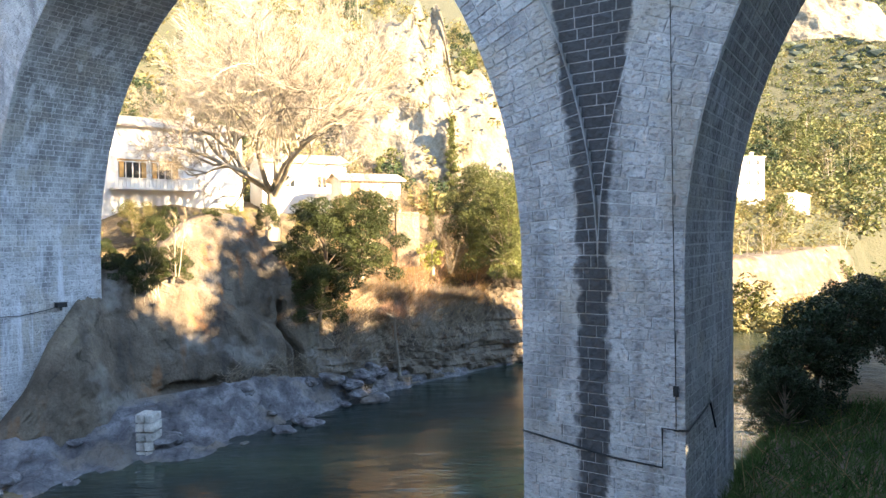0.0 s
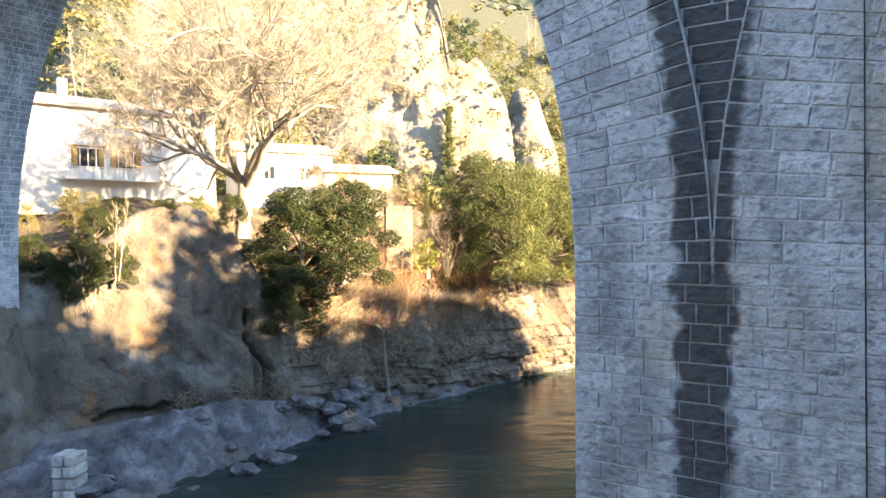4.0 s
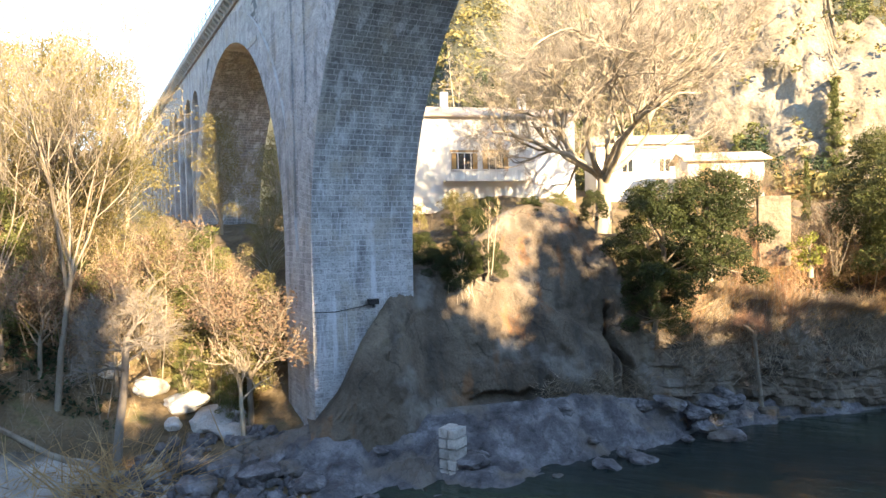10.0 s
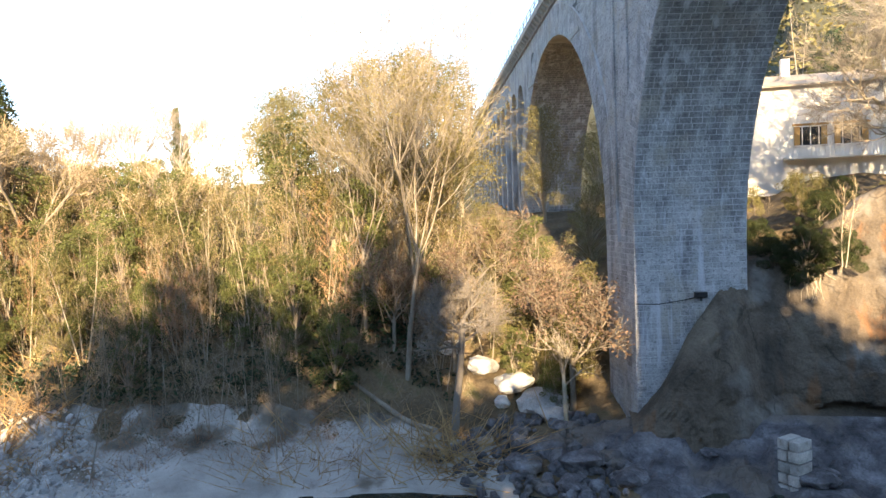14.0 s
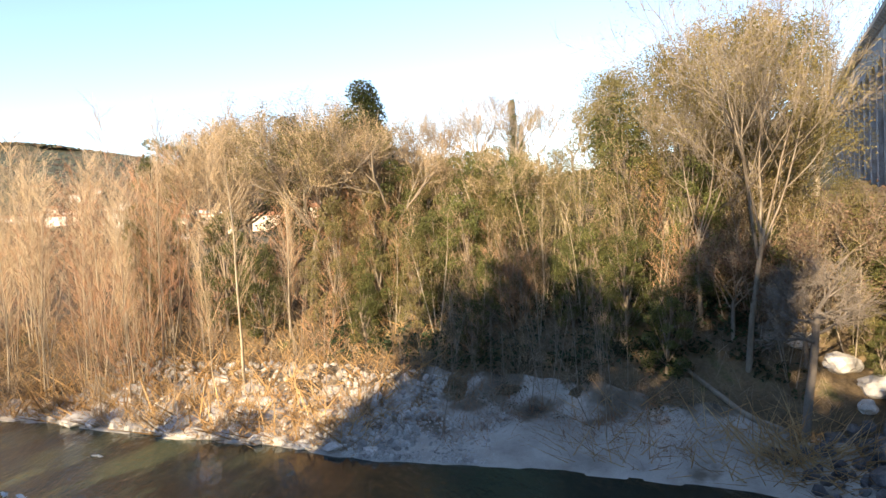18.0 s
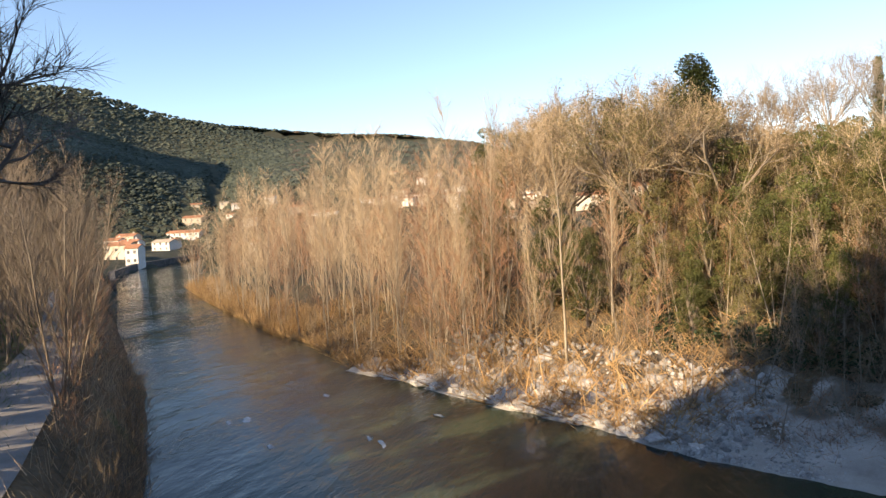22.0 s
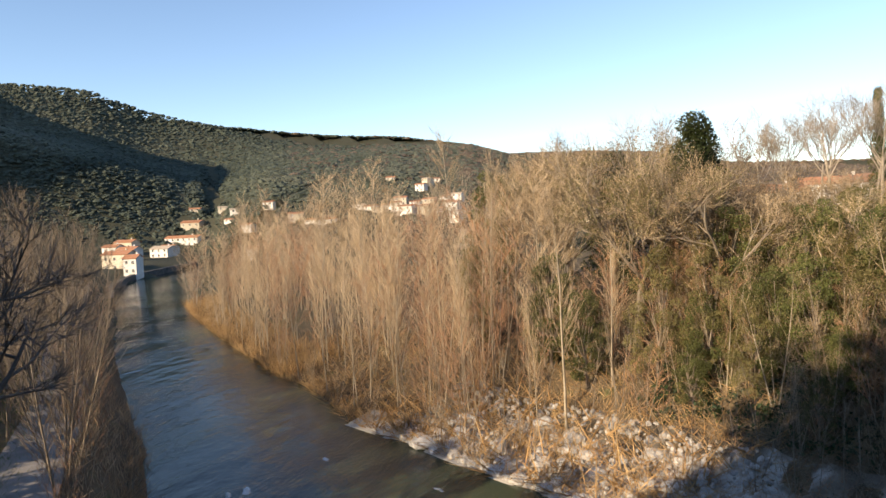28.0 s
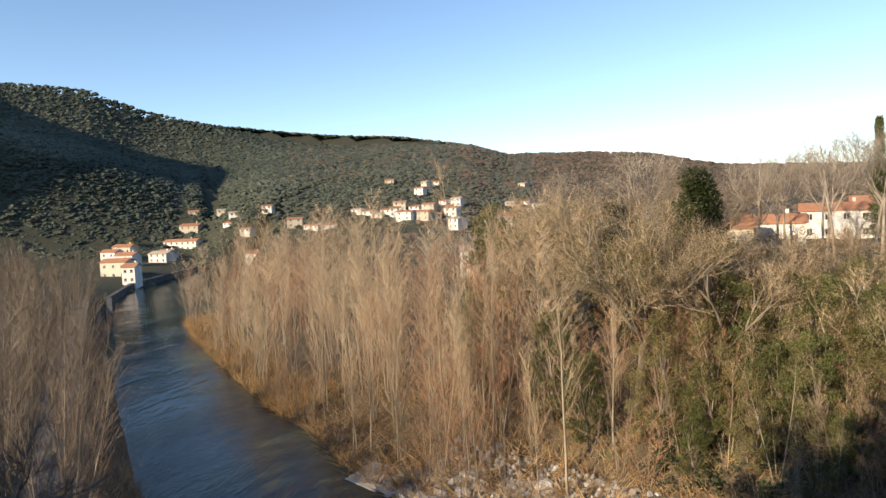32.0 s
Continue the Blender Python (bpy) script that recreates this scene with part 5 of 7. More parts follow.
dark_tree = tree_ob("shaded_tree", *broad(152, 11, 6.5, 7, 0.8, 3, 7, 0.17, 0.8, 0.0, (3, 4), 0.12, (-0.1, 0.8))[:3], M_TWIG_GREY, M_TWIG_GREY, label="dark bare tree standing in the shade by the shore")
put_tree(dark_tree, -29.5, 29.3, 1.0, 30, 0.2)
draped = padded(154, 6, 1.5, 22, 0.75, 380, 0.09, M_LEAF_OLIVE, M_PALE, "ivy_draped_tree", "pale trunk draped with sunlit yellow-green ivy beside the pier", "evergreen trees", 0.1)
for x, y, s in ((-31.6, 37.2, 0.9), (-30.4, 38.6, 0.95), (-33.4, 36.6, 0.8), (-29.6, 37.4, 0.7)):
    put_tree(draped, x, y, s, 50 * x, 0.2)
pale_small = tree_ob("forked_pale_tree", *broad(156, 8, 3.2, 4, 0.8, 3, 4, 0.12, 0.7, 0.05, (2, 3), 0.2, (0.5, 1.6))[:3], M_PALE, M_TWIG_ASH, label="small pale forked bare tree beside the viaduct pier")
put_tree(pale_small, -26.8, 34.9, 0.9, 0, 0.2)
# firs and cypresses that stand over the wood
fir = leafy(150, 12, 3.2, 90, 260, 0.1, M_LEAF_HOLM, M_BARK, "fir_tree", "dark green fir standing over the wood", "conifers", 0.1, "cone")
for x, y, s in ((-60, 10.7, 1.18), (-62.2, 4.2, 1.02), (-63.4, 11.5, 0.9)):
    put_tree(fir, x, y, s, 40 * s, free=True)
valley_oak = padded(158, 15, 3.6, 44, 1.5, 420, 0.16, M_LEAF_OLIVE, M_BARK, "round_evergreen_tree", "tall olive-green evergreen tree beyond the grove", base=0.08)
put_tree(valley_oak, -114.2, -19.8, 1.12, 0, free=True)
cypress = leafy(160, 18, 1.7, 190, 70, 0.15, M_LEAF, M_BARK, "cypress", "tall narrow dark green cypress", "conifers", 0.04, "column")
put_tree(cypress, -119, 39, 1.0, 0, tall=1.0)
for x, y, s in ((1.0, 113, 0.75), (-1.6, 78, 0.30), (-110, 38, 0.7), (2.2, 116, 0.6)):
    put_tree(cypress, x, y, s, 30 * x)
grey = [tree_ob("bare_plane_tree", *broad(170 + k, 17, 5, 6, 0.62, 3, 4, 0.10, 0.9, 0.12, (3, 4), 0.1, (0.6, 2.0), 0.46)[:3], M_TWIG_ASH, M_TWIG_ASH, label="grey bare tree on the skyline above the wood", group="skyline trees") for k in range(2)]
for x, y, s, m in ((-86, 26, 0.95, 0), (-92, 21, 0.9, 1), (-80, 32, 0.9, 1), (-98, 33, 1.0, 0), (-104, 24, 0.9, 1), (-76, 26, 0.8, 0), (-112, 30, 1.0, 1), (-90, 40, 0.9, 0), (-74, -10, 1.0, 0), (-80, -16, 1.0, 1), (-84, -2, 1.1, 0), (-92, 6, 1.1, 1), (-88, 31, 1.0, 1), (-95, 27, 1.0, 0), (-100, 38, 1.0, 1), (-86, 18, 0.9, 0)):
    put_tree(grey[m], x, y, s * 1.45, rt.uniform(0, 360))

# behind the big arch: the great bare tree on the terrace, evergreen oaks and brush
great = tree_ob("great_tree", *broad(203, 17, 3.4, 12, 1.12, 4, 9, 0.42, 0.8, 0.035, (4, 5), 0.19, (0.12, 1.5), 0.45)[:3], M_PALE, M_TWIG_ASH, label="huge bare spreading tree before the white house")
put_tree(great, -14.6, 59.4, 1.2, 20, 0.3, z=12.2)
holm = [padded(210 + k, 5.2, 2.6, 20, 1.0, 2200, 0.055, M_LEAF_HOLM, M_BARK, "evergreen_oak", "dense dark evergreen oak on the rock edge", "evergreen oaks", 0.02) for k in range(3)]
for x, y, z, s, m in ((-8.8, 51.2, 8.4, 1.15, 0), (-6.2, 52.2, 9.0, 1.2, 1), (-8.9, 49.6, 6.0, 0.72, 2), (-9.6, 50.2, 7.6, 0.6, 1)):
    put_tree(holm[m], x, y, s, 60 * x, z=z)
broad_oak = [padded(218 + k, 8.5, 3.5, 46, 1.3, 1500, 0.065, M_LEAF, M_BARK, "round_evergreen_oak", "tall rounded olive-green evergreen oak above the river", "evergreen oaks", 0.02) for k in range(2)]
for x, y, z, s, m in ((5.2, 61.5, 8.4, 1.0, 0), (8.6, 64.5, 8.4, 0.95, 1), (11.2, 68, 8.2, 0.9, 0), (3.2, 65.5, 10.0, 0.95, 1), (13.8, 72, 8.2, 0.95, 1)):
    put_tree(broad_oak[m], x, y, s, 60 * x, z=z)
for x, y, z, s, m in ((-20.0, 43.6, 8.4, 0.45, 0), (-18.6, 43.9, 8.8, 0.5, 1), (-21.2, 44.4, 8.0, 0.55, 2), (-17.2, 44.6, 9.2, 0.4, 2), (-19.8, 48, 11.0, 0.42, 0), (-23, 47, 9.2, 0.5, 1), (-16.5, 50, 12.0, 0.35, 0), (-13.0, 51.5, 12.4, 0.35, 1), (-21, 53, 12, 0.42, 2)):
    put_tree(holm[m], x, y, s, 50 * x, z=z)
holm_small = [leafy(216 + k, 7, 3.2, 24, 170, 0.14, M_LEAF if k else M_LEAF_OLIVE, M_BARK, "evergreen_shrub", "round evergreen shrub on the terrace edge", "evergreen shrubs", 0.03) for k in range(2)]
thin = tree_ob("thin_sapling", *sapling(231, 5.5, 2, 26, 8, 0.1, 0.6, 0.6, 0.3), M_PALE, M_TWIG, label="thin pale bare sapling rooted in the rock cleft")
put_tree(thin, -16.6, 43.6, 0.75, 0, z=9.6)
rr = random.Random(8)
roots = new("exposed_roots")
for k in range(11):
    u, z, w = -4.3 + rr.gauss(0, 0.35), 9.5, rr.uniform(-0.25, 0.25)
    pts = []
    for j in range(6):
        pts.append(face_point(u, z, 9.7) - INWARD * 0.06)
        u, z = u + w * 0.5 + rr.gauss(0, 0.12), z - rr.uniform(0.25, 0.5)
    v, f = [], []
    tube(v, f, pts, [0.05, 0.045, 0.035, 0.03, 0.02, 0.008], 5)
    mesh_ob("root", v, f, M_PALE, roots)
tagged(roots, "pale exposed roots hanging over the rock slab", "roots")
ledge = tree_ob("ledge_tree", *broad(233, 9.5, 5.0, 6, 0.42, 3, 5, 0.11, 0.7, 0.05, (2, 4), 0.16, (0.3, 1.2))[:3], M_BARK, M_TWIG_RED, label="slender brown bare tree at the foot of the rock face")
put_tree(ledge, -3.5, 54.0, 1.0, 0, z=0.5)
for k in range(46):
    t = rt.random()
    x, y = -7.5 + 22 * t + rt.uniform(-1, 1), 53.5 + 20.5 * t + rt.uniform(0, 5)
    put_tree(rt.choice(bushy + russet), x - 1.5, y + 1.5, rt.uniform(0.35, 0.75), rt.uniform(0, 360), z=rt.uniform(6.0, 9.5) if k % 3 else rt.uniform(1.5, 5))
for k in range(22):
    u = 8 + 11 * rt.random()
    p = face_point(u, rt.uniform(4.4, 7.6), 8.2)
    put_tree(rt.choice(bushy + russet), p.x, p.y, rt.uniform(0.28, 0.42), rt.uniform(0, 360), z=p.z - 0.3)
for x, y, s in ((-5.2, 58.6, 0.7), (-3.6, 60.0, 0.8), (-1.8, 61.8, 0.75), (-6.4, 57.4, 0.6), (0.4, 60.4, 0.7)):
    put_tree(bushy[int(-x * 3) % 3], x, y, s, 80 * x, z=max(gz(x, y), 8.6))
for k in range(26):
    t = rt.random()
    x, y = -10 + 22 * t, 60 + 18 * t + rt.uniform(-2, 6)
    put_tree(rt.choice(beige + bushy + oaks[:1]), x, y, rt.uniform(0.45, 0.8), rt.uniform(0, 360))
for k in range(34):
    t = rt.random()
    x, y = -27 + 22 * t + rt.uniform(-1.5, 1.5), 50 + 9.5 * t + rt.uniform(-1, 4)
    put_tree(rt.choice(holm_small + holm_small + bushy), x, y, rt.uniform(0.22, 0.42), rt.uniform(0, 360), 0.2, z=max(gz(x, y), 12.2))
yellow = leafy(240, 2.2, 1.1, 16, 60, 0.1, M_LEAF_YELLOW, M_BARK, "yellow_shrub", "bright yellow-green shrub above the rock face", base=0.1)
put_tree(yellow, -1.0, 57.4, 1.0, 0, z=8.8)
# hillside woods behind
hillt = [leafy(250 + k, 6, 3.0, 18, 70, 0.22, (M_LEAF, M_LEAF_OLIVE, M_LEAF_DARK)[k], M_BARK, "hillside_oak", "round evergreen oak on the steep hillside", "hillside trees", 0.05) for k in range(3)]
hb = [tree_ob("hillside_bare_tree", *sapling(260 + k, 9, 2, 24, 12, 0.12, 0.7, 1.3, 0.2), M_PALE, M_TWIG_ASH, label="bare tree on the sunny hillside", group="hillside bare trees") for k in range(2)]
for k in range(440):
    a = radians(rt.uniform(-40, 32))
    r = 82 + 210 * rt.random() ** 1.6
    x, y = math.sin(a) * r, 8 + math.cos(a) * r
    if -24 < x < 15 and 92 < y < 122 and rt.random() < 0.7:
        continue
    if x > 36 and y < 112:
        continue
    put_tree(rt.choice(hillt + hillt + hb), x, y, rt.uniform(0.6, 1.25) * (1 if r < 180 else 1.3), rt.uniform(0, 360), 0.3)
# upstream bank seen past the near pier
for x, y, s, m in ((46, 108, 1.1, 0), (52, 114, 1.2, 1), (40, 102, 0.9, 1), (58, 118, 1.0, 0)):
    put_tree(hb[m], x, y, s, 70 * x)
for k in range(16):
    x = 24 + 44 * rt.random()
    y = x * 0.95 + 66 + rt.uniform(0, 12)
    put_tree(rt.choice(holm_small + gold + bushy), x, y, rt.uniform(0.4, 0.8), rt.uniform(0, 360))

# near bank: path-side trees, dark bushes by the pier, unseen shade-casting trees added on the hillside
bank_bush = tree_ob("bank_shrub", *sapling(476, 5, 5, 50, 12, 0.06, 0.8, 0.75, 0.08), M_BARK, M_TWIG_UMBER, label="bare grey shrub on the steep near bank", category="shrub", group="bare shrubs")
ash = [tree_ob("riverside_tree", *sapling(470 + k, 12, 3, 110, 24, 0.06, 0.6, 0.9, 0.14), M_BARK, M_TWIG_UMBER, label="ash-grey bare riverside tree beside the path", group="bare trees along the path") for k in range(3)]
for k, (x, y, s) in enumerate(((-24.2, -18.0, 0.95), (-26.2, -20.2, 1.0), (-28.6, -21.8, 0.9), (-31.2, -24.6, 1.0), (-34.4, -27.6, 1.0), (-38.0, -31.0, 1.05), (-42.0, -35.2, 1.05), (-46.5, -39.8, 1.1), (-52, -45.5, 1.1), (-58, -51.5, 1.1), (-65, -58.5, 1.1), (-73, -67, 1.1), (-82, -75.5, 1.1))):
    put_tree(ash[k % 3], x, y, s, 77 * k)
for k, (x, y, s) in enumerate(((-22.4, -16.2, 0.55), (-25.0, -18.4, 0.7), (-27.6, -20.0, 0.8), (-30.2, -22.6, 0.8), (-33.0, -25.0, 0.9), (-36.4, -28.6, 0.9), (-40.5, -32.4, 0.9), (-48, -40, 1.0), (-56, -48, 1.0), (-66, -58, 1.0), (-20.8, -13.8, 0.5), (-23.0, -15.0, 0.45))):
    put_tree(bushy[k % 3] if k % 2 else russet[0], x, y, s * (1.0 if k % 2 else 0.6), 50 * k)
for x, y, s in ((-30.5, -29.0, 1.2), (-33, -31.5, 1.25), (-36, -34.5, 1.25), (-39.5, -38, 1.25), (-43, -41, 1.25), (-47, -45, 1.25), (-52, -50, 1.25), (-35, -36, 1.2), (-41, -43, 1.2), (-49, -51, 1.2), (-57, -57, 1.25), (-60, -62, 1.25)):
    put_tree(ash[int(-x) % 3], x, y, s, 37 * x)
for k in range(60):
    t = rt.random() ** 1.4
    q = rt.uniform(9, 34)
    x, y = -36 - 125 * t + 0.72 * q, -36 - 112 * t - 0.69 * q
    put_tree(rt.choice(beige + oaks + ivy + ivy + hillt), x, y, rt.uniform(0.6, 0.95), rt.uniform(0, 360))
for k, (x, y) in enumerate(((-19.6, -10.9), (-21.4, -12.0), (-23.4, -13.4), (-25.6, -15.2), (-28.0, -17.4), (-31.0, -20.4), (-34.6, -23.8), (-39.0, -28.0), (-17.8, -9.6), (-26.8, -16.6))):
    put_tree(bank_bush, x, y, 0.5 + 0.12 * (k % 3), 47 * k)
over = tree_ob("overhanging_tree", *broad(300, 15.5, 10.5, 6, 0.95, 3, 6, 0.17, 0.9, 0.02, (3, 4))[:3], M_TWIG_GREY, M_TWIG_GREY, label="dark bare tree leaning over the riverside path")
put_tree(over, -10.2, -5.5, 1.0, 0)
near_bush = padded(305, 6, 3.0, 26, 1.3, 800, 0.10, M_LEAF_DARK, M_BARK, "dark_bush", "dense dark evergreen bush on the near bank by the pier", "near bank bushes", 0.05)
for x, y, z, s in ((13.5, 27.0, 5.0, 0.5), (15.0, 28.5, 5.6, 0.55), (12.2, 25.2, 4.6, 0.38), (16.8, 29.5, 6.5, 0.5), (14.0, 30.0, 4.0, 0.45), (18.5, 31.0, 6.4, 0.55)):
    put_tree(near_bush, x, y, s, 40 * x, z=z)
shade = leafy(310, 13, 3.6, 34, 36, 0.42, M_LEAF_DARK, M_BARK, "hill_tree", "tall unseen evergreen tree added on the near hillside to cast shade", "near hillside trees", 0.1)
for k in range(58):
    # c runs across the light, q up the slope from the near bank
    c = -14 + 70 * (k + rt.random()) / 58
    q = rt.uniform(12, 27) if c > 0 else rt.uniform(11, 22)
    bx, by = float(np.interp(c, [-14, -9, 2, 10, 20, 42, 56], [-12, -6, 2, 3, 9, 24, 34])), float(np.interp(c, [-14, -9, 2, 10, 20, 42, 56], [-9, -6, 2, 10, 18, 34, 46]))
    x, y = bx + 0.83 * q, by - 0.56 * q
    if y > 2 and x < 0.8 * y + 6:
        continue
    put_tree(shade, x, y, rt.uniform(0.8, 1.1), rt.uniform(0, 360))
# more trees out of view, each sized and aimed to shadow one point
for tx, ty, tz, k in ((-21.5, 39.2, 4.5, 50), (-20.5, 40.0, 8.5, 55), (-19.5, 40.6, 2.0, 46), (-16.5, 42.6, 2.5, 48), (-13.5, 45.0, 3.0, 50), (-11.0, 47.0, 3.5, 52), (-12.4, 46.2, 6.5, 58), (-40.5, 15, 3.5, 55), (-38.5, 17, 5, 54), (-44, 20.5, 7, 60), (-46.5, 16, 5, 62), (-36.5, 19.5, 6, 53), (-34.5, 22.5, 7, 52), (-32.5, 25.0, 7.5, 51), (-30.5, 28.0, 7, 50), (-39, 21, 6.5, 57), (-42, 17, 5.5, 58), (-20.2, 41.0, 9.2, 52), (-12.6, 48.6, 11.2, 56), (-13.6, 46.6, 5.6, 50), (-4.0, 55.6, 5.5, 54), (-1.5, 57.6, 4.0, 52), (1.0, 60.0, 4.5, 55), (3.6, 62.4, 4.0, 52), (-12.2, 48.4, 9.0, 60), (-17.5, 42.0, 4.0, 47), (-33, 30, 8, 55), (-35.5, 29, 10, 57), (-18.5, 41.4, 5.0, 52), (-20.8, 41.4, 9.3, 53), (-19.0, 42.2, 9.6, 55), (-12.2, 46.6, 8.0, 54)):
    x, y, zc = tx + 0.78 * k, ty - 0.514 * k, tz + 0.358 * k
    base = gz(x, y)
    need = max(0.5, (zc + 1.5 - base) / 12.5)
    put_tree(shade, x, y, min(need, 1.1), 40 * k, z=base, tall=need / min(need, 1.1))
# low rows out of view, added to shade the riverside path
for j in range(22):
    x, y = -2.0 - 2.6 * j, -21.0 - 2.5 * j
    put_tree(shade, x, y, rt.uniform(0.52, 0.66), rt.uniform(0, 360))
for x, y, s in ((-15, -21, 0.7), (-19, -25, 0.6), (-23, -29, 0.65), (-28, -34, 0.6), (-33, -39, 0.65), (-12, -17, 0.7), (-39, -46, 0.6), (-46, -54, 0.6)):
    put_tree(shade, x, y, s, 50 * x)


# ---- brush, stalks, grass, far woods ----
def stalks(name, n, place, length, r, material, label, lean=0.6, category="brush"):
    rng = random.Random(n)
    pts = [place(rng) for _ in range(n)]
    zs = ground_z(np.array([p[0] for p in pts]), np.array([p[1] for p in pts]))
    v, f = [], []
    for p, z in zip(pts, zs):
        base = Vector((p[0], p[1], (p[2] if len(p) > 2 else z) - 0.05))
        d = Vector((rng.gauss(0, lean), rng.gauss(0, lean), rng.uniform(0.3, 1.0))).normalized()
        twig(v, f, base, d, length * rng.uniform(0.4, 1.2), r * rng.uniform(0.6, 1.4))
    ob = mesh_ob(name, v, f, material)
    tagged(ob, label, category, kind="stuff")
    return ob


def scrub(name, n, place, rad, per, size, material, label):
    rng = random.Random(n)
    pts = [place(rng) for _ in range(n)]
    zs = ground_z(np.array([p[0] for p in pts]), np.array([p[1] for p in pts]))
    v, f = [], []
    for p, z in zip(pts, zs):
        s = rad * rng.uniform(0.5, 1.2)
        leaves(rng, v, f, Vector((p[0], p[1], (p[2] if len(p) > 2 else z) + s * 0.4)), s, per, size)
    tagged(mesh_ob(name, v, f, material), label, "scrub", kind="stuff")


def bank_place(q0, q1, d0, d1):
    return lambda r: far_point(q0 + (q1 - q0) * r.random(), d0 + (d1 - d0) * r.random() ** 1.4)


stalks("shore_tangle", 2400, bank_place(0, 26, 0.4, 10), 1.9, 0.024, M_DRY, "bright golden tangle of dry canes among the stones", 0.95)
stalks("dry_brush", 5600, bank_place(3, 60, 0.2, 13), 2.3, 0.026, M_DRY, "tangle of dry golden stalks and fallen stems on the shore", 0.75)
stalks("dead_branches", 520, bank_place(2, 30, 0.3, 9), 3.6, 0.06, M_DRY, "fallen sun-bleached branches tangled at the water's edge", 0.9)
stalks("reed_edge", 5000, bank_place(50, 130, 0.0, 7), 2.4, 0.025, M_DRY, "dry golden reeds along the downstream bank", 0.35)
# umber twigs darken the undergrowth in place of deep canopy shade
stalks("undergrowth", 4200, lambda r: slope_point(-2 + 30 * r.random(), 8.5 + 14 * r.random()), 1.6, 0.016, M_TWIG_UMBER, "brown undergrowth below the wood", 0.7)
stalks("driftwood", 260, lambda r: slope_point(18 + 9 * r.random(), 0.6 + 7 * r.random() ** 1.3), 2.8, 0.03, M_DRY, "bleached driftwood and cane litter on the shore", 1.2)
HEAPS = [slope_point(y, d) for y, d in ((9, 4.5), (11, 6), (13, 3.6), (15, 5.5), (16.5, 7), (18.5, 4.2), (20, 6), (12.5, 8), (8, 7.5), (22, 3.5), (6, 5), (21.5, 7.5))]
stalks("litter_heap", 420, lambda r: (-28.0 + r.gauss(0, 1.5), 28.4 + r.gauss(0, 1.3)), 3.2, 0.034, M_DRY, "heap of bleached driftwood and canes below the boulders", 1.3)
ISLES = ((-38.0, 16.7), (-36.8, 19.1), (-42.5, 13.9), (-38.5, 21.8), (-35.1, 24.6), (-39.8, 17.5), (-41.0, 19.6), (-40.6, 15.0), (-33.2, 26.0))
stalks("island_brush", 2000, lambda r: (lambda c: (c[0] + r.gauss(0, 0.7), c[1] + r.gauss(0, 0.9)))(r.choice(ISLES)), 0.9, 0.014, M_TWIG_UMBER, "dark low brush and roots on the sand", 0.8)
scrub("island_bramble", 60, lambda r: (lambda c: (c[0] + r.gauss(0, 0.6), c[1] + r.gauss(0, 0.9)))(r.choice(ISLES)), 0.35, 36, 0.06, M_LEAF_DARK, "dark bramble clumps on the sand")
stalks("sand_brush", 2400, lambda r: (lambda c: (c[0] + r.gauss(0, 1.1), c[1] + r.gauss(0, 1.1)))(r.choice(HEAPS)), 1.2, 0.016, M_TWIG_RED, "low brown brush and flood litter on the sand", 0.8)
def on_face(u0, u1, z0, z1, p=1.0):
    def place(r):
        u, z = u0 + (u1 - u0) * r.random(), z0 + (z1 - z0) * r.random() ** p
        h = float(np.interp(u, [a for a, _ in EDGE], [b for _, b in EDGE]))
        q = face_point(u, min(z, h), h)
        return (q.x, q.y, q.z + 0.1)
    return place


stalks("ledge_brush", 6800, on_face(7.5, 24, 1.6, 8.4, 0.6), 1.7, 0.02, M_TWIG_UMBER, "russet brush clinging to the rock ledges", 0.7)
stalks("hanging_grass", 3600, on_face(7, 26, 4.6, 8.4, 0.6), 1.1, 0.016, M_DRY, "dry golden grass hanging over the brow of the rock", 0.6)
stalks("foot_brush", 900, on_face(-1, 6.5, 0.8, 3.2), 1.5, 0.02, M_TWIG_UMBER, "tangle of dead brown branches at the foot of the cleft", 0.9)
stalks("golden_brush", 2600, lambda r: (lambda t: (-3 + 12 * t - 1.6 * r.random(), 60 + 11 * t + 2 * r.random(), 7.4 + 2.5 * r.random()))(r.random()), 1.8, 0.018, M_DRY, "golden dry brush on top of the rock face", 0.5)


def slope_place(r):
    a, q = radians(r.uniform(-40, 32)), 80 + 190 * r.random() ** 1.5
    return (math.sin(a) * q, 8 + math.cos(a) * q)


scrub("hill_scrub", 2600, slope_place, 2.3, 26, 0.5, M_LEAF_OLIVE, "olive scrub covering the sunny hillside")
scrub("hill_brush", 1300, slope_place, 2.0, 24, 0.45, M_LEAF_GOLD, "golden winter brush on the sunny hillside")
def upstream(r):
    a, q = radians(r.uniform(17, 38)), 160 + 330 * r.random() ** 1.1
    return (math.sin(a) * q, 8 + math.cos(a) * q)


scrub("upstream_woods", 2700, upstream, 3.4, 26, 0.6, M_LEAF, "dense green woods on the slope upstream")
scrub("upstream_brush", 1300, upstream, 2.8, 30, 0.55, M_LEAF_OLIVE, "olive and golden woods on the slope upstream")
def crag_side(r):
    a, q = radians(r.uniform(4, 20)), 92 + 120 * r.random()
    return (math.sin(a) * q, 8 + math.cos(a) * q)


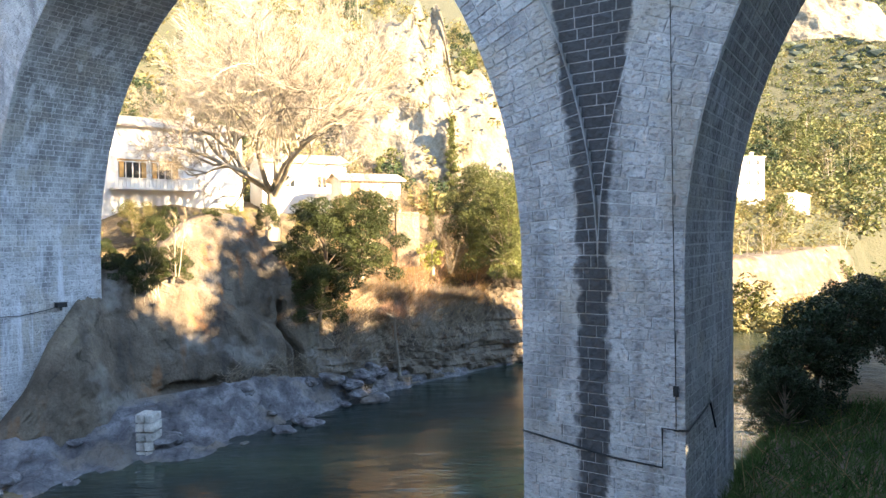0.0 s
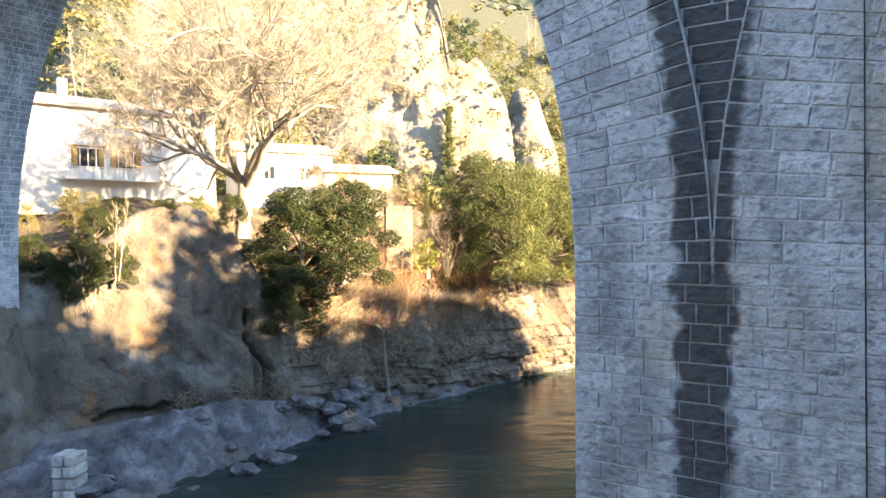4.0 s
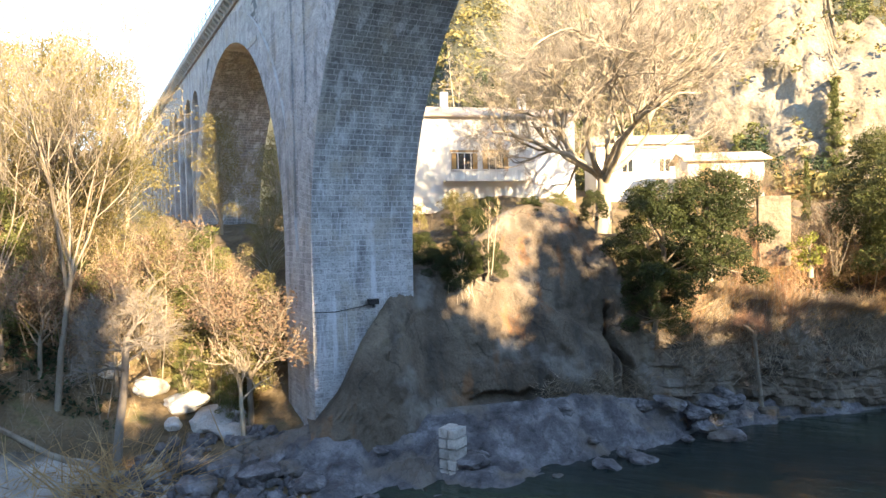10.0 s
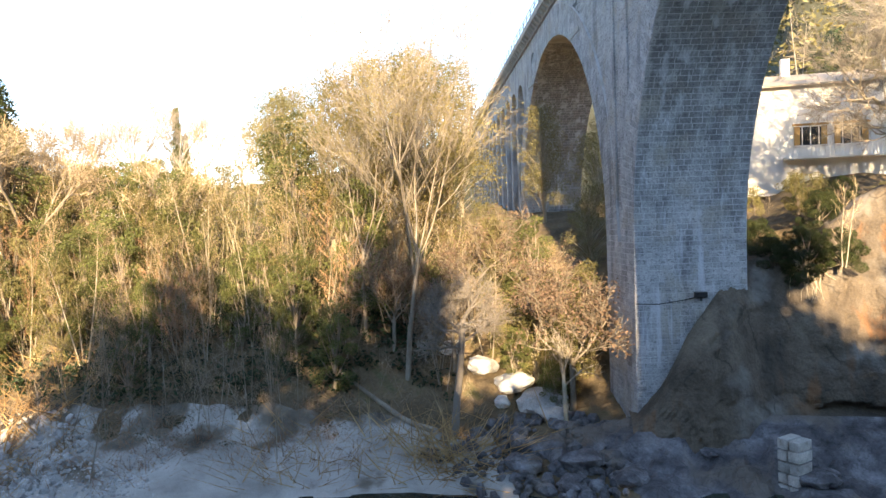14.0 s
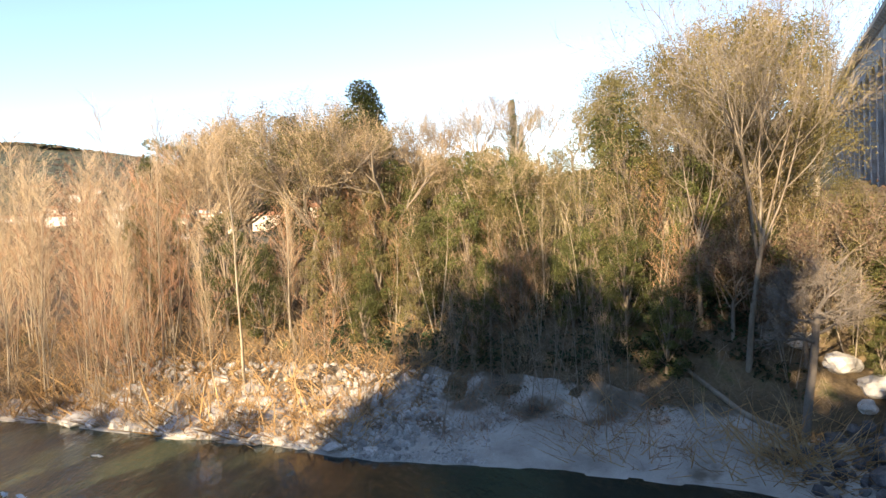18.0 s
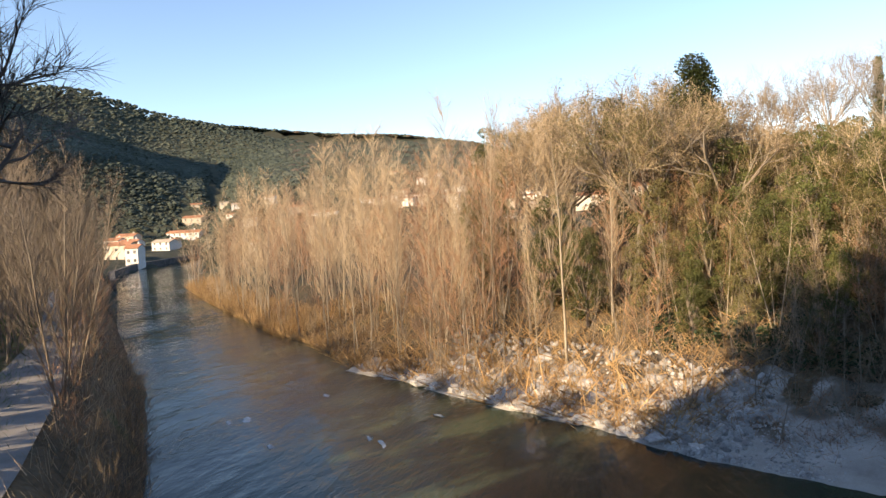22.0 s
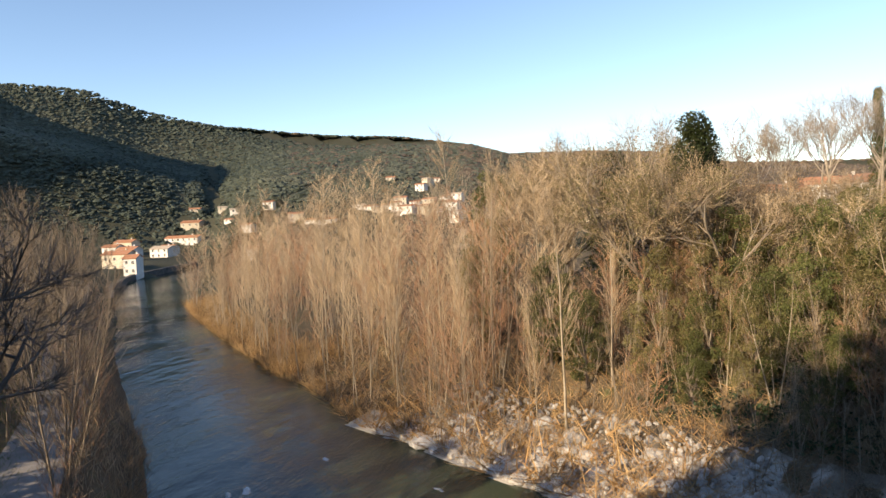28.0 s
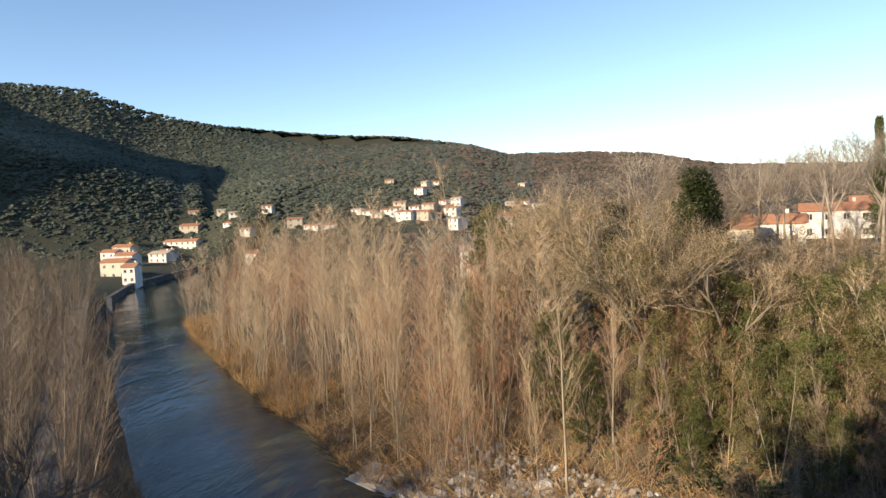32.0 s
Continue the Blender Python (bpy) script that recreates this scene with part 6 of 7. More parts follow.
scrub("slope_bushes", 800, crag_side, 2.2, 60, 0.3, M_LEAF, "green evergreen bushes on the slope beside the crag")
scrub("crag_scrub", 90, lambda r: (lambda x, h: (x, 111 + 0.3 * h, 15 + h))(-21 + 46 * r.random(), 50 * r.random()), 1.1, 22, 0.4, M_LEAF_OLIVE, "tufts of scrub growing on the crag")
scrub("bank_scrub", 1000, lambda r: (lambda x: (x, 0.95 * x + 47 + 45 * r.random()))(20 + 62 * r.random()), 1.2, 46, 0.15, M_LEAF_OLIVE, "olive and golden scrub on the upstream bank")
scrub("bank_bushes", 420, lambda r: (lambda x: (x, 0.95 * x + 47 + 47 * r.random()))(20 + 62 * r.random()), 1.4, 60, 0.15, M_LEAF, "green evergreen bushes on the upstream bank")
scrub("slope_ivy", 420, lambda r: slope_point(2 + 25 * r.random(), 10 + 12 * r.random()), 0.8, 40, 0.16, M_LEAF_DARK, "dark ivy and bramble under the trees")
scrub("ledge_scrub", 150, lambda r: (lambda t: (-9 + 24 * t + r.uniform(-2, 0), 54.5 + 22 * t + r.uniform(0, 2.5), 6.2 + 2.6 * r.random()))(r.random()), 0.7, 40, 0.13, M_LEAF_GOLD, "dry golden scrub on the edge of the rock face")


def near_place(r):
    while True:
        x, y = 3.5 + 17 * r.random(), 4 + 24 * r.random()
        if x > 5 + 0.62 * max(0, y - 17) or y < 17:
            return (x, y)


stalks("grass", 26000, near_place, 0.65, 0.02, M_GRASS, "rough green grass on the steep near bank", 0.5, "grass")
stalks("tall_grass", 500, near_place, 1.5, 0.012, M_DRY, "long dry grass stems on the near bank", 0.6, "grass")
stalks("near_brush", 2500, lambda r: (lambda t: (-12 - 34 * t - 2.5 + 4 * r.random(), -5 - 30 * t - 1.5 + 4 * r.random()))(r.random()), 1.5, 0.016, M_TWIG, "low bare brush between path and water", 0.5)
stalks("path_verge", 4000, lambda r: (lambda t: (-14 - 34 * t - 4.5 * r.random(), -14 - 33 * t - 4.5 * r.random()))(r.random()), 0.6, 0.014, M_GRASS, "dull grass on the verge of the path", 0.5, "grass")


def far_woods(name, n, place, size, material, label, sub=1):
    rng = random.Random(n + 3)
    base = bmesh.new()
    bmesh.ops.create_icosphere(base, subdivisions=sub, radius=1.0)
    bv = np.array([v.co[:] for v in base.verts])
    bf = np.array([[v.index for v in f.verts] for f in base.faces])
    base.free()
    pts = [place(rng) for _ in range(n)]
    zs = ground_z(np.array([p[0] for p in pts]), np.array([p[1] for p in pts]))
    V, F = [], []
    g = np.random.default_rng(n)
    for k, ((x, y), z) in enumerate(zip(pts, zs)):
        far = x * x + y * y > 400 ** 2
        s = size * (0.5 + 0.9 * rng.random() ** 1.7) * (1.7 if far else 1.0)
        lump = 1 + g.uniform(-0.38, 0.38, len(bv))
        V.append(bv * lump[:, None] * np.array([s, s * rng.uniform(0.7, 1.3), s * rng.uniform(0.4, 0.65)]) + np.array([x, y, z + (-0.22 if far else 0.1) * s]))
        F.append(bf + k * len(bv))
    ob = mesh_ob(name, np.concatenate(V).tolist(), np.concatenate(F).tolist(), material)
    tagged(ob, label, "woods", kind="stuff")


# the blue-grey in these greens stands in for distance haze
M_WOODS = mat("hazed_evergreen_woods", [(0.042, 0.057, 0.046), (0.068, 0.082, 0.062), (0.108, 0.114, 0.086)], 0.012, 0.9, 0.5, 1.1, island=0.13, fine=0.3)
M_WOODS_TAN = mat("far_winter_woods", [(0.10, 0.078, 0.06), (0.14, 0.105, 0.078)], 0.05, 0.95, 1.0, 1.1, island=0.2, fine=1.0)


def polar(y0, y1, r0, r1, p=0.6):
    def place(r):
        a, d = radians(r.uniform(y0, y1)), r0 + (r1 - r0) * r.random() ** p
        return (-math.sin(a) * d, 8 + math.cos(a) * d)
    return place


far_woods("far_woods", 42000, polar(100, 148, 335, 590, 0.8), 1.05, M_WOODS, "dark evergreen woods over the far hillsides")
far_woods("spur_woods", 9000, polar(124, 152, 350, 490, 0.8), 1.1, M_WOODS, "dark shaded woods on the spur above the river")
far_woods("winter_woods", 14000, polar(70, 106, 300, 590), 1.15, M_WOODS_TAN, "brown leafless woods on the low far hills")
far_woods("winter_patches", 1800, polar(103, 120, 380, 580), 1.3, M_WOODS_TAN, "brown leafless trees scattered in the far evergreen woods")
far_woods("valley_trees", 1500, polar(96, 127, 250, 370), 1.5, M_WOODS, "dark trees among the houses of the valley")
far_woods("valley_bare_trees", 1000, polar(74, 118, 150, 330), 1.4, M_WOODS_TAN, "brown leafless trees among the valley houses")
far_woods("riverside_woods", 900, polar(119, 150, 345, 400), 1.7, M_WOODS, "dark trees behind the houses at the river bend", 2)
far_woods("slope_woods", 2200, polar(-42, 30, 330, 520), 3.0, M_WOODS, "dark woods on the upper slopes behind the viaduct")

# ---- houses ----
def window(parent, x, y, z, w, h, glass=M_GLASS, trim=M_WALL_WHITE, bars=1, shutter=None):
    """A window in a front that faces -y: frame, pane, bars, sill, shutters."""
    win = part("window", box_bm(x - w / 2, y - 0.03, z, x + w / 2, y + 0.03, z + h), M_BLACK, parent)
    bm = box_bm(x - w / 2, y - 0.06, z, x - w / 2 + 0.09, y - 0.03, z + h)
    box_bm(x + w / 2 - 0.09, y - 0.06, z, x + w / 2, y - 0.03, z + h, bm=bm)
    box_bm(x - w / 2 + 0.09, y - 0.06, z + h - 0.09, x + w / 2 - 0.09, y - 0.03, z + h, bm=bm)
    box_bm(x - w / 2 + 0.09, y - 0.06, z, x + w / 2 - 0.09, y - 0.03, z + 0.09, bm=bm)
    for k in range(bars):
        q = x - w / 2 + w * (k + 1) / (bars + 1)
        box_bm(q - 0.04, y - 0.06, z + 0.09, q + 0.04, y - 0.03, z + h - 0.09, bm=bm)
    part("window_frame", bm, trim, win)
    part("pane", box_bm(x - w / 2 + 0.09, y - 0.045, z + 0.09, x + w / 2 - 0.09, y - 0.035, z + h - 0.09), glass, win)
    if shutter:
        for sx in (-1, 1):
            q = x + sx * (w / 2 + w * 0.26)
            part("shutter", box_bm(q - w * 0.25, y - 0.08, z, q + w * 0.25, y - 0.035, z + h), shutter, parent)
    return win


def gable_roof(x0, x1, y0, y1, z, rise, over=0.4, thick=0.16):
    """A ridged roof with its ridge along x, as one shell with thickness."""
    ym = (y0 + y1) / 2
    bm = bmesh.new()
    prof = [(y0 - over, z - 0.1), (ym, z + rise), (y1 + over, z - 0.1), (y1 + over, z - 0.1 - thick), (ym, z + rise - thick), (y0 - over, z - 0.1 - thick)]
    va = [bm.verts.new((x0 - over, y, q)) for y, q in prof]
    vb = [bm.verts.new((x1 + over, y, q)) for y, q in prof]
    for k in range(6):
        r = (k + 1) % 6
        bm.faces.new((va[k], va[r], vb[r], vb[k]))
    for vs in (va, vb):
        bm.faces.new((vs[0], vs[1], vs[4], vs[5]))
        bm.faces.new((vs[1], vs[2], vs[3], vs[4]))
    bmesh.ops.recalc_face_normals(bm, faces=bm.faces)
    return bm


def walls_bm(x0, x1, y0, y1, z0, z1, rise):
    bm = bmesh.new()
    ym = (y0 + y1) / 2
    pts = [(y0, z0), (y1, z0), (y1, z1), (ym, z1 + rise - 0.18), (y0, z1)]
    va = [bm.verts.new((x0, y, z)) for y, z in pts]
    vb = [bm.verts.new((x1, y, z)) for y, z in pts]
    for k in range(5):
        r = (k + 1) % 5
        bm.faces.new((va[k], va[r], vb[r], vb[k]))
    bm.faces.new(va[::-1])
    bm.faces.new(vb)
    bmesh.ops.recalc_face_normals(bm, faces=bm.faces)
    return bm


def house(x, y, turn, w, d, h, wall, roof, cols, floors, label, z=None, rise=1.3, shutter=None, chimney=True, name="house", group="village houses"):
    root = new(name)
    part("wall", walls_bm(-w / 2, w / 2, 0, d, -2.5, h, rise), wall, root)
    rf = part("roof", gable_roof(-w / 2, w / 2, 0, d, h, rise), roof, root)
    if chimney:
        part("chimney", box_bm(w * 0.22, d * 0.55, h + rise * 0.5, w * 0.22 + 0.6, d * 0.55 + 0.6, h + rise + 0.8, 0.05), wall, rf)
    for fl in range(floors):
        for c in range(cols):
            window(root, -w / 2 + w * (c + 0.5) / cols, -0.01, 0.9 + fl * (h / floors), min(1.1, w / cols * 0.45), 1.35, shutter=shutter)
    root.matrix_world = pose(x, y, gz(x, y) if z is None else z, 0, 0, turn)
    tagged(root, label, "house", group)
    return root


# the white house on the terrace behind the great tree
hx, hy, turn = -33.0, 63.0, 41.4
home = new("white_house")
home.matrix_world = pose(hx, hy, 14.9, 0, 0, turn)
tagged(home, "long white two-storey house with a pale tiled roof, above the river", "house")
part("wall", walls_bm(-3, 15.7, 0, 9, -1.5, 7.6, 1.5), M_WALL_WHITE, home)
roof = part("roof", gable_roof(-3, 15.7, 0, 9, 7.6, 1.5, 0.5), M_ROOF_PALE, home)
for cx in (3.4, 11.4):
    part("chimney", box_bm(cx, 3.6, 8.6, cx + 0.7, 4.3, 10.4, 0.05), M_WALL_WHITE, roof)
for cx in (4.7, 7.7):
    window(home, cx, -0.02, 2.35, 2.5, 1.75, trim=M_WALL_WHITE, bars=3)
    for sx in (-1, 1):
        part("shutter", box_bm(cx + sx * 1.02 - 0.22, -0.12, 2.4, cx + sx * 1.02 + 0.22, -0.07, 4.05, 0.01), M_WOOD, home, "open honey-coloured wooden shutter")
    part("lintel", box_bm(cx - 1.35, -0.1, 4.12, cx + 1.35, -0.03, 4.3), M_WOOD, home)
for cx in (6.2, 12.6):
    for sx in (-1, 1):
        part("shutter", box_bm(cx + sx * 0.27 - 0.25, -0.07, 5.1, cx + sx * 0.27 + 0.25, -0.012, 6.6, 0.01), M_WALL_WHITE, home, "closed white shutter")
bal = part("balcony", box_bm(2.6, -1.3, 1.35, 10.8, -0.03, 1.55, 0.02), M_WALL_WHITE, home)
for k in range(24):
    part("baluster", box_bm(2.75 + k * 0.34, -1.25, 1.55, 2.8 + k * 0.34, -1.2, 2.35), M_WALL_WHITE, bal)
part("handrail", box_bm(2.6, -1.28, 2.35, 10.8, -1.18, 2.43), M_WALL_WHITE, bal)
annex = new("garden_annex")
annex.matrix_world = pose(-19.6, 75.0, 15.4, 0, 0, 28)
part("wall", walls_bm(0, 9.5, 0, 6, -2, 4.6, 1.0), M_WALL_WHITE, annex)
part("roof", gable_roof(0, 9.5, 0, 6, 4.6, 1.0), M_ROOF_PALE, annex)
window(annex, 3.0, -0.02, 1.6, 1.2, 1.4)
window(annex, 6.6, -0.02, 1.6, 1.2, 1.4)
tagged(annex, "low white annex with a pale tiled roof behind the great tree", "house")
shed = new("garden_shed")
shed.matrix_world = pose(-10.6, 72.0, 15.3, 0, 0, 26)
part("wall", walls_bm(0, 6.5, 0, 4, -2, 2.3, 0.7), M_WALL_WHITE, shed)
part("roof", gable_roof(0, 6.5, 0, 4, 2.3, 0.7, 0.5), M_ROOF_PALE, shed)
part("door", box_bm(1.0, -0.06, 0.0, 2.0, -0.01, 2.0, 0.02), M_WOOD, shed)
tagged(shed, "small white garden shed with a pale roof on the terrace", "shed")
retain = part("garden_wall", box_bm(-3.6, 0, 0, -1.6, 0.5, 4.6, 0.06), M_LIME, None)
retain.matrix_world = pose(-0.6, 59.5, 9.0, 0, 0, 20)
tagged(retain, "pale stone garden wall on the slope above the rock", "wall")

# flat-roofed villa upstream, past the near pier
villa = new("villa")
villa.matrix_world = pose(57.0, 136.5, 20.0, 0, 0, 8) @ Matrix.Diagonal((0.72, 0.72, 0.72, 1))
part("wall", box_bm(-6.6, 0, -6, 7.6, 9, 8.1), M_WALL_WHITE, villa)
part("cornice", box_bm(-6.9, -0.3, 8.1, 7.9, 9.3, 8.45, 0.04), M_WALL_CREAM, villa)
for cx in (-4.5, 1.2, 5.4):
    part("chimney", box_bm(cx, 3, 8.45, cx + 0.9, 3.9, 9.9, 0.05), M_WALL_CREAM, villa)
for fl in (0.4, 3.2, 6.0):
    for k in range(5):
        window(villa, -5.2 + 2.7 * k, -0.02, fl, 1.0, 1.5, shutter=M_WALL_CREAM)
tagged(villa, "pale flat-roofed three-storey villa on the upstream bank", "house")
house(71, 141, 10, 8, 7, 5.0, M_WALL_CREAM, M_ROOF_PALE, 2, 2, "grey-cream house with a pale roof upstream", rise=1.2).scale = (0.62, 0.62, 0.62)
house(86, 120, -10, 9, 7, 4.5, M_WALL_WHITE, M_ROOF, 3, 1, "white house with a tiled roof upstream", rise=1.2)

# houses at the bend of the river
# quay stone coloured darker to stand in for the shade on the walls
M_QUAY = mat("shade_dark_quay_stone", [(0.06, 0.058, 0.055), (0.11, 0.105, 0.10), (0.16, 0.15, 0.14)], 0.6, 0.9, 0.5, 4)
for x, y, tr, w, d, h, wl, rf, c, fl, lab in (
        (-238, -192, 96, 10, 9, 5.0, M_WALL_WHITE, M_ROOF_PALE, 3, 2, "white gabled house by the river bend with a pale tiled roof"),
        (-252, -200, 96, 8, 7, 4.6, M_WALL_WHITE, M_ROOF, 2, 1, "small white house with an orange tiled roof at the bend"),
        (-275, -210, 100, 20, 9, 5.5, M_WALL_WHITE, M_ROOF, 6, 2, "long white house with an orange tiled roof"),
        (-290, -216, 100, 12, 9, 6.0, M_WALL_CREAM, M_ROOF, 3, 2, "cream house with an orange tiled roof"),
        (-188, -168, 104, 11, 8, 7.0, M_WALL_CREAM, M_ROOF, 3, 2, "cream riverside house with a terracotta roof"),
        (-176, -151, 106, 5, 6, 6.5, M_WALL_WHITE, M_ROOF, 2, 2, "narrow white house on the quay"),
        (-218, -191, 100, 9, 8, 6.5, M_WALL_WHITE, M_ROOF, 3, 2, "white house with a red tiled roof"),
        (-240, -212, 100, 10, 8, 7.5, M_WALL_CREAM, M_ROOF, 3, 2, "tall cream house with a red tiled roof among trees"),
        (-228, -208, 98, 8, 7, 6.5, M_WALL_WHITE, M_ROOF, 2, 2, "white house with an orange tiled roof behind the quay"),
        (-258, -160, 96, 7, 6, 4, M_WALL_WHITE, M_ROOF, 2, 1, "small white house with a tiled roof by the trees")):
    house(x, y, tr, w, d, h, wl, rf, c, fl, lab, z=max(1.6, gz(x, y) - 0.6)).scale = (0.82, 0.82, 0.82)
for cx, cy, rz, half in ((-131, -117, 43.5, 17), (-159, -139.6, 33.3, 19), (-202, -159, 18.1, 29)):
    quay = part("quay_wall", box_bm(-half, 0, -1.5, half, 1.2, 1.9, 0.05), M_QUAY, None)
    quay.matrix_world = pose(cx, cy, 0, 0, 0, rz)
    tagged(quay, "grey stone quay wall at the river bend", "wall", "quay walls")
# the village over the wood: scattered houses, then the old centre that climbs the slope
rh = random.Random(21)
VALLEY = [(-305, -224, 7), (-310, -210, 7), (-295, -192, 8), (-289, -193, 6), (-269, -170, 6), (-256, -130, 10), (-257, -123, 7), (-259, -139, 8), (-288, -170, 6), (-350, -132, 6), (-407, -71, 6), (-247, -66, 6)]
CENTRE = [(-284, -122, 6), (-281, -115, 7), (-284, -108, 6), (-291, -104, 7), (-293, -98, 6), (-269, -94, 9), (-270, -86, 8), (-278, -101, 6), (-281, -93, 6), (-289, -90, 7), (-276, -82, 6), (-329, -108, 6), (-346, -111, 5), (-360, -110, 7), (-311, -90, 6), (-297, -84, 6), (-309, -83, 6), (-280, -77, 7), (-276, -109, 6)]
EAST = [(-341, -57, 7), (-327, -48, 8), (-335, -63, 6), (-231, -34, 5), (-229, -27, 6), (-211, -38, 5), (-312, -41, 7), (-310, -50, 6)]
for x, y, w in VALLEY + CENTRE + EAST:
    wl = rh.choice((M_WALL_CREAM, M_WALL_WHITE, M_WALL_WHITE))
    fl = rh.choice((1, 1, 2))
    yaw = math.degrees(math.atan2(-x, y))
    house(x, y, yaw - 20 + rh.uniform(-25, 25), w, rh.uniform(5, 7), 2.6 * fl, wl, rh.choice((M_ROOF, M_ROOF, M_ROOF_PALE)), max(2, int(w / 3.2)), fl, ("cream" if wl is M_WALL_CREAM else "white") + " village house with a tiled roof on the slope", z=gz(x, y) + 0.3, rise=0.8, chimney=False).scale = (0.8, 0.8, 0.75)
# houses among the trees beyond the wood
for x, y, tr, w, h, wl, rf, lab in ((-145, -32.2, 100, 4.5, 7.0, M_WALL_WHITE, M_ROOF_PALE, "small white hut among the bare trees"), (-106, 22.5, 84, 11, 4.5, M_WALL_WHITE, M_ROOF, "white house with an orange tiled roof above the wood"),
                                   (-122, 34, 80, 13, 6.0, M_WALL_WHITE, M_ROOF, "white gabled house with a tiled roof above the wood"), (-100, 16, 82, 9, 4.2, M_WALL_CREAM, M_ROOF, "cream house with an orange tiled roof above the wood"),
                                   
                                   (-215, 0, 92, 14, 6, M_WALL_CREAM, M_ROOF, "cream house with a tiled roof beyond the wood"), (-232, -14, 95, 16, 6, M_WALL_CREAM, M_ROOF, "long cream house beyond the wood"),
                                   (-205, -28, 98, 10, 5, M_WALL_CREAM, M_ROOF_PALE, "cream house with a pale roof beyond the wood"), (-250, -50, 100, 15, 6, M_WALL_CREAM, M_ROOF, "cream house below the hill"), (-145, 46, 78, 12, 6, M_WALL_WHITE, M_ROOF, "white house behind the cypress")):
    house(x, y, tr, w, 7.5, h, wl, rf, max(2, int(w / 3)), 1 + (h > 5), lab, z=gz(x, y) + 0.2, rise=1.4).scale = (0.78, 0.78, 0.78)

# ---- small things by the viaduct ----
lamp = new("floodlight")
lamp.parent = None
part("housing", box_bm(-0.28, -0.16, -0.13, 0.28, 0.16, 0.13, 0.03), M_BLACK, lamp)
part("bracket", box_bm(-0.05, -0.05, -0.3, 0.05, 0.05, -0.13), M_METAL, lamp)
part("visor", box_bm(-0.3, -0.2, 0.13, 0.3, 0.18, 0.16, 0.01), M_METAL, lamp)
lp = via(PIER2[1] + 0.2, 21.0, 8.1)
lamp.matrix_world = pose(lp.x, lp.y, lp.z, 0, 0, -33 + 90)
tagged(lamp, "black floodlight box fixed to the pier's inner face", "lamp")


def cable(name, pts, r, label):
    v, f = [], []
    tube(v, f, pts, [r] * len(pts), 6, True)
    ob = mesh_ob(name, v, f, M_BLACK)
    ob.matrix_world = viaduct.matrix_world
    tagged(ob, label, "cable")
    return ob


cable("lamp_cable", [(PIER2[1] + 0.04, W0 + 0.05, 7.75), (PIER2[1] + 0.05, W0 + 1.2, 7.7), (PIER2[1] + 0.05, W0 + 2.4, 7.85), (PIER2[1] + 0.08, 20.9, 8.0)], 0.02, "thin black cable along the pier to the floodlight")
f0 = W0 - 0.05
cable("pier_cable", [(-4.75, f0, 27), (-4.70, f0, 18), (-4.66, f0, 12), (-4.62, f0, 8.0), (-4.62, f0, 6.95)], 0.012, "thin black cable running down the pier")
cable("pier_conduit", [(-8.74, f0, 6.35), (-7.6, f0, 6.2), (-6.2, f0, 6.02), (-4.95, f0, 5.98), (-4.95, f0, 6.95), (-4.6, f0, 6.93), (-4.36, f0 + 0.06, 6.95), (-4.33, W0 + 1.4, 7.1), (-4.33, W0 + 2.2, 7.2), (-4.3, W0 + 2.7, 6.4)], 0.028, "black conduit bent across the pier's foot")
jb = part("junction_box", box_bm(-4.68, f0 - 0.04, 7.75, -4.56, f0 + 0.03, 8.0, 0.01), M_BLACK, None)
jb.matrix_world = viaduct.matrix_world
tagged(jb, "small black junction box on the pier", "electrical box")
def rapid(x, y, length, width, seed):
    """A low broken hump of white water over a sunken stone."""
    r = random.Random(seed)
    rows = []
    for a in range(14):
        row = []
        for b in range(9):
            u, v = a / 13 - 0.5, b / 8 - 0.5
            lift = max(0, 1 - (2 * u) ** 2 - (2 * v) ** 2)
            row.append((u * length * (1 + 0.4 * v) + 0.1 * r.gauss(0, 1), v * width + 0.06 * r.gauss(0, 1), -0.04 + 0.08 * lift + 0.03 * r.random() * (lift > 0)))
        rows.append(row)
    ob = sheet("white_water", rows, M_FOAM, False)
    ob.matrix_world = pose(x, y, 0, 0, 0, 225 + r.uniform(-15, 15))
    tagged(ob, "white foam of a small rapid on the dark river", "rapid", "small rapids", kind="stuff")


for k, (x, y, ln, wd) in enumerate(((-37.4, -17.4, 1.6, 0.5), (-36.6, -18.2, 1.0, 0.35), (-34.5, -6.9, 1.5, 0.3), (-35.2, -8.0, 0.9, 0.25), (-39.9, -5.4, 0.9, 0.3), (-33.0, -13.0, 0.7, 0.2), (-43.5, -15.0, 0.8, 0.25))):
    rapid(x, y, ln, wd, k)
# old masonry stump on the rock shelf
M_STUMP = mat("old_masonry", [(0.24, 0.23, 0.21), (0.42, 0.40, 0.37), (0.58, 0.56, 0.52)], 1.6, 0.95, 1.0, 7, fine=22, ob_rand=0.2)
stump = new("masonry_block")
stump.matrix_world = pose(-15.9, 37.7, 0.3, 0, 0, -4) @ Matrix.Diagonal((0.85, 0.85, 1, 1))
rs = random.Random(9)
for lay in range(-2, 4):
    for k in range(2):
        w = 0.62 if (lay + k) % 2 else 0.55
        x0 = -0.62 + (0 if k == 0 else 0.62 if lay % 2 else 0.56)
        part("stone", box_bm(x0 + 0.015, -0.6 + rs.uniform(-0.03, 0.03), 0.1 + lay * 0.5, x0 + w - 0.005 + rs.uniform(-0.05, 0.02), 0.6, 0.1 + lay * 0.5 + 0.465 - rs.uniform(0, 0.06), 0.07), M_STUMP, stump)
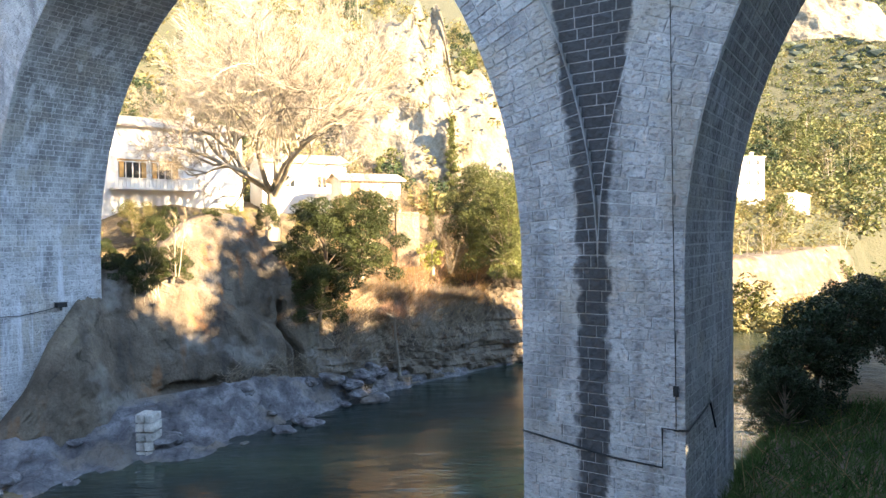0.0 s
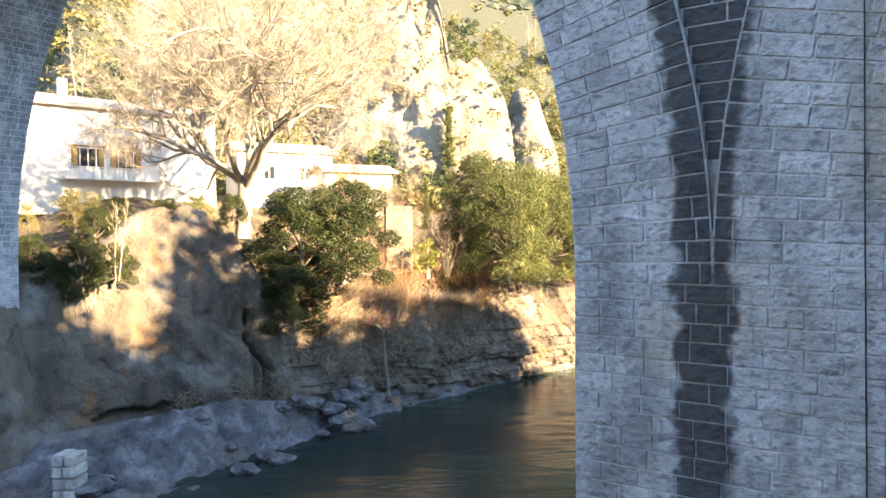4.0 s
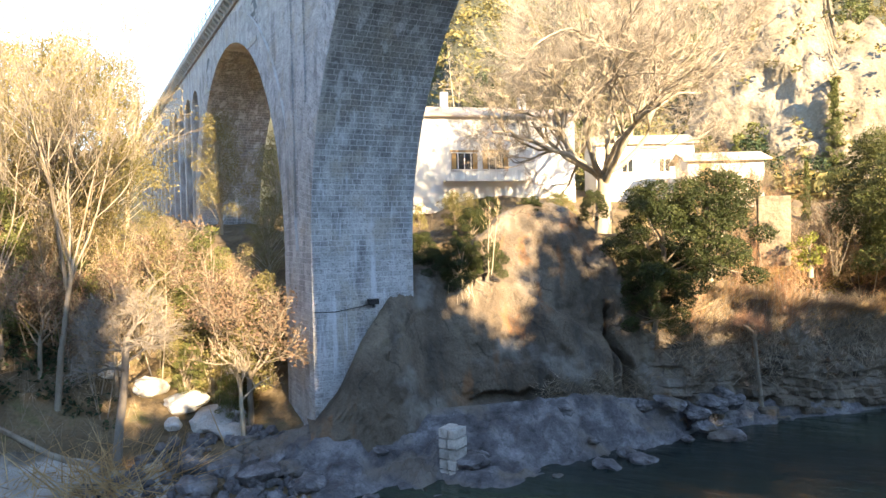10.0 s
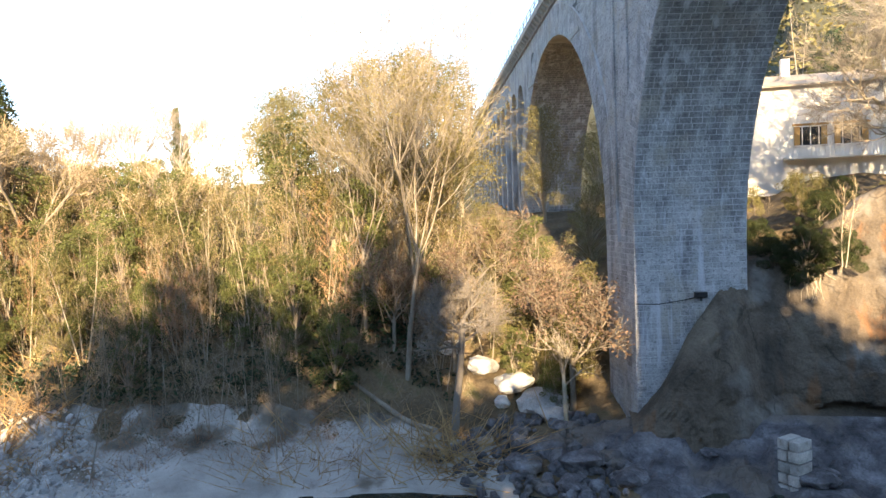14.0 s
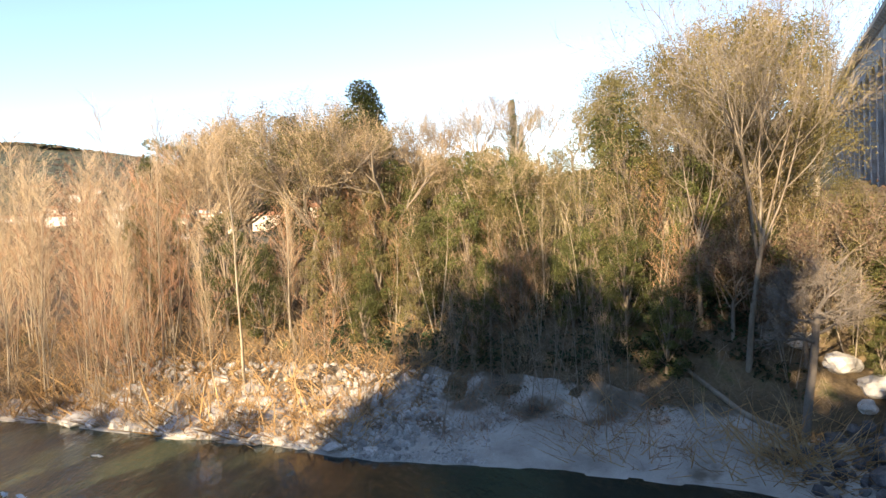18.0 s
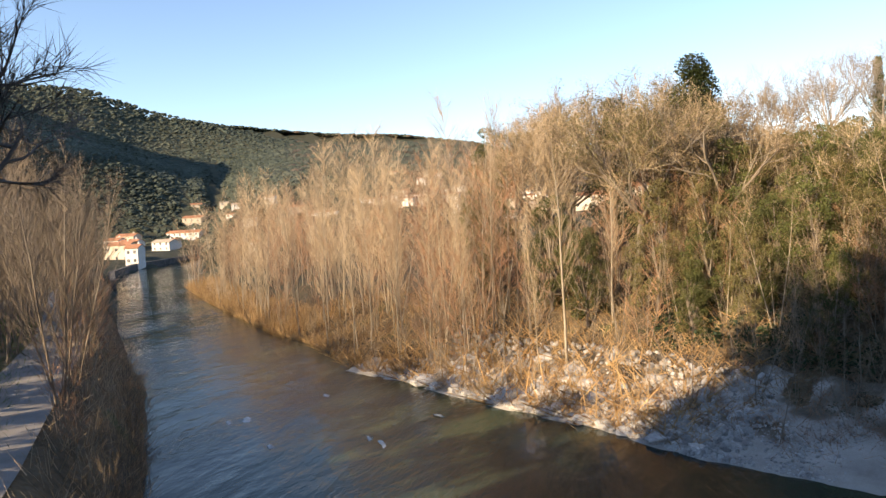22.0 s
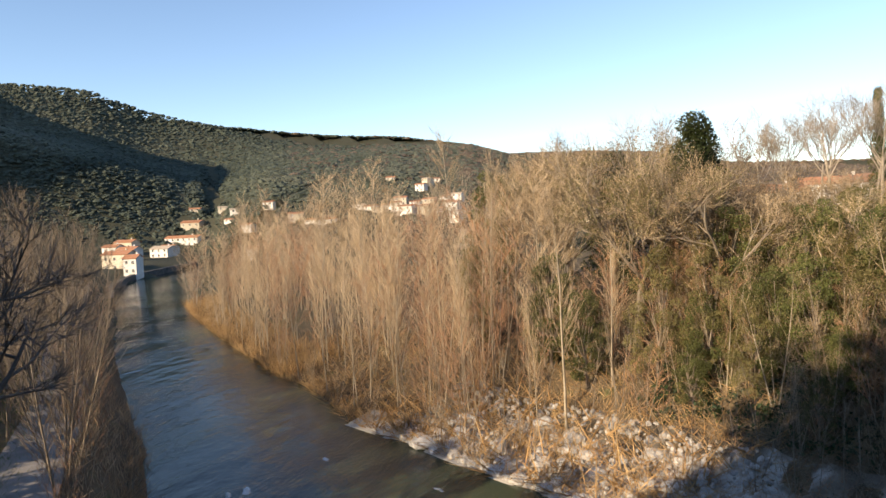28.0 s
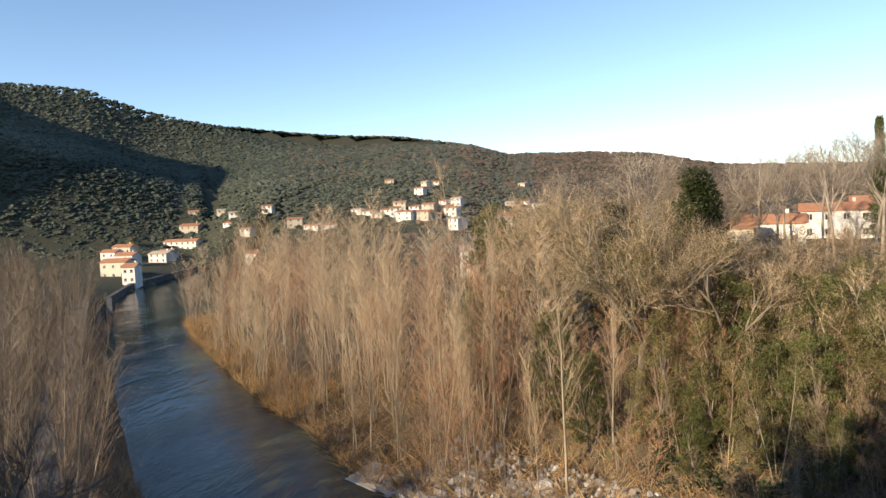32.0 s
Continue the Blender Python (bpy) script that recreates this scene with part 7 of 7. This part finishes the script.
tagged(stump, "short square stump of pale masonry on the rock shelf", "masonry")
log = new("log")
v, f = [], []
tube(v, f, [(0, 0, 0), (1.6, 0.1, 0.5), (3.4, -0.1, 1.3), (5.2, 0.1, 2.4)], [0.16, 0.15, 0.12, 0.07], 8, True)
mesh_ob("trunk", v, f, M_BARK, log)
tube(v := [], f := [], [(3.4, -0.1, 1.3), (3.9, 0.5, 2.0)], [0.05, 0.02], 5)
mesh_ob("branch", v, f, M_BARK, log)
log.matrix_world = pose(-30.6, 28.8, 0.95, 0, 0, 198) @ Matrix.Diagonal((1.3, 0.9, 1.1, 1))
tagged(log, "pale fallen tree trunk lying across the shore", "log")

palm = new("palm_tree")
v, f = [], []
tube(v, f, [(0, 0, -1), (0.1, 0, 4), (0.05, 0.1, 8.5)], [0.35, 0.28, 0.25], 8)
mesh_ob("trunk", v, f, M_BARK, palm)
rp_ = random.Random(4)
for k in range(26):
    az, up = 6.283 * k / 26 + rp_.uniform(-0.1, 0.1), rp_.uniform(-0.5, 1.2)
    v, f = [], []
    for j in range(6):
        t = j / 5
        r = 2.8 * t
        zc = 8.5 + up * r - 0.32 * r * r
        w = 0.28 * math.sin(math.pi * (0.1 + 0.85 * t))
        v += [(r * math.cos(az) - w * math.sin(az), r * math.sin(az) + w * math.cos(az), zc - 0.12), (r * math.cos(az), r * math.sin(az), zc), (r * math.cos(az) + w * math.sin(az), r * math.sin(az) - w * math.cos(az), zc - 0.12)]
    for j in range(5):
        f += [(3 * j, 3 * j + 1, 3 * j + 4, 3 * j + 3), (3 * j + 1, 3 * j + 2, 3 * j + 5, 3 * j + 4)]
    mesh_ob("frond", v, f, M_LEAF_OLIVE, palm)
palm.matrix_world = pose(-262, -226, 4, 0, 0, 0)
tagged(palm, "tall palm with drooping olive fronds between riverside houses", "palm")

# ---- the viaduct's granite blocks, proud of the mortar ----
def block_mesh(name, material):
    """A unit block in s and z, its face dressed back at the edges; 1 deep in w."""
    e = 0.03
    vs = [(-.5, 1, -.5), (.5, 1, -.5), (.5, 1, .5), (-.5, 1, .5), (-.5, .25, -.5), (.5, .25, -.5), (.5, .25, .5), (-.5, .25, .5),
          (-.5 + e * .5, 0, -.5 + e), (.5 - e * .5, 0, -.5 + e), (.5 - e * .5, 0, .5 - e), (-.5 + e * .5, 0, .5 - e)]
    fs = [(8, 9, 10, 11)] + [(a, b, b + 4, a + 4) for a, b in ((4, 5), (5, 6), (6, 7), (7, 4))][:0]
    for q in range(4):
        r = (q + 1) % 4
        fs += [(q, r, r + 4, q + 4), (q + 4, r + 4, r + 8, q + 8)]
    me = bpy.data.meshes.new(name)
    me.from_pydata(vs, [], fs)
    me.materials.append(material)
    return me


rb = random.Random(3)
unit = block_mesh("brick", M_STONE)
COURSE = 0.29


def row_cuts(a, b, mean):
    xs, x = [a], a
    while b - x > mean * 1.5:
        x += mean * rb.uniform(0.7, 1.35)
        xs.append(x)
    xs.append(b)
    return xs


# front of the near pier: each block by itself where the camera passes nearest
count = 0
near_pier = piers[PIER1[0]]


def add_block(V, F, corners, out, proud, inset=0.006):
    """A block given by its four face corners; out is the way it faces."""
    n = len(V)
    c = sum(corners, Vector()) / 4
    for p in corners:
        V.append(p - out * 0.03)
    for p in corners:
        V.append(p + (c - p).normalized() * inset + out * proud * 0.55)
    for p in corners:
        V.append(p + (c - p).normalized() * inset * 3.2 + out * proud)
    F.append((n + 8, n + 9, n + 10, n + 11))
    for q in range(4):
        r = (q + 1) % 4
        F += [(n + q, n + r, n + r + 4, n + q + 4), (n + q + 4, n + r + 4, n + r + 8, n + q + 8)]


def face_front(V, F, s0, s1, z0, z1, parent, singles):
    global count
    k = 0
    z = z0
    while z < z1 - 0.1:
        h = min(COURSE * rb.uniform(0.92, 1.08), z1 - z)
        xs = row_cuts(s0 - (0.22 if k % 2 else 0.0), s1, 0.56)
        xs[0] = s0
        for a, b in zip(xs[:-1], xs[1:]):
            if b - a < 0.08:
                continue
            proud = rb.uniform(0.016, 0.034)
            if singles and count < 300:
                ob = new("brick", unit)
                ob.parent = parent
                ob.matrix_local = Matrix.LocRotScale(((a + b) / 2, W0 + INSET - proud, z + h / 2), Euler((0, 0, rb.uniform(-0.008, 0.008))), (b - a - 0.026, proud + 0.02, h - 0.026))
                count += 1
            else:
                add_block(V, F, [Vector((a + 0.012, W0 + INSET, z + 0.012)), Vector((b - 0.012, W0 + INSET, z + 0.012)), Vector((b - 0.012, W0 + INSET, z + h - 0.012)), Vector((a + 0.012, W0 + INSET, z + h - 0.012))], Vector((0, -1, 0)), proud)
        z += h
        k += 1


def face_side(V, F, s, z0, z1, sign, courses_from=None):
    """Blocks on a pier's side that faces along the viaduct."""
    k, z = 0, z0
    while z < z1 - 0.1:
        h = min(COURSE, z1 - z)
        ws = row_cuts(W0 + 0.02 - (0.2 if k % 2 else 0), W1 - 0.02, 0.52)
        ws[0] = W0 + 0.02
        for a, b in zip(ws[:-1], ws[1:]):
            if b - a < 0.08:
                continue
            q = [Vector((s, a + 0.012, z + 0.012)), Vector((s, b - 0.012, z + 0.012)), Vector((s, b - 0.012, z + h - 0.012)), Vector((s, a + 0.012, z + h - 0.012))]
            add_block(V, F, q if sign > 0 else q[::-1], Vector((sign, 0, 0)), rb.uniform(0.009, 0.018))
        z += h
        k += 1


def ring_face(V, F, c, a0, a1, r0, r1, w):
    """Voussoir courses on the front of an arch ring."""
    n = int(abs(a1 - a0) * r0 / COURSE)
    for k in range(n):
        t0, t1 = a0 + (a1 - a0) * k / n, a0 + (a1 - a0) * (k + 1) / n
        rs = row_cuts(r0 + 0.005 - (0.2 if k % 2 else 0), r1, 0.6)
        rs[0] = r0 + 0.005
        g = 0.012 / r0 * (1 if a1 > a0 else -1)
        for p, q in zip(rs[:-1], rs[1:]):
            cs = [Vector((c + r * math.cos(t), w, Z_SPRING + r * math.sin(t))) for r, t in ((p + 0.012, t0 + g), (q - 0.012, t0 + g), (q - 0.012, t1 - g), (p + 0.012, t1 - g))]
            if (cs[1] - cs[0]).cross(cs[2] - cs[0]).y > 0:
                cs = cs[::-1]
            add_block(V, F, cs, Vector((0, -1, 0)), rb.uniform(0.016, 0.032))


def soffit(V, F, c, a0, a1, r):
    """Courses on the underside of an arch."""
    n = int(abs(a1 - a0) * r / COURSE)
    for k in range(n):
        t0, t1 = a0 + (a1 - a0) * k / n, a0 + (a1 - a0) * (k + 1) / n
        ws = row_cuts(W0 + 0.02 - (0.2 if k % 2 else 0), W1 - 0.02, 0.52)
        ws[0] = W0 + 0.02
        out = Vector((-math.cos((t0 + t1) / 2), 0, -math.sin((t0 + t1) / 2)))
        g = 0.02 / r * (1 if a1 > a0 else -1)
        t0, t1 = t0 + g, t1 - g
        for a, b in zip(ws[:-1], ws[1:]):
            cs = [Vector((c + r * math.cos(t), w, Z_SPRING + r * math.sin(t))) for t, w in ((t0, a + 0.02), (t0, b - 0.02), (t1, b - 0.02), (t1, a + 0.02))]
            if (cs[1] - cs[0]).cross(cs[2] - cs[0]).dot(out) < 0:
                cs = cs[::-1]
            add_block(V, F, cs, out, rb.uniform(0.009, 0.018))


def spandrel_face(V, F, cl, cr, z0, z1):
    """Blocks in the wedge between two arch rings."""
    z, k = z0, 0
    while z < z1:
        h = COURSE
        dz = z + h / 2 - Z_SPRING
        s0 = cl + math.sqrt(max(0, R_OUT ** 2 - dz ** 2))
        s1 = cr - math.sqrt(max(0, R_OUT ** 2 - dz ** 2))
        if s1 - s0 > 0.15:
            xs = row_cuts(s0, s1, 0.55)
            for a, b in zip(xs[:-1], xs[1:]):
                add_block(V, F, [Vector((a + 0.012, sp_w0, z + 0.012)), Vector((b - 0.012, sp_w0, z + 0.012)), Vector((b - 0.012, sp_w0, z + h - 0.012)), Vector((a + 0.012, sp_w0, z + h - 0.012))], Vector((0, -1, 0)), rb.uniform(0.009, 0.018))
        z += h
        k += 1


def joined(name, V, F, parent):
    ob = mesh_ob(name, V, F, M_STONE_J, parent)
    tagged(ob, kind="stuff")


V, F = [], []
face_front(V, F, PIER1[0], PIER1[1], 2.6, Z_SPRING, near_pier, True)
face_front(V, F, PIER1[0], PIER1[1], -0.4, 2.6, near_pier, False)
face_side(V, F, PIER1[1] - INSET, 1.0, Z_SPRING, 1)
face_side(V, F, PIER1[0] + INSET, -0.3, Z_SPRING, -1)
joined("brick_rest", V, F, near_pier)
V, F = [], []
face_front(V, F, PIER2[0], PIER2[1], 0.4, Z_SPRING, piers[PIER2[0]], False)
face_side(V, F, PIER2[1] - INSET, 0.4, Z_SPRING, 1)
joined("brick_rest", V, F, piers[PIER2[0]])
V, F = [], []
ring_face(V, F, -23.87, 0.0, 0.95, R_IN + INSET, R_OUT - 0.02, W0 + INSET)
ring_face(V, F, -23.87, math.pi, math.pi - 1.0, R_IN + INSET, R_OUT - 0.02, W0 + INSET)
soffit(V, F, -23.87, math.pi, math.pi - 1.25, R_IN + INSET)
soffit(V, F, -23.87, 0.0, 0.7, R_IN + INSET)
joined("ring_block", V, F, rings[-23.87])
V, F = [], []
ring_face(V, F, 10.7, math.pi, math.pi - 0.95, R_IN + INSET, R_OUT - 0.02, W0 + INSET)
soffit(V, F, 10.7, math.pi, math.pi - 0.95, R_IN + INSET)
joined("ring_block", V, F, rings[10.7])
V, F = [], []
ring_face(V, F, -59.1, 0.0, math.pi, R_IN + INSET, R_OUT - 0.02, W0 + INSET)
soffit(V, F, -59.1, 1.6, math.pi, R_IN + INSET)
joined("ring_block", V, F, rings[-59.1])
walls = [o for o in viaduct.children if o.name.startswith("spandrel_wall")]
V, F = [], []
spandrel_face(V, F, -23.87, 10.7, 11.2, 21.0)
joined("brick_rest", V, F, walls[0])
V, F = [], []
spandrel_face(V, F, -59.1, -23.87, 11.2, 27.5)
joined("brick_rest", V, F, walls[1])
